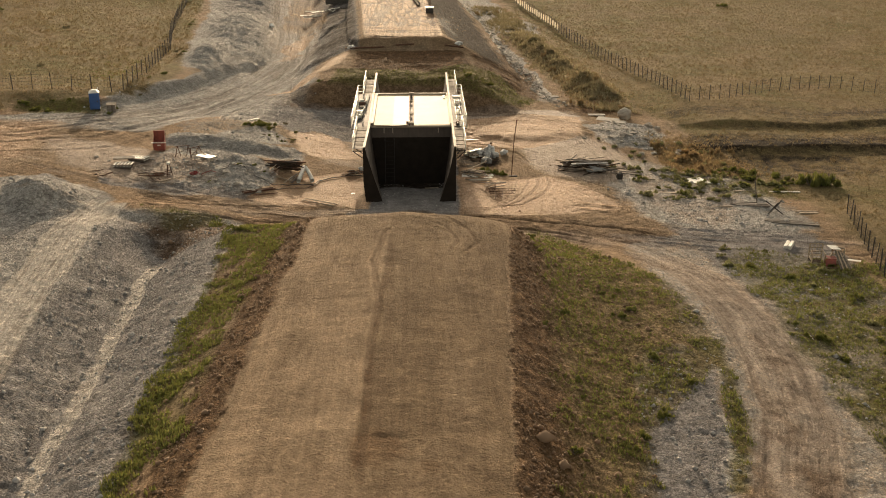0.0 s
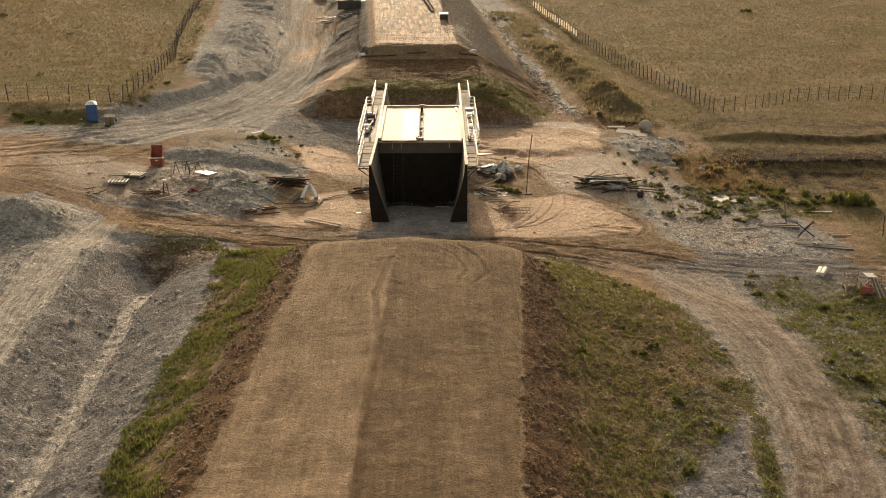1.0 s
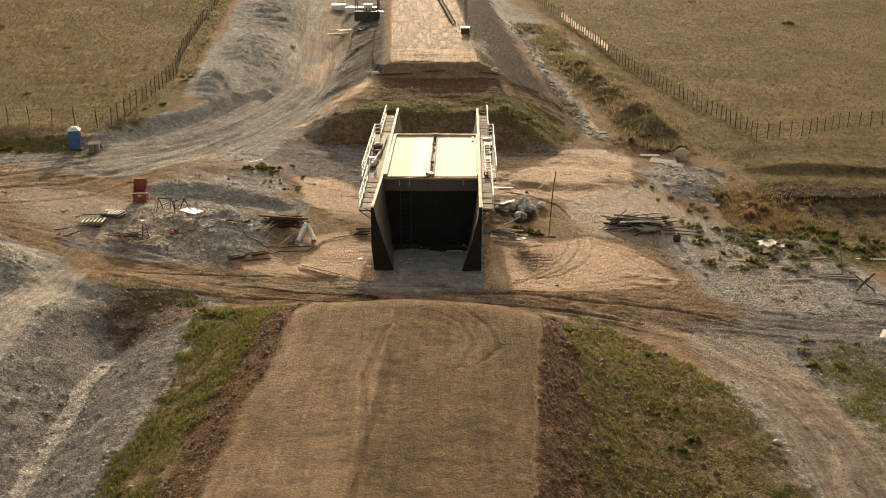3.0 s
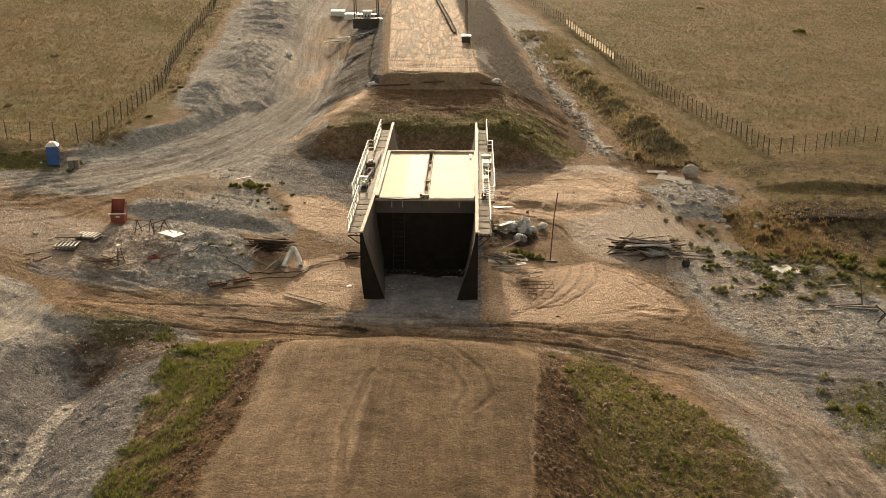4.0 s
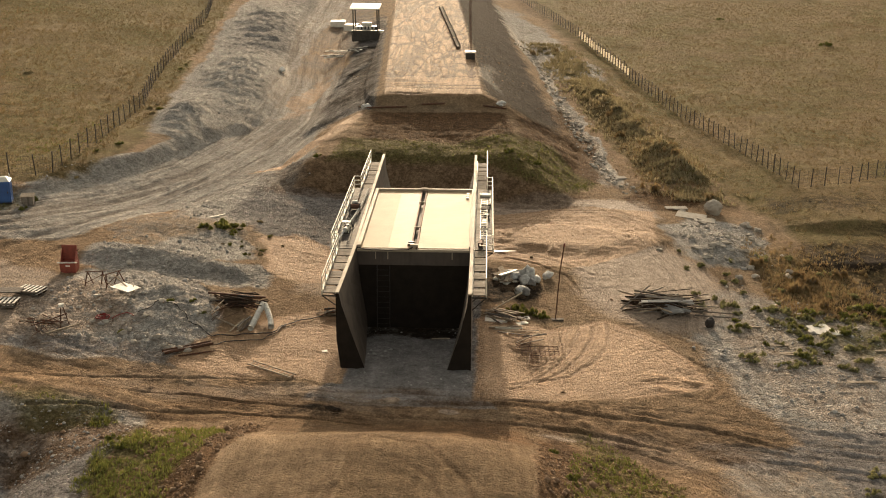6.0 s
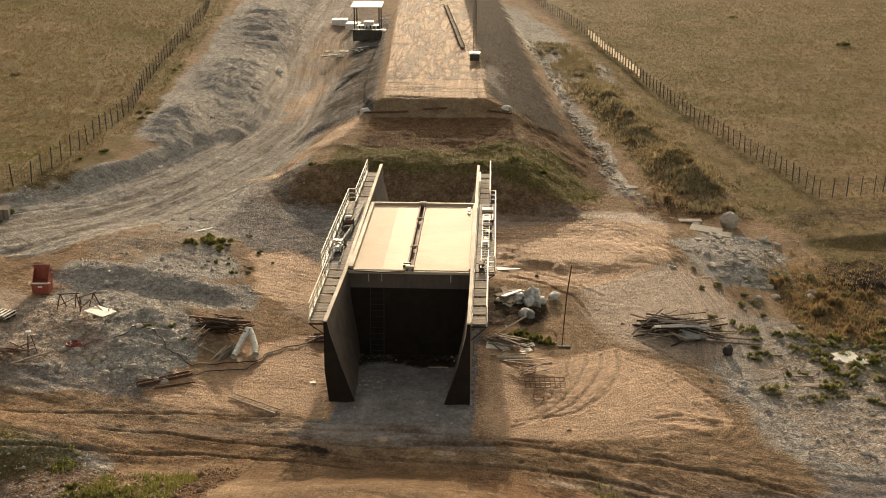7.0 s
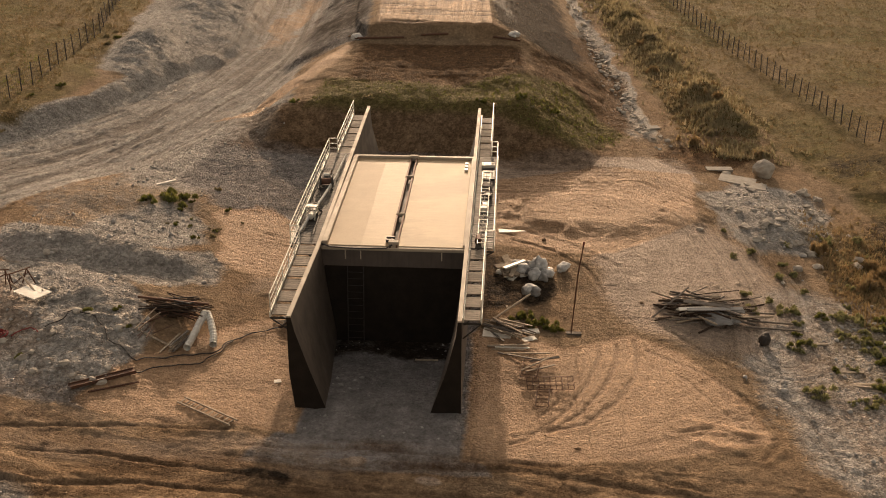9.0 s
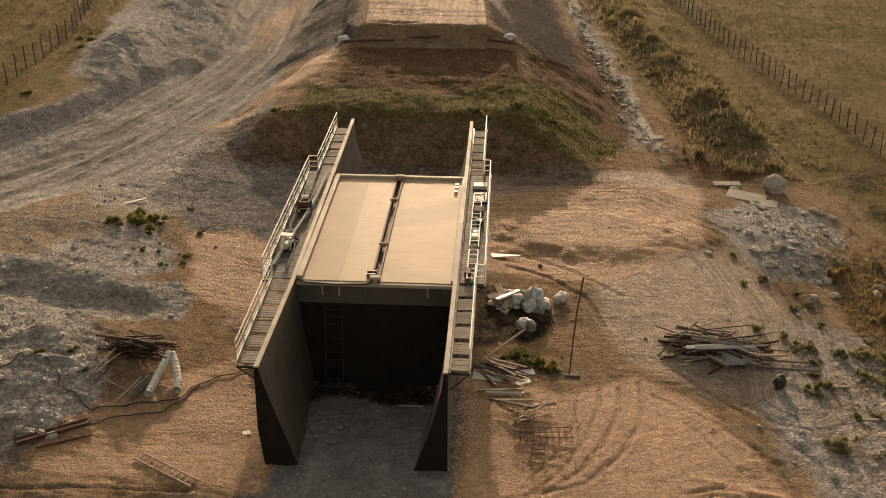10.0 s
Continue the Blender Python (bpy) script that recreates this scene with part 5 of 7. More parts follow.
rg = random.Random(11)


def rod_heap(name, x, y, turn, n, length, spread, mats, label, category, radius=(0.02, 0.05), flat=False, lift=0.12):
    """Rods or planks thrown on a heap, each its own part."""
    t = thing(name, x, y, turn, label, category)
    for k in range(n):
        a = rg.gauss(0, spread[2])
        l = rg.uniform(*length)
        cx, cy = rg.gauss(0, spread[0]), rg.gauss(0, spread[1])
        z0 = 0.05 + lift * k / n * 4 * math.exp(-(cx / (2 * spread[0] + 0.01)) ** 2)
        dz = rg.uniform(-0.05, 0.10) * l / 3
        p = Vector((cx - l / 2 * math.cos(a), cy - l / 2 * math.sin(a), z0 - dz))
        q = Vector((cx + l / 2 * math.cos(a), cy + l / 2 * math.sin(a), z0 + dz))
        r = rg.uniform(*radius)
        if flat:
            part("plank", bar(bmesh.new(), p, q, 2.6 * r, r * 0.9, rg.uniform(-0.3, 0.3)), rg.choice(mats), t)
        else:
            part("rod", tube(bmesh.new(), [p, (p + q) / 2 + Vector((0, 0, rg.uniform(-0.05, 0.03))), q], r, 5), rg.choice(mats), t)
    return t


rod_heap("scrap_heap", -18.6, 92.9, -15, 18, (0.8, 2.4), (0.7, 0.35, 0.6), [RUST, GREY_TIMBER, TIMBER], "tangle of rusty rods and battens on the heap", "scrap")
part("batten", bar(bmesh.new(), (-17.9, 92.0, at(-17.9, 92.0, 0.08)), (-16.3, 93.6, at(-16.3, 93.6, 0.15)), 0.12, 0.07), TIMBER, None)
tagged(bpy.data.objects["batten.002"] if "batten.002" in bpy.data.objects else bpy.data.objects["batten"], "pale timber batten lying on the heap", "timber")
rod_heap("scrap_heap", -22.6, 92.6, 10, 6, (0.6, 1.5), (0.5, 0.3, 0.7), [RUST, GREY_TIMBER], "few broken boards beside the road", "scrap")


def hose(name, points, radius, mat, label, sag=0.03, category="hose"):
    """A hose or cable that lies on the ground through plan points."""
    pts = []
    for (ax, ay), (bx, by) in zip(points, points[1:]):
        for k in range(6):
            u = k / 6
            x, y = ax + (bx - ax) * u, ay + (by - ay) * u
            x, y = x + 0.12 * math.sin(3.1 * (x + y)), y + 0.12 * math.cos(2.7 * (x - y))
            pts.append((x, y, at(x, y, radius + sag)))
    return tagged(part(name, tube(bmesh.new(), pts, radius, 6), mat), label, category)


hose("hose", [(-0.8, 100.4), (-2.2, 99.6), (-3.4, 98.7), (-4.3, 97.9), (-5.2, 96.4), (-7.1, 95.3), (-8.5, 94.5), (-10.2, 95.6), (-11.4, 97.2), (-12.6, 97.0), (-13.4, 95.4)], 0.032, BLACK_RUBBER, "dark rubber hose winding from the wall to the heap")
hose("cable", [(-4.4, 97.6), (-5.4, 95.6), (-7.2, 94.6), (-9.0, 92.9)], 0.03, BLACK_RUBBER, "thin dark cable on the sand", category="cable")
hose("hose", [(-14.8, 94.9), (-14.2, 95.6), (-13.6, 95.2)], 0.03, HOSE_RED, "red hose trailing from its coil")
coil = thing("hose_coil", -15.4, 94.9, 0, "coil of red hose on grey spoil", "hose")
for k in range(5):
    part("loop", tube(bmesh.new(), [((0.44 - 0.05 * k) * math.cos(a) + 0.06 * math.sin(2.3 * k), (0.40 - 0.05 * k) * math.sin(a) + 0.06 * math.cos(1.7 * k), 0.06 + 0.03 * k + 0.03 * math.sin(3 * a + k)) for a in np.linspace(0, math.tau, 20)], 0.03, 5), HOSE_RED, coil)


def beam(points, w, h, mat, label, category="beam", name="steel_beam"):
    (ax, ay), (bx, by) = points
    bm = bmesh.new()
    a, b = Vector((ax, ay, at(ax, ay, h / 2 + 0.03))), Vector((bx, by, at(bx, by, h / 2 + 0.03)))
    d = (b - a).normalized().cross(Vector((0, 0, 1))) * w / 2
    for s in (-1, 1):
        bar(bm, a + s * d, b + s * d, 0.02, h)
    bar(bm, a, b, w, 0.02)
    return tagged(part(name, bm, mat), label, category)


beam([(-10.7, 91.6), (-8.3, 93.7)], 0.36, 0.16, RUST, "rusty steel channel lying on sand by the heap")
beam([(-9.8, 91.5), (-7.9, 93.0)], 0.06, 0.06, RUST, "thin rusty steel bar lying beside the channel")


def ground_ladder(x, y, turn, length, label):
    t = thing("ladder", x, y, turn, label, "ladder", "", 0.08)
    for s in (-0.24, 0.24):
        part("stile", box(bmesh.new(), -length / 2, s - 0.03, 0, length / 2, s + 0.03, 0.08), TIMBER, t)
    n = int(length / 0.3)
    for k in range(n):
        u = -length / 2 + length * (k + 0.5) / n
        part("rung", box(bmesh.new(), u - 0.03, -0.21, 0.02, u + 0.03, 0.21, 0.06), TIMBER, t)


ground_ladder(-4.15, 91.15, -31, 3.4, "weathered wooden ladder lying flat on the sand")
rh = rod_heap("rebar_heap", -7.9, 99.3, -4, 80, (1.4, 3.2), (0.5, 0.35, 0.35), [RUST, DARK_BEAM, DARK_BEAM, DARK_BEAM, BLACK_RUBBER], "dark heap of rusty reinforcing rods", "rods", (0.02, 0.045), False, 0.17)
part("rod", tube(bmesh.new(), [(-2.0, 0.2, 0.75), (1.9, 0.1, 0.62)], 0.07, 6), RUST, rh)
rod_heap("rebar_heap", -8.6, 97.2, 62, 8, (1.2, 2.2), (0.35, 0.4, 0.2), [RUST, TIMBER], "rusty rods propped below the heap", "rods", (0.02, 0.04))
rod_heap("plank_heap", -6.9, 96.6, 74, 7, (1.4, 2.0), (0.25, 0.25, 0.10), [TIMBER, GREY_TIMBER], "short brown planks leaning on the rods", "planks", (0.04, 0.05), True)
beam([(-9.6, 97.0), (-6.9, 96.2)], 0.1, 0.06, TIMBER, "pale timber batten on the sand", "timber", "timber_batten")
for pts, lab in (([(-6.15, 99.0, 0.80), (-6.2, 98.4, 0.65), (-6.35, 97.2, 0.3), (-6.45, 96.1, 0.19)], "white ribbed drainage pipe bent over the rods"),
                 ([(-6.05, 99.05, 0.75), (-5.75, 98.5, 0.55), (-5.4, 97.6, 0.28), (-5.25, 96.8, 0.19)], "white ribbed drainage pipe lying on the sand")):
    bm, fine = bmesh.new(), []
    for p, q in zip(pts, pts[1:]):
        for k in range(8):
            fine.append(Vector(p).lerp(Vector(q), k / 8))
    rings = []
    for k, p in enumerate(fine):
        d = (fine[min(k + 1, len(fine) - 1)] - fine[max(k - 1, 0)]).normalized()
        u = d.cross(Vector((0, 0, 1))).normalized()
        v, r = d.cross(u), 0.20 if k % 2 else 0.175
        o = p + Vector((0, 0, at(p.x, p.y)))
        rings.append([bm.verts.new(o + r * (math.cos(a) * u + math.sin(a) * v)) for a in np.linspace(0, math.tau, 11)[:-1]])
    for a, b in zip(rings, rings[1:]):
        for k in range(10):
            bm.faces.new((a[k], a[(k + 1) % 10], b[(k + 1) % 10], b[k]))
    tagged(part("drainage_pipe", bm, WHITE_PLASTIC), lab, "pipe", "drainage pipes")


def bag(x, y, size, label, mat=None, up=0.0):
    bm = bmesh.new()
    lump(bm, (0, 0, size[2] * 0.7), size, rg, 0.24, 3, 0.3)
    ob = part("sack", bm, mat or PALE_BAG)
    ob.matrix_world = pose(x, y, at(x, y, up), 0, 0, rg.uniform(0, 360))
    ob.data.shade_smooth()
    return tagged(ob, label, "sack", "sacks by the bridge")


for x, y, s in ((10.6, 107.5, (0.42, 0.36, 0.34)), (11.3, 107.0, (0.45, 0.4, 0.32)), (11.5, 107.7, (0.5, 0.45, 0.6)), (12.0, 107.2, (0.4, 0.34, 0.34)), (10.2, 108.1, (0.35, 0.3, 0.3)), (13.0, 108.3, (0.55, 0.3, 0.26)), (11.0, 105.0, (0.55, 0.36, 0.34))):
    bag(x, y, s, "bulging white woven sack on dark soil")
for x, y, s in ((11.0, 107.3, (0.3, 0.26, 0.25)), (11.8, 106.8, (0.36, 0.3, 0.28)), (10.8, 108.0, (0.3, 0.3, 0.3)), (11.3, 104.8, (0.3, 0.25, 0.3)), (12.2, 107.8, (0.28, 0.24, 0.2))):
    bag(x, y, s, "crumpled grey plastic sack among white ones", TARP)
bag(-1.0, 102.0, (0.35, 0.25, 0.22), "small white sack lying against the bridge wall")
rod_heap("scrap_heap", -1.7, 100.1, 10, 16, (0.5, 1.6), (0.35, 0.25, 0.5), [BLACK_RUBBER, RUST, GREY_TIMBER, TIMBER], "tangle of hoses and sticks at the foot of the wall", "scrap", (0.03, 0.06))
rod_heap("board_heap", 9.95, 107.7, 70, 14, (0.9, 1.8), (0.35, 0.4, 0.5), [SHEET, TIMBER, TIMBER], "pale boards and offcuts heaped by the gangway", "boards", (0.09, 0.15), True, 0.1)
tri = thing("triangular_board", 9.9, 113.3, 8, "pale triangular board lying on the sand", "board", "", 0.06)
bm = bmesh.new()
prism(bm, [(-0.8, 0.0), (0.9, 0.02), (0.9, 0.05), (-0.8, 0.05)], -0.02, 0.02)
for v in bm.verts:
    v.co.y = (0.45 if v.co.y > 0 else -0.08) if v.co.x < 0 else (0.05 if v.co.y > 0 else -0.05)
bmesh.ops.recalc_face_normals(bm, faces=bm.faces)
part("panel", bm, SHEET, tri)
rod_heap("plank_heap", 9.75, 100.2, -26, 26, (1.1, 2.3), (0.3, 0.3, 0.2), [TIMBER, TIMBER, GREY_TIMBER, GREY_TIMBER, DARK_BEAM], "splayed heap of weathered planks beside the wall", "planks", (0.025, 0.05), True, 0.12)
for x, y, turn, l, w in ((9.2, 100.0, -4, 1.5, 0.9), (11.0, 100.6, 12, 0.9, 0.45), (10.9, 99.7, 30, 0.8, 0.4)):
    slab(x, y, turn, l, w, 0.04, "pale sheet lying under the planks", SHEET, "white_sheet", 2)
rod_heap("plank_heap", 9.9, 98.4, 2, 3, (1.6, 2.2), (0.15, 0.12, 0.05), [SHEET, TIMBER], "pale planks laid flat on the ground", "planks", (0.06, 0.08), True, 0.03)
for pts, r, mat, lab in (([(8.7, 100.9, 0.1), (11.0, 104.3, 0.35)], 0.06, TIMBER, "long timber pole lying against the sacks"), ([(8.5, 101.0, 0.08), (10.4, 101.4, 0.12)], 0.05, TIMBER, "timber pole lying by the wall")):
    bm = tube(bmesh.new(), [(p[0], p[1], at(p[0], p[1], p[2])) for p in pts], r, 7)
    tagged(part("timber_pole", bm, mat), lab, "pole")
mast = thing("slender_pole", 13.15, 100.7, 0, "tall slender rusty pole standing slightly askew", "pole")
part("shaft", tube(bmesh.new(), [(0, 0, -0.2), (0.1, 0, 1.8), (0.2, 0, 3.6), (0.42, 0.1, 5.4)], 0.035), RUST, mast)
part("foot_block", box(bmesh.new(), -0.25, -0.12, -0.05, 0.55, 0.12, 0.09), GREY_TIMBER, mast)
part("tip_tape", tube(bmesh.new(), [(0.4, 0.09, 5.2), (0.42, 0.1, 5.42)], 0.045), RED_STEEL, mast)


def rebar_cage(x, y, turn, l, w, h, label):
    t = thing("rebar_cage", x, y, turn, label, "rebar cage", "rebar cages", 0.03)
    for sx in (-w / 2, w / 2):
        for z in (0.05, h):
            part("long_bar", tube(bmesh.new(), [(-l / 2, sx, z), (l / 2, sx, z)], 0.018, 5), RUST, t)
    n = int(l / 0.28)
    for k in range(n + 1):
        u = -l / 2 + l * k / n
        part("stirrup", tube(bmesh.new(), [(u, -w / 2, 0.05), (u, w / 2, 0.05), (u, w / 2, h), (u, -w / 2, h), (u, -w / 2, 0.05)], 0.012, 4), RUST, t)


rebar_cage(11.9, 95.3, 4, 2.3, 0.75, 0.3, "rusty reinforcing cage lying on sand")
rebar_cage(10.9, 96.2, 80, 1.5, 0.8, 0.4, "rusty reinforcing cage lying beside another")
rebar_cage(11.5, 94.0, 86, 1.3, 0.6, 0.3, "small rusty reinforcing cage on the sand")
rod_heap("timber_heap", 11.3, 97.6, 20, 5, (1.4, 2.4), (0.7, 0.5, 0.5), [GREY_TIMBER, TIMBER], "broken timbers crossed on the sand", "timber", (0.04, 0.06), True)
pile = rod_heap("timber_pile", 20.7, 103.8, -5, 110, (1.2, 4.6), (0.75, 0.7, 0.34), [GREY_TIMBER, GREY_TIMBER, TIMBER, DARK_BEAM, DARK_BEAM], "big untidy pile of grey weathered timbers and poles", "timber", (0.025, 0.065), False, 0.2)
for k in range(7):
    a = rg.uniform(-0.5, 0.5)
    part("plank", bar(bmesh.new(), (rg.uniform(-1.6, 0.4), rg.uniform(-1.2, 0.2), 0.5 + 0.08 * k), (rg.uniform(1.2, 2.6), rg.uniform(-0.9, 0.4), 0.45 + 0.07 * k), 0.24, 0.05, 0.2), (GREY_TIMBER, SHEET, TARP)[k % 3], pile)
bm = bmesh.new()
lump(bm, (0.9, -0.9, 0.3), (1.0, 0.5, 0.28), rg, 0.3, 3, 0.3)
part("tarpaulin", bm, TARP, pile, "crumpled grey tarpaulin")
part("pole", tube(bmesh.new(), [(-2.9, -0.9, 0.1), (-0.9, 0.9, 1.25)], 0.05), GREY_TIMBER, pile)
for x0, y0, x1, y1 in ((23.0, 103.3, 25.6, 103.6), (22.8, 102.6, 25.9, 102.9), (22.6, 104.3, 24.8, 104.7)):
    tagged(part("timber_pole", tube(bmesh.new(), [(x0, y0, at(x0, y0, 0.12)), (x1, y1, at(x1, y1, 0.07))], 0.05), GREY_TIMBER), "grey timber pole lying out of the pile", "pole")
bag(23.5, 101.0, (0.30, 0.28, 0.40), "black plastic sack beside the timber pile", BLACK_RUBBER)


# litter and timbers on the eastern gravel
for x, y, turn, l, w in ((31.2, 102.4, 20, 1.5, 1.0), (31.0, 101.9, -30, 1.2, 0.9), (31.9, 101.7, 5, 1.3, 0.6)):
    slab(x, y, turn, l, w, 0.05, "pale broken sheet lying on gravel", SHEET, "white_sheet", 3)
for x, y, turn, l in ((27.6, 99.1, 2, 1.4), (28.2, 98.0, 4, 1.9), (27.7, 97.7, -6, 1.2), (29.0, 97.4, 0, 1.7), (31.5, 94.4, 4, 2.2), (38.6, 99.8, -3, 3.8), (39.0, 93.6, -2, 1.9), (39.1, 93.1, 0, 1.7), (34.6, 99.4, 10, 1.2), (26.4, 101.6, 6, 1.3)):
    slab(x, y, turn, l, 0.17, 0.07, "pale sawn board lying on the gravel", TIMBER if l < 3 else SHEET, "pale_board")
for k, (x, y, turn, l) in enumerate(((34.4, 95.4, -4, 3.4), (34.6, 95.0, -7, 3.0), (34.0, 95.7, 4, 2.4), (36.6, 90.7, -16, 4.2), (36.7, 90.4, -17, 4.6), (36.9, 90.1, -15, 4.0), (36.2, 91.1, -12, 3.2))):
    slab(x, y, turn, l, 0.16, 0.12, "dark weathered timber lying in the weeds", GREY_TIMBER, "dark_timber")
cr = thing("crossed_frame", 36.0, 93.2, 10, "dark steel bars crossed like a hedgehog", "frame")
for a, b in (((-0.8, -0.2, -0.05), (0.8, 0.2, 1.2)), ((0.8, -0.2, -0.05), (-0.8, 0.2, 1.2)), ((0, 0.7, -0.05), (0.05, -0.4, 1.1))):
    part("bar", bar(bmesh.new(), a, b, 0.09, 0.09), DARK_STEEL, cr)
tp = thing("timber_post", 35.2, 95.6, 0, "grey timber stake leaning in the gravel", "post")
part("stake", tube(bmesh.new(), [(0, 0, -0.1), (-0.35, 0.2, 2.2)], 0.045), GREY_TIMBER, tp)
wb = thing("pale_block", 34.6, 84.6, 62, "pair of pale concrete blocks on gravel", "block")
part("block", box(bmesh.new(), -0.75, -0.3, -0.05, 0.75, -0.03, 0.32, None, 0.02), SHEET, wb)
part("block", box(bmesh.new(), -0.75, 0.03, -0.05, 0.7, 0.3, 0.3, None, 0.02), SHEET, wb)


def scrap_crate(x, y, turn):
    t = thing("scrap_crate", x, y, turn, "two open timber frames heaped with red plate and leaning boards", "crate")

    def frame_of(cx, cy, spin, w, d, h):
        m = pose(cx, cy, 0, rg.uniform(-4, 4), rg.uniform(-4, 4), spin)
        for sx in (-w / 2, w / 2):
            for sy in (-d / 2, d / 2):
                part("post", box(bmesh.new(), sx - 0.045, sy - 0.045, -0.1, sx + 0.045, sy + 0.045, h if sy > 0 else 0.6 * h, m), TIMBER, t)
            for z in (0.18, 0.55 * h):
                part("rail", box(bmesh.new(), sx - 0.03, -d / 2, z, sx + 0.03, d / 2, z + 0.1, m), TIMBER, t)
        for z in (0.2, 0.45, 0.7, 0.95):
            part("slat", box(bmesh.new(), -w / 2, d / 2 - 0.02, z * h, w / 2, d / 2 + 0.03, z * h + 0.09, m), TIMBER, t)
        for k in range(5):
            part("upright", box(bmesh.new(), -w / 2 + w * k / 4 - 0.02, d / 2 + 0.032, 0.15, -w / 2 + w * k / 4 + 0.02, d / 2 + 0.06, h, m), TIMBER, t)
        part("floor_sheet", box(bmesh.new(), -w / 2, -d / 2, 0.0, w / 2, d / 2, 0.04, m), DARK_BEAM, t)

    frame_of(-0.75, 0.35, 6, 1.0, 0.9, 1.3)
    frame_of(0.75, 0.05, -20, 0.9, 0.8, 1.15)
    part("red_plate", box(bmesh.new(), -0.4, -0.03, 0.0, 0.4, 0.03, 0.62, pose(0.15, -0.85, -0.02, -22, 0, 4)), RED_STEEL, t, "red oxide steel plate")
    part("red_plate", box(bmesh.new(), -0.35, -0.3, 0.0, 0.4, 0.3, 0.04, pose(0.2, -0.35, 0.55, 5, 6, 8)), RED_STEEL, t)
    part("white_sheet", box(bmesh.new(), -0.45, -0.3, 0.0, 0.5, 0.35, 0.03, pose(0.45, 0.2, 1.2, 8, 10, 25)), SHEET, t)
    part("white_sheet", box(bmesh.new(), -0.5, -0.12, 0.0, 0.6, 0.15, 0.03, pose(2.1, 0.5, 0.08, 2, 0, -14)), SHEET, t)
    for k in range(6):
        part("leaning_board", bar(bmesh.new(), (0.85 + 0.17 * k, -1.35 + 0.06 * k, -0.02), (0.55 + 0.13 * k, 0.1, 1.05 - 0.05 * k), 0.1, 0.04), TIMBER if k % 2 else GREY_TIMBER, t)
    for k in range(3):
        part("lying_board", bar(bmesh.new(), (-0.2 + 0.2 * k, -1.2 - 0.1 * k, 0.02), (0.7 + 0.2 * k, -1.0 + 0.1 * k, 0.05), 0.12, 0.04), RUST, t)


scrap_crate(36.4, 80.8, -8)

slab(-13.4, 115.8, 40, 2.2, 0.2, 0.08, "pale sawn board lying on the bank", SHEET, "pale_board")
for x, y, turn, l, w, tl in ((9.9, 108.3, 60, 1.5, 0.5, 14), (10.4, 107.9, 110, 1.3, 0.45, -12), (9.7, 107.4, 85, 1.6, 0.3, 8), (10.7, 107.3, 30, 0.8, 0.5, 10), (10.1, 107.0, 70, 1.4, 0.35, 9)):
    slab(x, y, turn, l, w, 0.05, "pale sheet offcut thrown beside the sacks", SHEET, "white_sheet", tl)

# boulder, slabs and rubble east of the road
bm = bmesh.new()
lump(bm, (0, 0, 0.5), (0.85, 0.75, 0.72), rg, 0.12, 3, 0.2)
bo = part("boulder", bm, STONE)
bo.matrix_world = pose(28.7, 127.4, at(28.7, 127.4), 0, 0, 30)
tagged(bo, "large rounded pale boulder at the edge of the weeds", "boulder")
for x, y, turn, l, w in ((25.4, 127.6, 8, 2.0, 0.6), (26.4, 125.6, -20, 2.6, 1.3), (27.4, 124.6, -15, 1.8, 1.0), (21.3, 135.6, 20, 1.1, 0.6)):
    slab(x, y, turn, l, w, 0.16, "pale broken concrete slab half sunk in the ground", STONE, "concrete_slab", 4)
rock_meshes = []
for k in range(6):
    bm = bmesh.new()
    lump(bm, (0, 0, 0.15), (0.5, 0.4, 0.36), random.Random(k), 0.3, 2, 0.3)
    me = bpy.data.meshes.new("rock")
    bm.to_mesh(me)
    bm.free()
    me.materials.append(STONE)
    rock_meshes.append(me)


def rock(x, y, size, label):
    ob = new("rock", rg.choice(rock_meshes))
    ob.matrix_world = pose(x, y, at(x, y, -0.04), 0, 0, rg.uniform(0, 360)) @ Matrix.Diagonal((size, size, size * rg.uniform(0.6, 1.0), 1))
    return tagged(ob, label, "rock", "rubble")


rock(30.9, 124.2, 0.95, "large pale boulder among rubble")
for k in range(70):
    rock(rg.gauss(28, 2.0), rg.gauss(119, 3.6), rg.uniform(0.22, 0.75), "grey broken stone in the rubble heap")
for k in range(260):
    y = 131 + k * 0.27
    rock(float(np.interp(y, [128, 136, 150, 166, 193, 206], [22.5, 20.5, 19.1, 17.5, 15.3, 12.7])) + rg.gauss(0, 0.5), y, rg.uniform(0.14, 0.62), "pale stone in the drain")
for k in range(40):
    rock(min(-9.5, rg.gauss(-13, 3.5)), max(92.5, rg.gauss(96.5, 3.5)), rg.uniform(0.2, 0.6), "grey stone on the spoil heap")


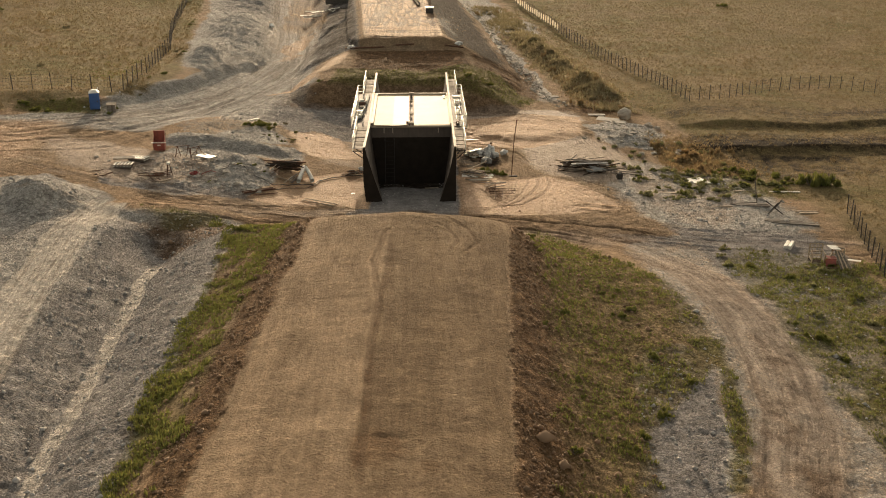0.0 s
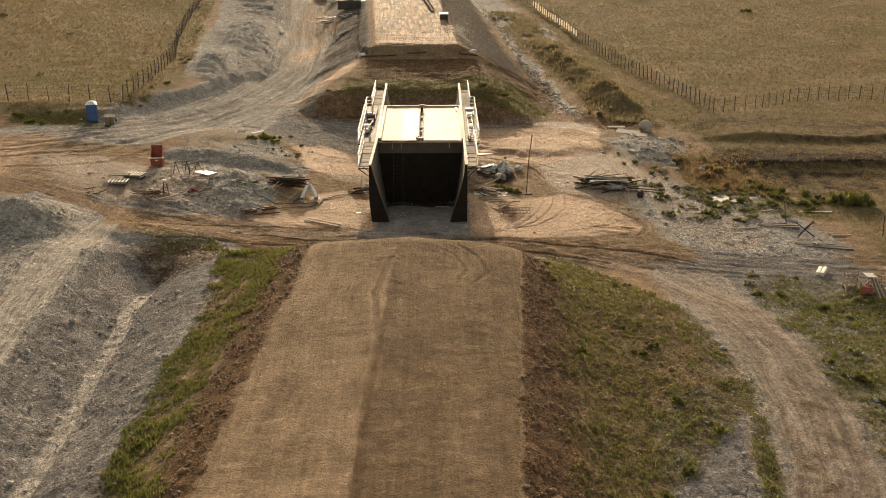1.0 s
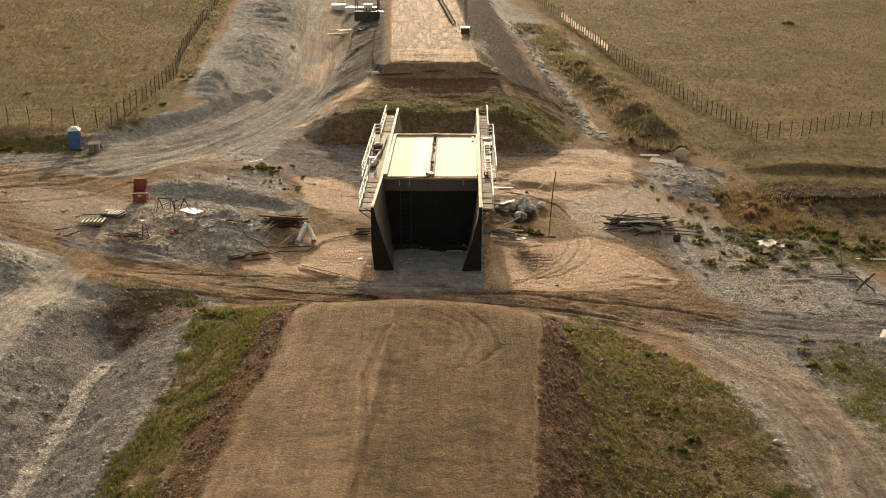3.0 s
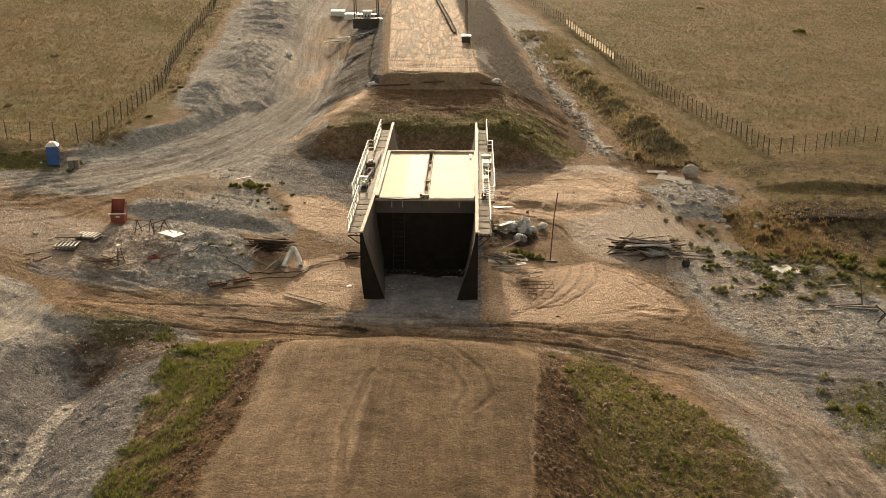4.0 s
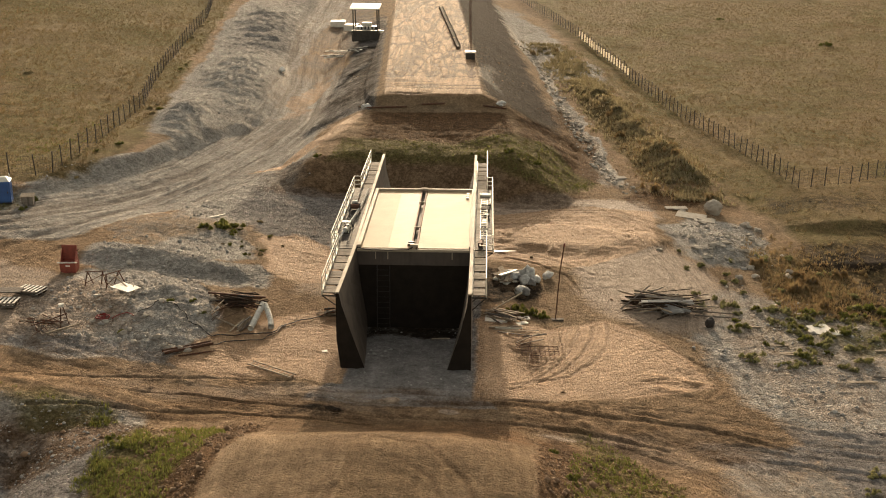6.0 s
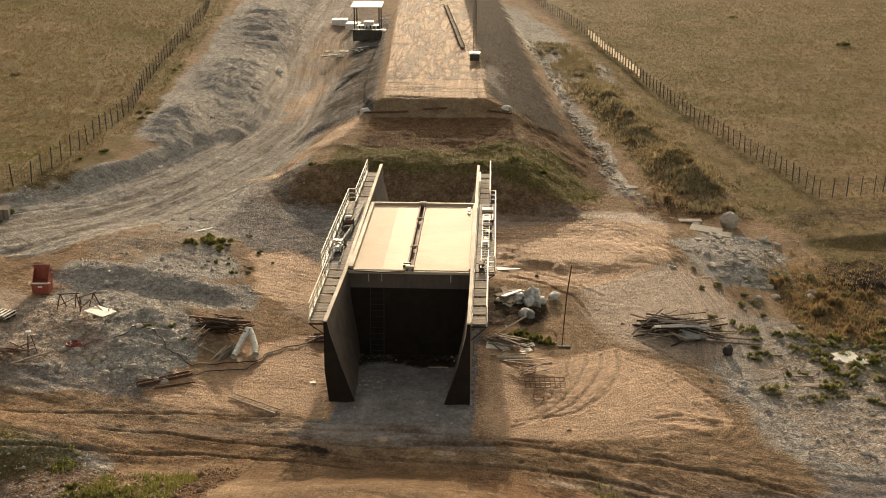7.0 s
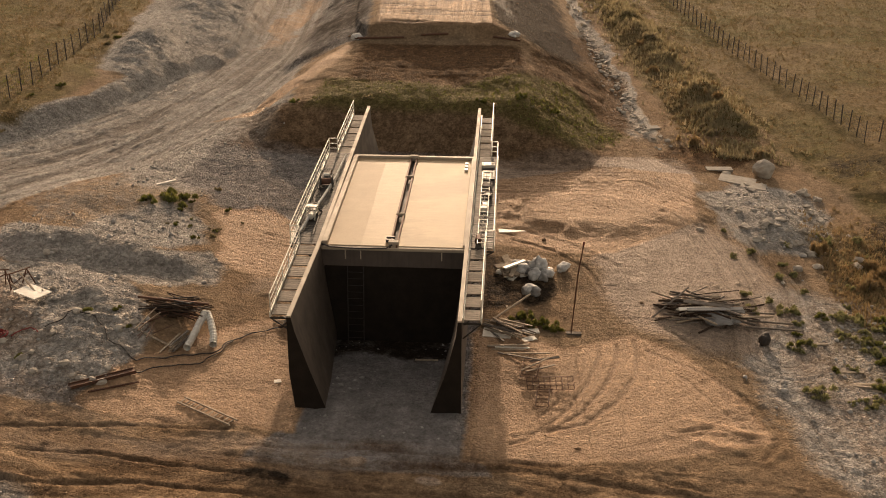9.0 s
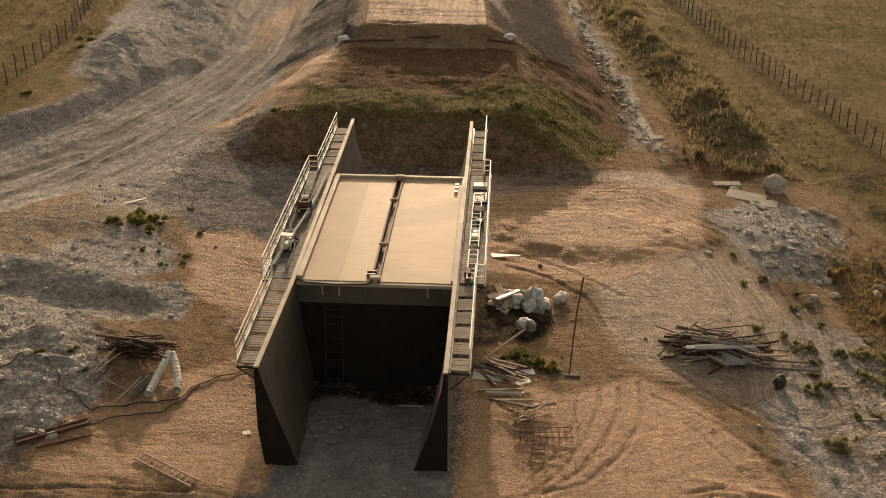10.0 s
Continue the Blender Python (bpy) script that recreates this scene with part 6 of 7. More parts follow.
# ---- equipment on the gangways ----
def walkway_gear():
    w = 3.9
    win = empty("winch", pose(-1.1, 108.9, w, 0, 0, 6), "dark steel winch with a drum and engine on the gangway", "winch")
    for sx in (-0.36, 0.36):
        part("skid", box(bmesh.new(), sx - 0.04, -0.7, -0.02, sx + 0.04, 0.7, 0.06), DARK_STEEL, win)
        bm = bmesh.new()
        for p, q in (((sx, -0.55, 0.06), (sx, -0.15, 0.62)), ((sx, 0.25, 0.06), (sx, -0.15, 0.62))):
            tube(bm, [p, q], 0.035)
        part("side_frame", bm, DARK_STEEL, win)
    part("drum", tube(bmesh.new(), [(-0.34, -0.15, 0.34), (0.34, -0.15, 0.34)], 0.19, 12), RUST, win, "rusty rope drum")
    for sx in (-0.3, 0.3):
        part("flange", tube(bmesh.new(), [(sx - 0.02, -0.15, 0.34), (sx + 0.02, -0.15, 0.34)], 0.27, 14), DARK_STEEL, win)
    part("engine", box(bmesh.new(), -0.24, 0.3, 0.05, 0.24, 0.72, 0.42, None, 0.06), DARK_STEEL, win)
    part("fuel_tank", tube(bmesh.new(), [(-0.2, 0.5, 0.5), (0.2, 0.5, 0.5)], 0.11, 10), WHITE_PLASTIC, win)
    part("exhaust", tube(bmesh.new(), [(0.2, 0.6, 0.4), (0.3, 0.62, 0.75)], 0.03), RUST, win)
    pump = empty("pump", pose(-1.15, 104.2, w, 0, 0, -8), "white motor pump in a triangular frame with black hoses", "pump")
    part("base", box(bmesh.new(), -0.3, -0.5, -0.02, 0.3, 0.5, 0.05), DARK_STEEL, pump)
    part("motor", tube(bmesh.new(), [(0, -0.42, 0.22), (0, 0.1, 0.22)], 0.17, 12), WHITE_PLASTIC, pump)
    part("pump_housing", tube(bmesh.new(), [(0, 0.1, 0.22), (0, 0.32, 0.22)], 0.22, 12), DARK_STEEL, pump)
    for sx in (-0.26, 0.26):
        bm = bmesh.new()
        for p, q in (((sx, -0.5, 0.05), (sx, -0.05, 0.72)), ((sx, 0.45, 0.05), (sx, -0.05, 0.72)), ((sx, -0.28, 0.36), (sx, 0.2, 0.36))):
            tube(bm, [p, q], 0.03)
        part("side_frame", bm, WHITE_PAINT, pump)
    part("tray", box(bmesh.new(), -0.3, -0.22, 0.70, 0.3, 0.12, 0.74), SHEET, pump)
    part("hose_stub", tube(bmesh.new(), [(0, 0.3, 0.3), (0.1, 0.6, 0.3), (0.3, 0.8, 0.05)], 0.05, 7), BLACK_RUBBER, pump)
    for k, (x, y, sx, sy, sz, mat, name, lab) in enumerate((
            (8.35, 112.6, 0.4, 0.3, 0.22, SHEET, "pale_crate", "pale crate on the gangway"), (8.4, 111.0, 0.38, 0.7, 0.12, DARK_STEEL, "dark_crate", "dark flat crate laid on the gangway"),
            (8.35, 109.0, 0.3, 0.32, 0.3, GREY_TIMBER, "tool_box", "grey tool box on the gangway"), (8.45, 107.6, 0.22, 0.22, 0.25, DARK_STEEL, "bucket", "dark bucket on the gangway"),
            (8.3, 106.2, 0.18, 0.6, 0.18, WHITE_PLASTIC, "white_canister", "white canister lying on the gangway"), (8.1, 101.6, 0.16, 0.3, 0.3, RUST, "steel_jack", "rusty steel jack by the wall"))):
        t = empty(name, pose(x, y, w, 0, 0, rg.uniform(-12, 12)), lab, name.split("_")[-1])
        part("body", box(bmesh.new(), -sx, -sy, 0, sx, sy, sz, None, 0.03), mat, t)
        part("handle", tube(bmesh.new(), [(-sx * 0.7, 0, sz), (-sx * 0.7, 0, sz + 0.16), (sx * 0.7, 0, sz + 0.16), (sx * 0.7, 0, sz)], 0.02), DARK_STEEL, t)
        part("foot", box(bmesh.new(), -sx * 0.8, -sy * 0.8, -0.03, sx * 0.8, -sy * 0.5, 0.0), BLACK_RUBBER, t)
    for pts, r, mat, lab in (([(-1.5, 102.0, 4.0), (-1.2, 104.5, 4.1), (-0.9, 107.0, 4.15), (-0.7, 110.0, 4.1), (-0.6, 113.6, 4.1)], 0.07, PALE_BAG, "pale flexible pipe laid along the gangway"),
                             ([(-1.6, 103.0, 4.0), (-1.4, 105.2, 4.2), (-1.0, 106.4, 4.0), (-1.5, 108.2, 4.1), (-0.9, 110.5, 4.05)], 0.04, BLACK_RUBBER, "black hose winding along the gangway"),
                             ([(-0.7, 101.6, 4.05), (-0.8, 104.0, 4.0), (-1.5, 106.6, 4.05), (-1.45, 111.5, 4.05)], 0.035, BLACK_RUBBER, "dark cable on the gangway")):
        tagged(part("flexible_pipe", tube(bmesh.new(), pts, r, 8), mat), lab, "pipe")
    for y in (102.4, 106.0, 109.4):
        t = empty("prop_frame", pose(8.05, y, 3.9), "white ladder-like steel frame standing against the wall", "frame")
        for s in (0, 0.45):
            part("stile", tube(bmesh.new(), [(s, -1.6, 0.25), (s, 1.6, 0.25)], 0.028), WHITE_PAINT, t)
        for k in range(7):
            part("rung", tube(bmesh.new(), [(0, -1.5 + 0.5 * k, 0.25), (0.45, -1.5 + 0.5 * k, 0.25)], 0.024), WHITE_PAINT, t)
        for k in (-1.3, 1.3):
            part("leg", tube(bmesh.new(), [(0.22, k, -0.04), (0.22, k, 0.25)], 0.024), WHITE_PAINT, t)


walkway_gear()
lad = empty("ladder", pose(1.75, 0, 0), "dark steel ladder leaning against the shade-black wall under the deck", "ladder")
for s in (-0.42, 0.42):
    part("stile", tube(bmesh.new(), [(s, 99.3, -1.5), (s, 100.0, 3.0)], 0.03), BLACK_RUBBER, lad)
for k in range(12):
    u = (k + 0.7) / 12.5
    part("rung", tube(bmesh.new(), [(-0.42, 99.3 + 0.7 * u, -1.5 + 4.5 * u), (0.42, 99.3 + 0.7 * u, -1.5 + 4.5 * u)], 0.011, 5), BLACK_RUBBER, lad)
tagged(part("timber_batten", bar(bmesh.new(), (5.0, 97.9, at(5.0, 97.9, 0.05)), (6.2, 97.8, at(6.2, 97.8, 0.05)), 0.08, 0.06), TIMBER), "timber batten lying on the floor under the deck", "timber")
tagged(part("cable", tube(bmesh.new(), [(0.05, 99.95, 4.3), (0.5, 99.86, 4.2), (2.0, 99.85, 4.14), (3.4, 99.86, 4.2), (3.7, 99.9, 4.36)], 0.04), BLACK_RUBBER), "black cable draped along the front edge of the deck", "cable")
for y, h in ((111.1, 0.1), (111.6, 0.12), (112.1, 0.1)):
    slab_ob = part("white_block", box(bmesh.new(), 6.95, y - 0.14, 4.2, 7.15, y + 0.14, 4.2 + h, None, 0.01), SHEET)
    tagged(slab_ob, "small white block on the deck", "block", "blocks on the deck")
for k in range(10):
    slab(rg.uniform(8.6, 11.5), rg.uniform(102.6, 109.5), rg.uniform(0, 180), rg.uniform(0.12, 0.3), rg.uniform(0.08, 0.2), 0.03, "small pale scrap littering the dark soil", TIMBER, "litter_scrap")
slab(-1.5, 94.3, 20, 0.45, 0.3, 0.03, "scrap of pale sheet on the sand", SHEET, "white_sheet")


# ---- far embankment: poles, mast, machine ----
for x0, x1, y in ((-4.3, 0.1, 145.5), (1.6, 4.0, 145.9), (8.0, 10.4, 145.7)):
    tagged(part("timber_pole", tube(bmesh.new(), [(x0, y, at(x0, y, 0.18)), (x1, y + 0.1, at(x1, y + 0.1, 0.16))], 0.09), RUST), "long pole lying on the ledge of the embankment", "pole")
for x, y in ((-4.2, 145.9), (9.9, 146.2)):
    bag(x, y, (0.5, 0.4, 0.3), "pale sack on the ledge of the embankment")
for k in range(5):
    u0, u1 = k / 5, (k + 1) / 5
    a, b = (4.7 - 3.7 * u0, 173.3 + 35 * u0), (4.7 - 3.7 * u1, 173.3 + 35 * u1 - 0.5)
    beam([a, b], 0.5, 0.4, DARK_BEAM, "dark steel beam lying along the embankment top", "beam")


def light_mast(x, y):
    t = thing("lattice_mast", x, y, 0, "slim lattice mast on a dark ballast box with a white lid", "mast")
    part("ballast_box", box(bmesh.new(), -0.55, -0.5, -0.1, 0.55, 0.5, 0.75, None, 0.03), DARK_STEEL, t)
    part("lid", box(bmesh.new(), -0.62, -0.55, 0.753, 0.62, 0.55, 0.9), SHEET, t, "white lid")
    for a, b in ((-0.16, -0.16), (0.16, -0.16), (0, 0.16)):
        part("leg", tube(bmesh.new(), [(a, b, 0.9), (a * 0.6, b * 0.6, 12.5)], 0.025, 5), RUST, t)
    for k in range(22):
        z, f = 1.0 + 0.52 * k, 1 - 0.4 * k / 22
        part("brace", tube(bmesh.new(), [(-0.2 * f, -0.2 * f, z), (0.2 * f, -0.2 * f, z + 0.26), (0, 0.2 * f, z + 0.4), (-0.2 * f, -0.2 * f, z + 0.52)], 0.02, 4), RUST, t)


light_mast(6.3, 166.2)


def crusher(x, y, turn):
    """Roofed plant with a dark hopper, seen far off."""
    t = thing("roofed_plant", x, y, turn, "dark roofed site machine with a white canopy and open frame", "machine")
    for a in ((-1.7, -1.2), (1.7, -1.2), (-1.7, 1.6), (1.7, 1.6)):
        part("post", box(bmesh.new(), a[0] - 0.08, a[1] - 0.08, -0.2, a[0] + 0.08, a[1] + 0.08, 4.6), DARK_STEEL, t)
    part("canopy", box(bmesh.new(), -2.1, -1.6, 4.6, 2.1, 2.0, 4.75, pose(0, 0, 0, 4, 0, 0)), SHEET, t, "white flat canopy")
    part("hopper", box(bmesh.new(), -1.9, -1.9, 0.0, 1.9, -0.6, 1.5, None, 0.05), DARK_STEEL, t)
    part("engine", box(bmesh.new(), -1.5, 0.0, 0.0, 1.5, 1.5, 1.8, None, 0.06), DARK_STEEL, t)
    for k in range(6):
        part("slat", box(bmesh.new(), -1.5 + 0.5 * k, -0.55, 1.5, -1.25 + 0.5 * k, -0.1, 1.9), SHEET, t)
    part("panel", box(bmesh.new(), -0.6, 0.2, 1.81, 0.7, 1.3, 2.3), SHEET, t, "white panel")
    part("conveyor", bar(bmesh.new(), (1.8, 0.2, 1.2), (4.2, 0.2, 0.9), 0.6, 0.2), SHEET, t)


crusher(-9.0, 192, 0)
for x, y, turn, l, w in ((-16.0, 214.5, 4, 2.4, 2.0), (-12.9, 207, -10, 2.0, 2.2)):
    slab(x, y, turn, l, w, 0.9, "white sheeted stack beside the haul road", SHEET, "sheeted_stack")
rod_heap("scrap_heap", -12.4, 186.0, 0, 14, (1.5, 3.0), (0.7, 0.5, 0.3), [RUST, GREY_TIMBER, SHEET], "rusty crate and scrap beside the haul road", "scrap", (0.06, 0.14), True, 0.3)
rod_heap("scrap_heap", -9.2, 184.0, 20, 12, (1.0, 2.6), (1.4, 0.6, 0.9), [SHEET, GREY_TIMBER], "pale scrap lying on the embankment foot", "scrap", (0.05, 0.1), True, 0.06)
bag(-18.1, 174.0, (0.75, 0.45, 0.35), "white bundle on the grey spoil")


# ---- fences ----
post_mesh = bpy.data.meshes.new("post")
bm = bmesh.new()
box(bm, -0.034, -0.034, -0.3, 0.034, 0.034, 1.75)
box(bm, -0.045, -0.045, 1.753, 0.045, 0.045, 1.79)
bm.to_mesh(post_mesh)
bm.free()
post_mesh.materials.append(FENCE_STEEL)


def fence(points, gap, label, boards=None):
    """Posts with wire mesh between; boards: share of the way that carries pale boards."""
    root = empty("fence", pose(0, 0, 0), label, "fence", "site fences")
    total = sum(math.dist(a, b) for a, b in zip(points, points[1:]))
    n = round(total / gap)
    spots = []
    for k in range(n + 1):
        d = total * k / n
        for a, b in zip(points, points[1:]):
            l = math.dist(a, b)
            if d <= l + 1e-6:
                spots.append((a[0] + (b[0] - a[0]) * d / l, a[1] + (b[1] - a[1]) * d / l))
                break
            d -= l
    feet = [(x, y, at(x, y)) for x, y in spots]
    for x, y, z in feet:
        ob = new("post", post_mesh)
        ob.parent = root
        ob.matrix_local = pose(x, y, z, rg.uniform(-3, 3), rg.uniform(-3, 3), rg.uniform(0, 90))
    bm = bmesh.new()
    for k, (a, b) in enumerate(zip(feet, feet[1:])):
        for z in (0.15, 0.5, 0.85, 1.2, 1.55):
            bar(bm, (a[0], a[1], a[2] + z), (b[0], b[1], b[2] + z), 0.012, 0.012)
        for j in range(1, 6):
            u = j / 6
            x, y, z = (a[i] + (b[i] - a[i]) * u for i in range(3))
            bar(bm, (x, y, z + 0.1), (x, y, z + 1.58), 0.008, 0.008)
    part("wire_mesh", bm, FENCE_STEEL, root, "thin rusty wire mesh")
    if boards:
        for k, (a, b) in enumerate(zip(feet, feet[1:])):
            if boards[0] <= k / n <= boards[1]:
                bm = bmesh.new()
                tall = rg.uniform(0.8, 1.25)
                p = Vector(a).lerp(Vector(b), 0.5) + Vector((0, 0, 0.85))
                across = Vector((rg.uniform(0.09, 0.14), -0.03, 0))
                bar(bm, p - across, p + across, 0.012, tall)
                part("sheeting_panel", bm, SHEETING, root, "pale backlit sheeting")
    return root


fence([(-46, 117.0), (-38, 116.2), (-32.5, 116.6), (-27.4, 118.2), (-27.1, 130), (-28.0, 147), (-30.0, 158), (-32.6, 180), (-34.4, 202), (-38, 222), (-44, 250)], 2.0, "dark steel post and wire mesh fence along the dry field")
fence([(72, 132), (64, 138.4), (57.8, 143), (49.3, 140.8), (43, 135.4), (37.9, 133.8), (35.8, 146.3), (32.1, 164.2), (27.9, 188.2), (24.1, 211), (19.3, 232), (12, 262)], 1.45, "dark steel post and wire mesh fence round the pasture", (0.55, 0.72))
fence([(42.5, 93), (41.6, 87.7), (39.7, 77), (38.5, 66)], 1.5, "dark post and wire fence beside the gravel")


# ---- plants ----
def leaf_cloud(seed, n, r, h, leaf, lean=0.35):
    """A low tuft: fine blades that fan out of several clumps into an uneven dome."""
    rng = np.random.RandomState(seed)
    k = rng.randint(5, 9)
    cx, cy = rng.normal(0, r * 0.42, k), rng.normal(0, r * 0.42, k)
    tall = rng.uniform(0.5, 1.0, k) * h
    pick = rng.randint(0, k, n)
    a, out = rng.uniform(0, math.tau, n), rng.uniform(0, 1, n) ** 0.6
    reach = r * 0.45 * out
    tip = np.stack([cx[pick] + reach * np.cos(a), cy[pick] + reach * np.sin(a), tall[pick] * (1.05 - 0.75 * out ** 2) * rng.uniform(0.7, 1.1, n)], 1)
    root = np.stack([cx[pick] + 0.35 * reach * np.cos(a), cy[pick] + 0.35 * reach * np.sin(a), 0.25 * tip[:, 2] - 0.03], 1)
    side = rng.normal(0, 1, (n, 3))
    side /= np.linalg.norm(side, axis=1)[:, None]
    w = (leaf * rng.uniform(0.5, 1.1, n))[:, None]
    mid = 0.45 * root + 0.55 * tip
    verts = np.stack([root, mid + side * w * 0.5, tip, mid - side * w * 0.5], 1).reshape(-1, 3)
    me = bpy.data.meshes.new("crown")
    me.from_pydata(verts.tolist(), [], np.arange(4 * n).reshape(-1, 4).tolist())
    return me


def bush_set(mat, seeds, n, r, h, leaf):
    made = []
    for s in seeds:
        me = leaf_cloud(s, n, r, h, leaf)
        me.materials.append(mat)
        made.append(me)
    return made


GREEN_BUSH = bush_set(LEAF_GREEN, (1, 2, 3, 4), 800, 0.6, 0.7, 0.06)
RUST_BUSH = bush_set(LEAF_RUST, (5, 6, 7), 700, 0.6, 0.8, 0.06)
SAGE_BUSH = bush_set(LEAF_SAGE, (11, 12, 13, 14), 800, 0.6, 0.6, 0.055)
DRY_BUSH = bush_set(LEAF_BRUSH, (8, 9), 700, 0.6, 0.7, 0.065)
stem_mesh = bpy.data.meshes.new("stem")
bm = bmesh.new()
for k in range(5):
    a = k * 1.257
    tube(bm, [(0, 0, -0.1), (0.12 * math.cos(a), 0.12 * math.sin(a), 0.2), (0.3 * math.cos(a), 0.3 * math.sin(a), 0.5)], 0.015, 4)
bm.to_mesh(stem_mesh)
bm.free()
stem_mesh.materials.append(GREY_TIMBER)
rb = random.Random(5)


def bush(x, y, size, meshes, label, tall=1.0):
    t = new("bush")
    t.matrix_world = pose(x, y, at(x, y), 0, 0, rb.uniform(0, 360)) @ Matrix.Diagonal((size, size, size * tall, 1))
    for name, me in (("crown", rb.choice(meshes)), ("stem", stem_mesh)):
        o = new(name, me)
        o.parent = t
    return tagged(t, label, "bush", "bushes and weeds")


for x, y, s in ((-11.9, 112.6, 1.5), (-12.9, 112.0, 1.1), (-11.2, 113.4, 1.2), (-12.3, 113.8, 1.2), (-11.0, 112.0, 1.0), (-12.0, 97.6, 0.7), (-13.9, 93.6, 0.5), (-10.6, 98.2, 0.6), (-9.6, 97.0, 0.5)):
    bush(x, y, s, GREEN_BUSH, "green scrubby bush on the spoil heap", 0.55)
for x, y, s in ((10.3, 101.9, 0.9), (11.0, 101.6, 0.95), (11.7, 101.4, 0.9), (12.3, 101.2, 0.8), (10.7, 102.4, 0.7)):
    bush(x, y, s, GREEN_BUSH, "low green weeds beside the bridge wall", 0.7)
for k in range(8):
    bush(rb.uniform(-36, -26.5), rb.uniform(109.5, 116), rb.uniform(0.5, 1.1), GREEN_BUSH, "dark green weeds along the field fence", 0.6)
for k in range(12):
    y = rb.uniform(118, 200)
    bush(float(np.interp(y, [118, 130, 147, 180, 202], [-26.6, -26.3, -27.2, -31.8, -33.6])) + rb.uniform(-0.6, 1.2), y, rb.uniform(0.4, 0.9), GREEN_BUSH if k % 2 else DRY_BUSH, "weeds growing along the field fence", 0.7)
for k in range(14):
    bush(rb.uniform(33, 44), rb.gauss(104.5, 1.6), rb.uniform(0.6, 1.3), GREEN_BUSH, "yellow-green weeds at the edge of the plough land", 0.8)
for x, y, b in ((43.2, 102.4, 2.2), (42.2, 102.2, 1.8), (44.3, 102.6, 1.9), (43.0, 103.3, 1.9)):
    bush(x, y, b, GREEN_BUSH, "broad yellow-green bush at the field edge", 0.9)
for k in range(56):
    x, y = rb.uniform(23.5, 36), rb.uniform(94, 117)
    if (x - 24) * 0.9 + (y - 96) * 0.35 > 2.5:
        bush(x, y, rb.uniform(0.35, 0.95), SAGE_BUSH, "grey-green weed tuft on the gravel", 0.75)
for k in range(20):
    bush(rb.uniform(29, 41), rb.gauss(101, 1.9), rb.uniform(0.6, 1.4), SAGE_BUSH if k % 2 else GREEN_BUSH, "spreading grey-green weed clump among litter", 0.55)
for k in range(30):
    bush(rb.uniform(25.0, 33.5), rb.uniform(95.5, 105.5), rb.uniform(0.5, 1.15), SAGE_BUSH if k % 3 else GREEN_BUSH, "low green weed tuft on the gravel", 0.65)
for k in range(10):
    bush(max(29.5, rb.gauss(33, 2.2)), max(104.5, rb.gauss(110, 3.5)), rb.uniform(0.7, 1.6), RUST_BUSH, "rust-coloured dry weeds on the bank", 0.9)
for k in range(34):
    y = rb.uniform(131, 205)
    bush(float(np.interp(y, [132, 145, 155, 168, 181, 205], [27.4, 26.8, 24.8, 23.2, 21.4, 18.0])) + rb.gauss(0, 1.4), y, rb.uniform(0.5, 1.3), DRY_BUSH if k % 3 else RUST_BUSH, "dry brushwood on the bank beside the drain", 0.9)
for k in range(14):
    bush(rb.gauss(-9.5, 1.5), rb.gauss(110.5, 3.2), rb.uniform(0.25, 0.6), DRY_BUSH if k % 2 else GREEN_BUSH, "small dry weed on the spoil heap", 0.7)
for k in range(24):
    bush(rb.uniform(11.5, 21), rb.uniform(44, 82), rb.uniform(0.3, 0.8), GREEN_BUSH, "green weed clump on the embankment foot", 0.7)
for k in range(40):
    bush(rb.uniform(28.2, 38), rb.uniform(44, 84), rb.uniform(0.4, 1.2), SAGE_BUSH if k % 2 else GREEN_BUSH, "olive weed clump beside the side track", 0.6)
for k in range(6):
    bush(rb.gauss(-9.2, 0.6), rb.uniform(42, 80), rb.uniform(0.4, 0.8), GREEN_BUSH, "green weed clump on the embankment flank", 0.7)
for k in range(8):
    bush(rb.uniform(-8, 13), rb.gauss(131.5, 1.2), rb.uniform(0.5, 1.1), GREEN_BUSH if k % 2 else DRY_BUSH, "scrubby weeds on the slope behind the bridge", 0.6)
for x, y, s in ((62, 212, 1.7), (72, 262, 1.7), (50, 236, 1.2), (-62, 232, 3.2), (-45, 158, 1.1), (-58, 170, 1.2), (-40, 131, 1.0), (-52, 142, 1.1), (118, 300, 2.5)):
    bush(x, y, s, DRY_BUSH if s < 1.15 else GREEN_BUSH, "lone dark bush in the dry grass", 0.55)


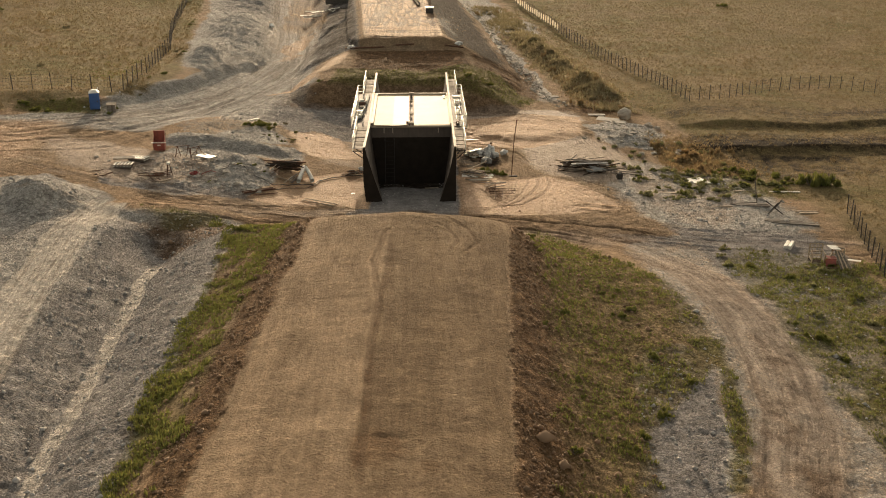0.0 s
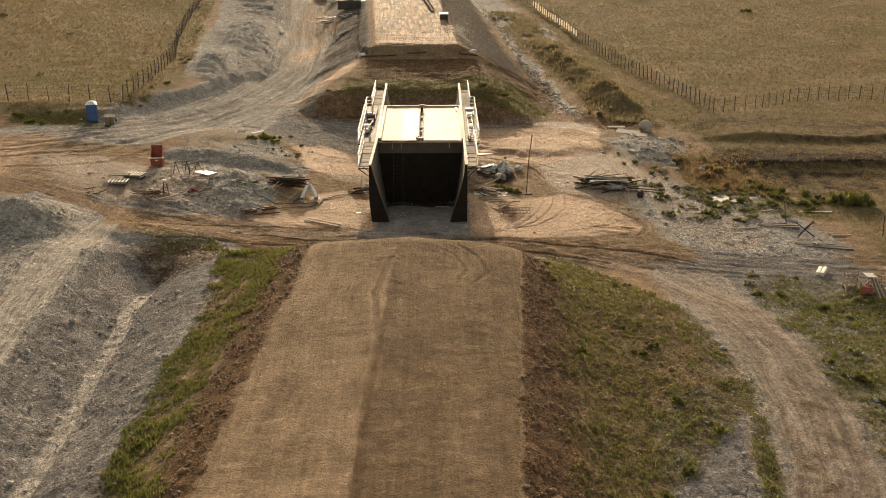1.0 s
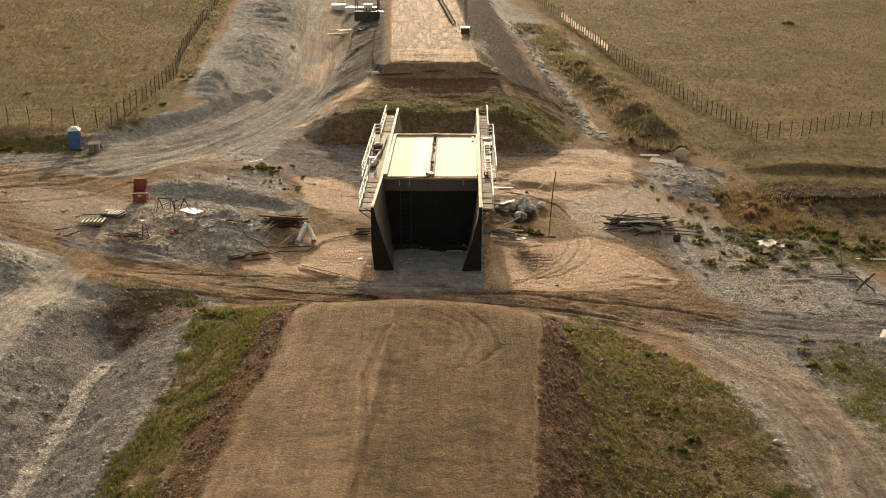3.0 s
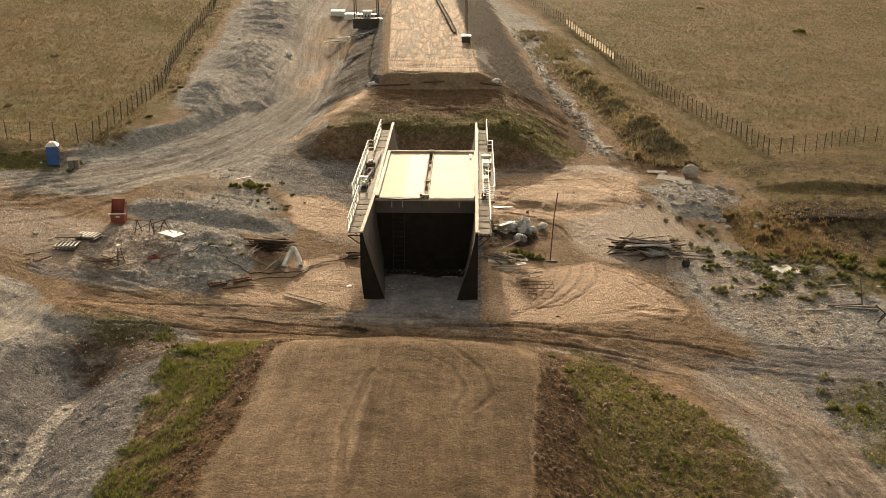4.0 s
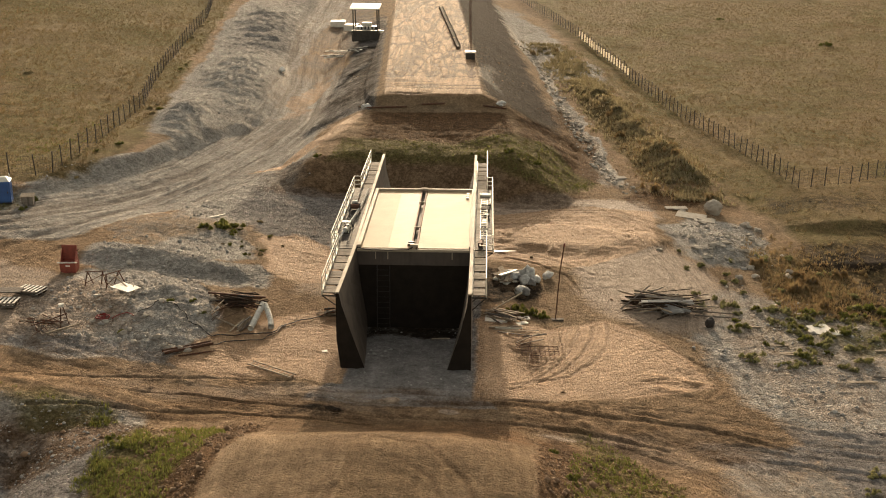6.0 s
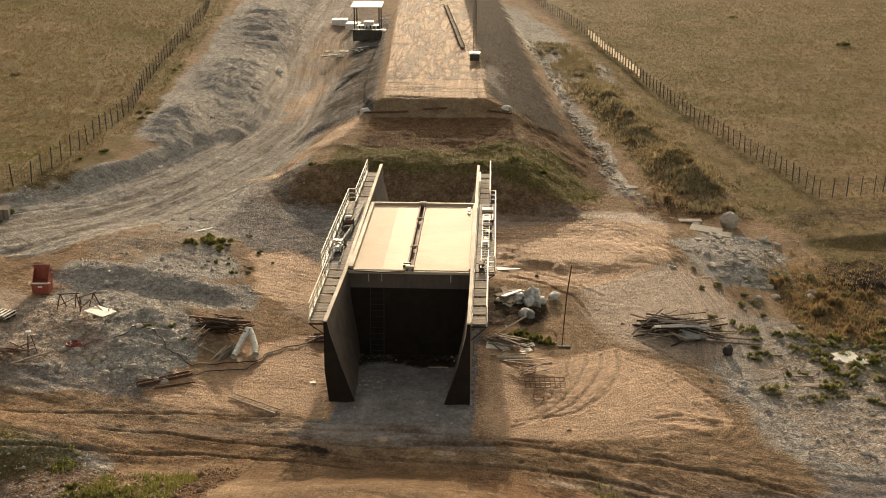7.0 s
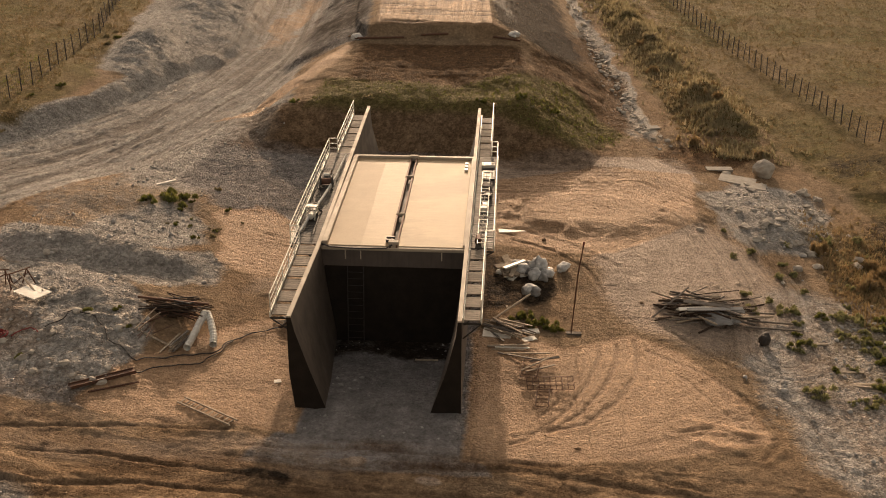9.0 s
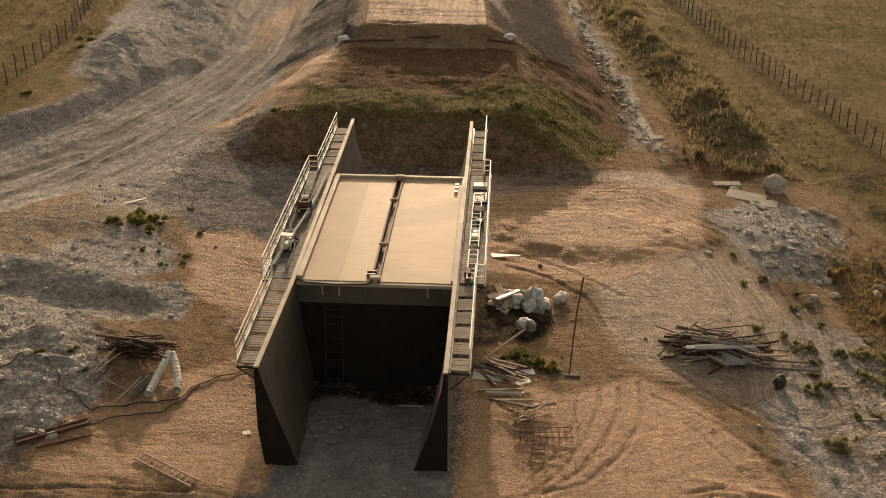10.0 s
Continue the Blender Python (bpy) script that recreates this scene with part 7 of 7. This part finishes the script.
def blades(name, count, place_fn, size, mat, label, seed, per=6):
    """Very many grass blades in one mesh; place_fn keeps the places where they grow."""
    rng = np.random.RandomState(seed)
    x, y, big = place_fn(rng, count)
    z = surface(x, y)
    n = len(x)
    a = rng.uniform(0, math.tau, (n, per))
    out = rng.uniform(0.15, 0.9, (n, per))
    s = size * big[:, None] * rng.uniform(0.6, 1.3, (n, per))
    bx, by = x[:, None] + 0.35 * s * rng.normal(0, 1, (n, per)), y[:, None] + 0.35 * s * rng.normal(0, 1, (n, per))
    ux, uy = np.cos(a), np.sin(a)
    w = 0.16 * s
    base1 = np.stack([bx - uy * w, by + ux * w, np.broadcast_to(z[:, None] - 0.03, (n, per))], 2)
    base2 = np.stack([bx + uy * w, by - ux * w, np.broadcast_to(z[:, None] - 0.03, (n, per))], 2)
    tip = np.stack([bx + ux * s * out * 0.8, by + uy * s * out * 0.8, z[:, None] + s * (1.1 - 0.6 * out)], 2)
    co = np.stack([base1, base2, tip], 2).reshape(-1, 3)
    me = bpy.data.meshes.new(name)
    m = n * per
    me.vertices.add(3 * m)
    me.vertices.foreach_set("co", co.ravel())
    me.loops.add(3 * m)
    me.loops.foreach_set("vertex_index", np.arange(3 * m))
    me.polygons.add(m)
    me.polygons.foreach_set("loop_start", np.arange(0, 3 * m, 3))
    me.update(calc_edges=True)
    me.materials.append(mat)
    return tagged(new(name, me), label, "grass", kind="stuff")


def grows(field, x0, x1, y0, y1, low=0.35, clump=0.0):
    def fn(rng, count):
        x, y = rng.uniform(x0, x1, count), rng.uniform(y0, y1, count)
        z = zones(x, y)
        d = z[field] * (0.55 + 1.0 * fbm(x * 0.22, y * 0.22, 3) + 1.6 * clump * fbm(x * 0.8, y * 0.8, 3)) * (1 - 0.8 * np.maximum(z["pale"], z["sand"]))
        keep = d > low * rng.uniform(0.4, 1.3, count)
        return x[keep], y[keep], 0.7 + 0.9 * np.clip(fbm(x[keep] * 0.1, y[keep] * 0.1, 3) + 0.5, 0, 1)
    return fn


blades("dry_grass", 26000, grows("dry", -95, -26, 108, 260), 0.20, LEAF_DRY, "dry golden pasture grass", 21)
blades("dry_grass", 36000, grows("dry", 22, 130, 76, 260), 0.19, LEAF_DRY, "dry golden pasture grass beyond the fence", 22)
blades("green_grass", 16000, grows("green", -12, -4, 38, 86, 0.25, 1.3), 0.17, LEAF_GREEN, "green grass on the embankment flank", 23)
blades("green_grass", 26000, grows("green", 9, 45, 38, 90, 0.25, 1.0), 0.17, LEAF_GREEN, "green grass and weeds on the embankment foot", 24)
blades("weeds", 14000, grows("green", -36, 40, 84, 142, 0.3), 0.16, LEAF_GREEN, "sparse green weeds on disturbed ground", 25)
def rust_bank(rng, count):
    x, y = np.maximum(rng.normal(33, 2.4, count), 29 + rng.uniform(0, 1.5, count)), np.maximum(rng.normal(110.5, 4.0, count), 104 + rng.uniform(0, 2, count))
    x[::3], y[::3] = rng.normal(26.5, 1.6, len(x[::3])), rng.uniform(130, 150, len(x[::3]))
    return x, y, np.full(count, 1.0)


def brush_bank(rng, count):
    y = rng.uniform(130, 208, count)
    x = np.interp(y, [132, 145, 155, 168, 181, 205], [27.4, 26.8, 24.8, 23.2, 21.4, 18.0]) + rng.normal(0, 1.7, count)
    keep = fbm(x * 0.35, y * 0.35, 3) > rng.uniform(-0.25, 0.15, count)
    return x[keep], y[keep], np.full(keep.sum(), 1.0)


blades("dry_brush", 7000, brush_bank, 0.42, LEAF_BRUSH, "dry brushwood on the bank beside the drain", 27)
blades("weeds", 2600, rust_bank, 0.26, LEAF_RUST, "rust-coloured weeds on the bank", 26)


# ---- clods and chippings ----
def clods(name, count, field, bounds, size, mat, label, seed):
    rng = np.random.RandomState(seed)
    x, y = rng.uniform(bounds[0], bounds[1], count), rng.uniform(bounds[2], bounds[3], count)
    z = zones(x, y)
    keep = field(z, x, y) * (1 - 0.93 * z["cover"]) * (1 - 0.95 * z["near_top"]) * (0.6 + 1.4 * fbm(x * 0.4, y * 0.4, 3)) > rng.uniform(0.1, 1.0, count)
    x, y = x[keep], y[keep]
    h = surface(x, y)
    n = len(x)
    shape = np.array([(1, 0, 0), (-1, 0, 0), (0, 1, 0), (0, -1, 0), (0, 0, 1), (0, 0, -1)], float)
    tri = np.array([(0, 2, 4), (2, 1, 4), (1, 3, 4), (3, 0, 4), (2, 0, 5), (1, 2, 5), (3, 1, 5), (0, 3, 5)])
    s = size * (0.35 + rng.exponential(0.5, n))[:, None, None]
    v = shape[None] * s * rng.uniform(0.6, 1.4, (n, 6, 1))
    a = rng.uniform(0, math.tau, n)
    c, d = np.cos(a)[:, None], np.sin(a)[:, None]
    co = np.stack([v[:, :, 0] * c - v[:, :, 1] * d + x[:, None], v[:, :, 0] * d + v[:, :, 1] * c + y[:, None], v[:, :, 2] * 0.75 + h[:, None] + 0.2 * s[:, :, 0]], 2)
    faces = (tri[None] + 6 * np.arange(n)[:, None, None]).reshape(-1, 3)
    me = bpy.data.meshes.new(name)
    me.vertices.add(6 * n)
    me.vertices.foreach_set("co", co.ravel())
    me.loops.add(faces.size)
    me.loops.foreach_set("vertex_index", faces.ravel())
    me.polygons.add(len(faces))
    me.polygons.foreach_set("loop_start", np.arange(0, faces.size, 3))
    me.update(calc_edges=True)
    me.materials.append(mat)
    return tagged(new(name, me), label, name.split("_")[-1], kind="stuff")


clods("brown_clods", 60000, lambda z, x, y: np.clip(z["dark"] + 1.1 * z["soil"] + 0.1 - 0.5 * z["grey"], 0, 1), (-20, 20, 38, 90), 0.07, CLOD, "loose brown earth clods on the embankment flanks", 31)
clods("brown_clods", 30000, lambda z, x, y: np.clip(0.3 * z["dark"] + 0.2 - z["grey"] + 0.2 * z["cross"], 0, 1), (-30, 30, 84, 180), 0.05, CLOD, "scattered brown earth clods", 32)
clods("grey_chippings", 70000, lambda z, x, y: z["grey"] * 0.8, (-30, 40, 40, 128), 0.07, CHIP, "grey broken stone on spoil and gravel", 33)
clods("grey_chippings", 16000, lambda z, x, y: z["grey"] * 0.8, (-32, 26, 128, 200), 0.06, CHIP, "grey broken stone on the far heaps", 34)
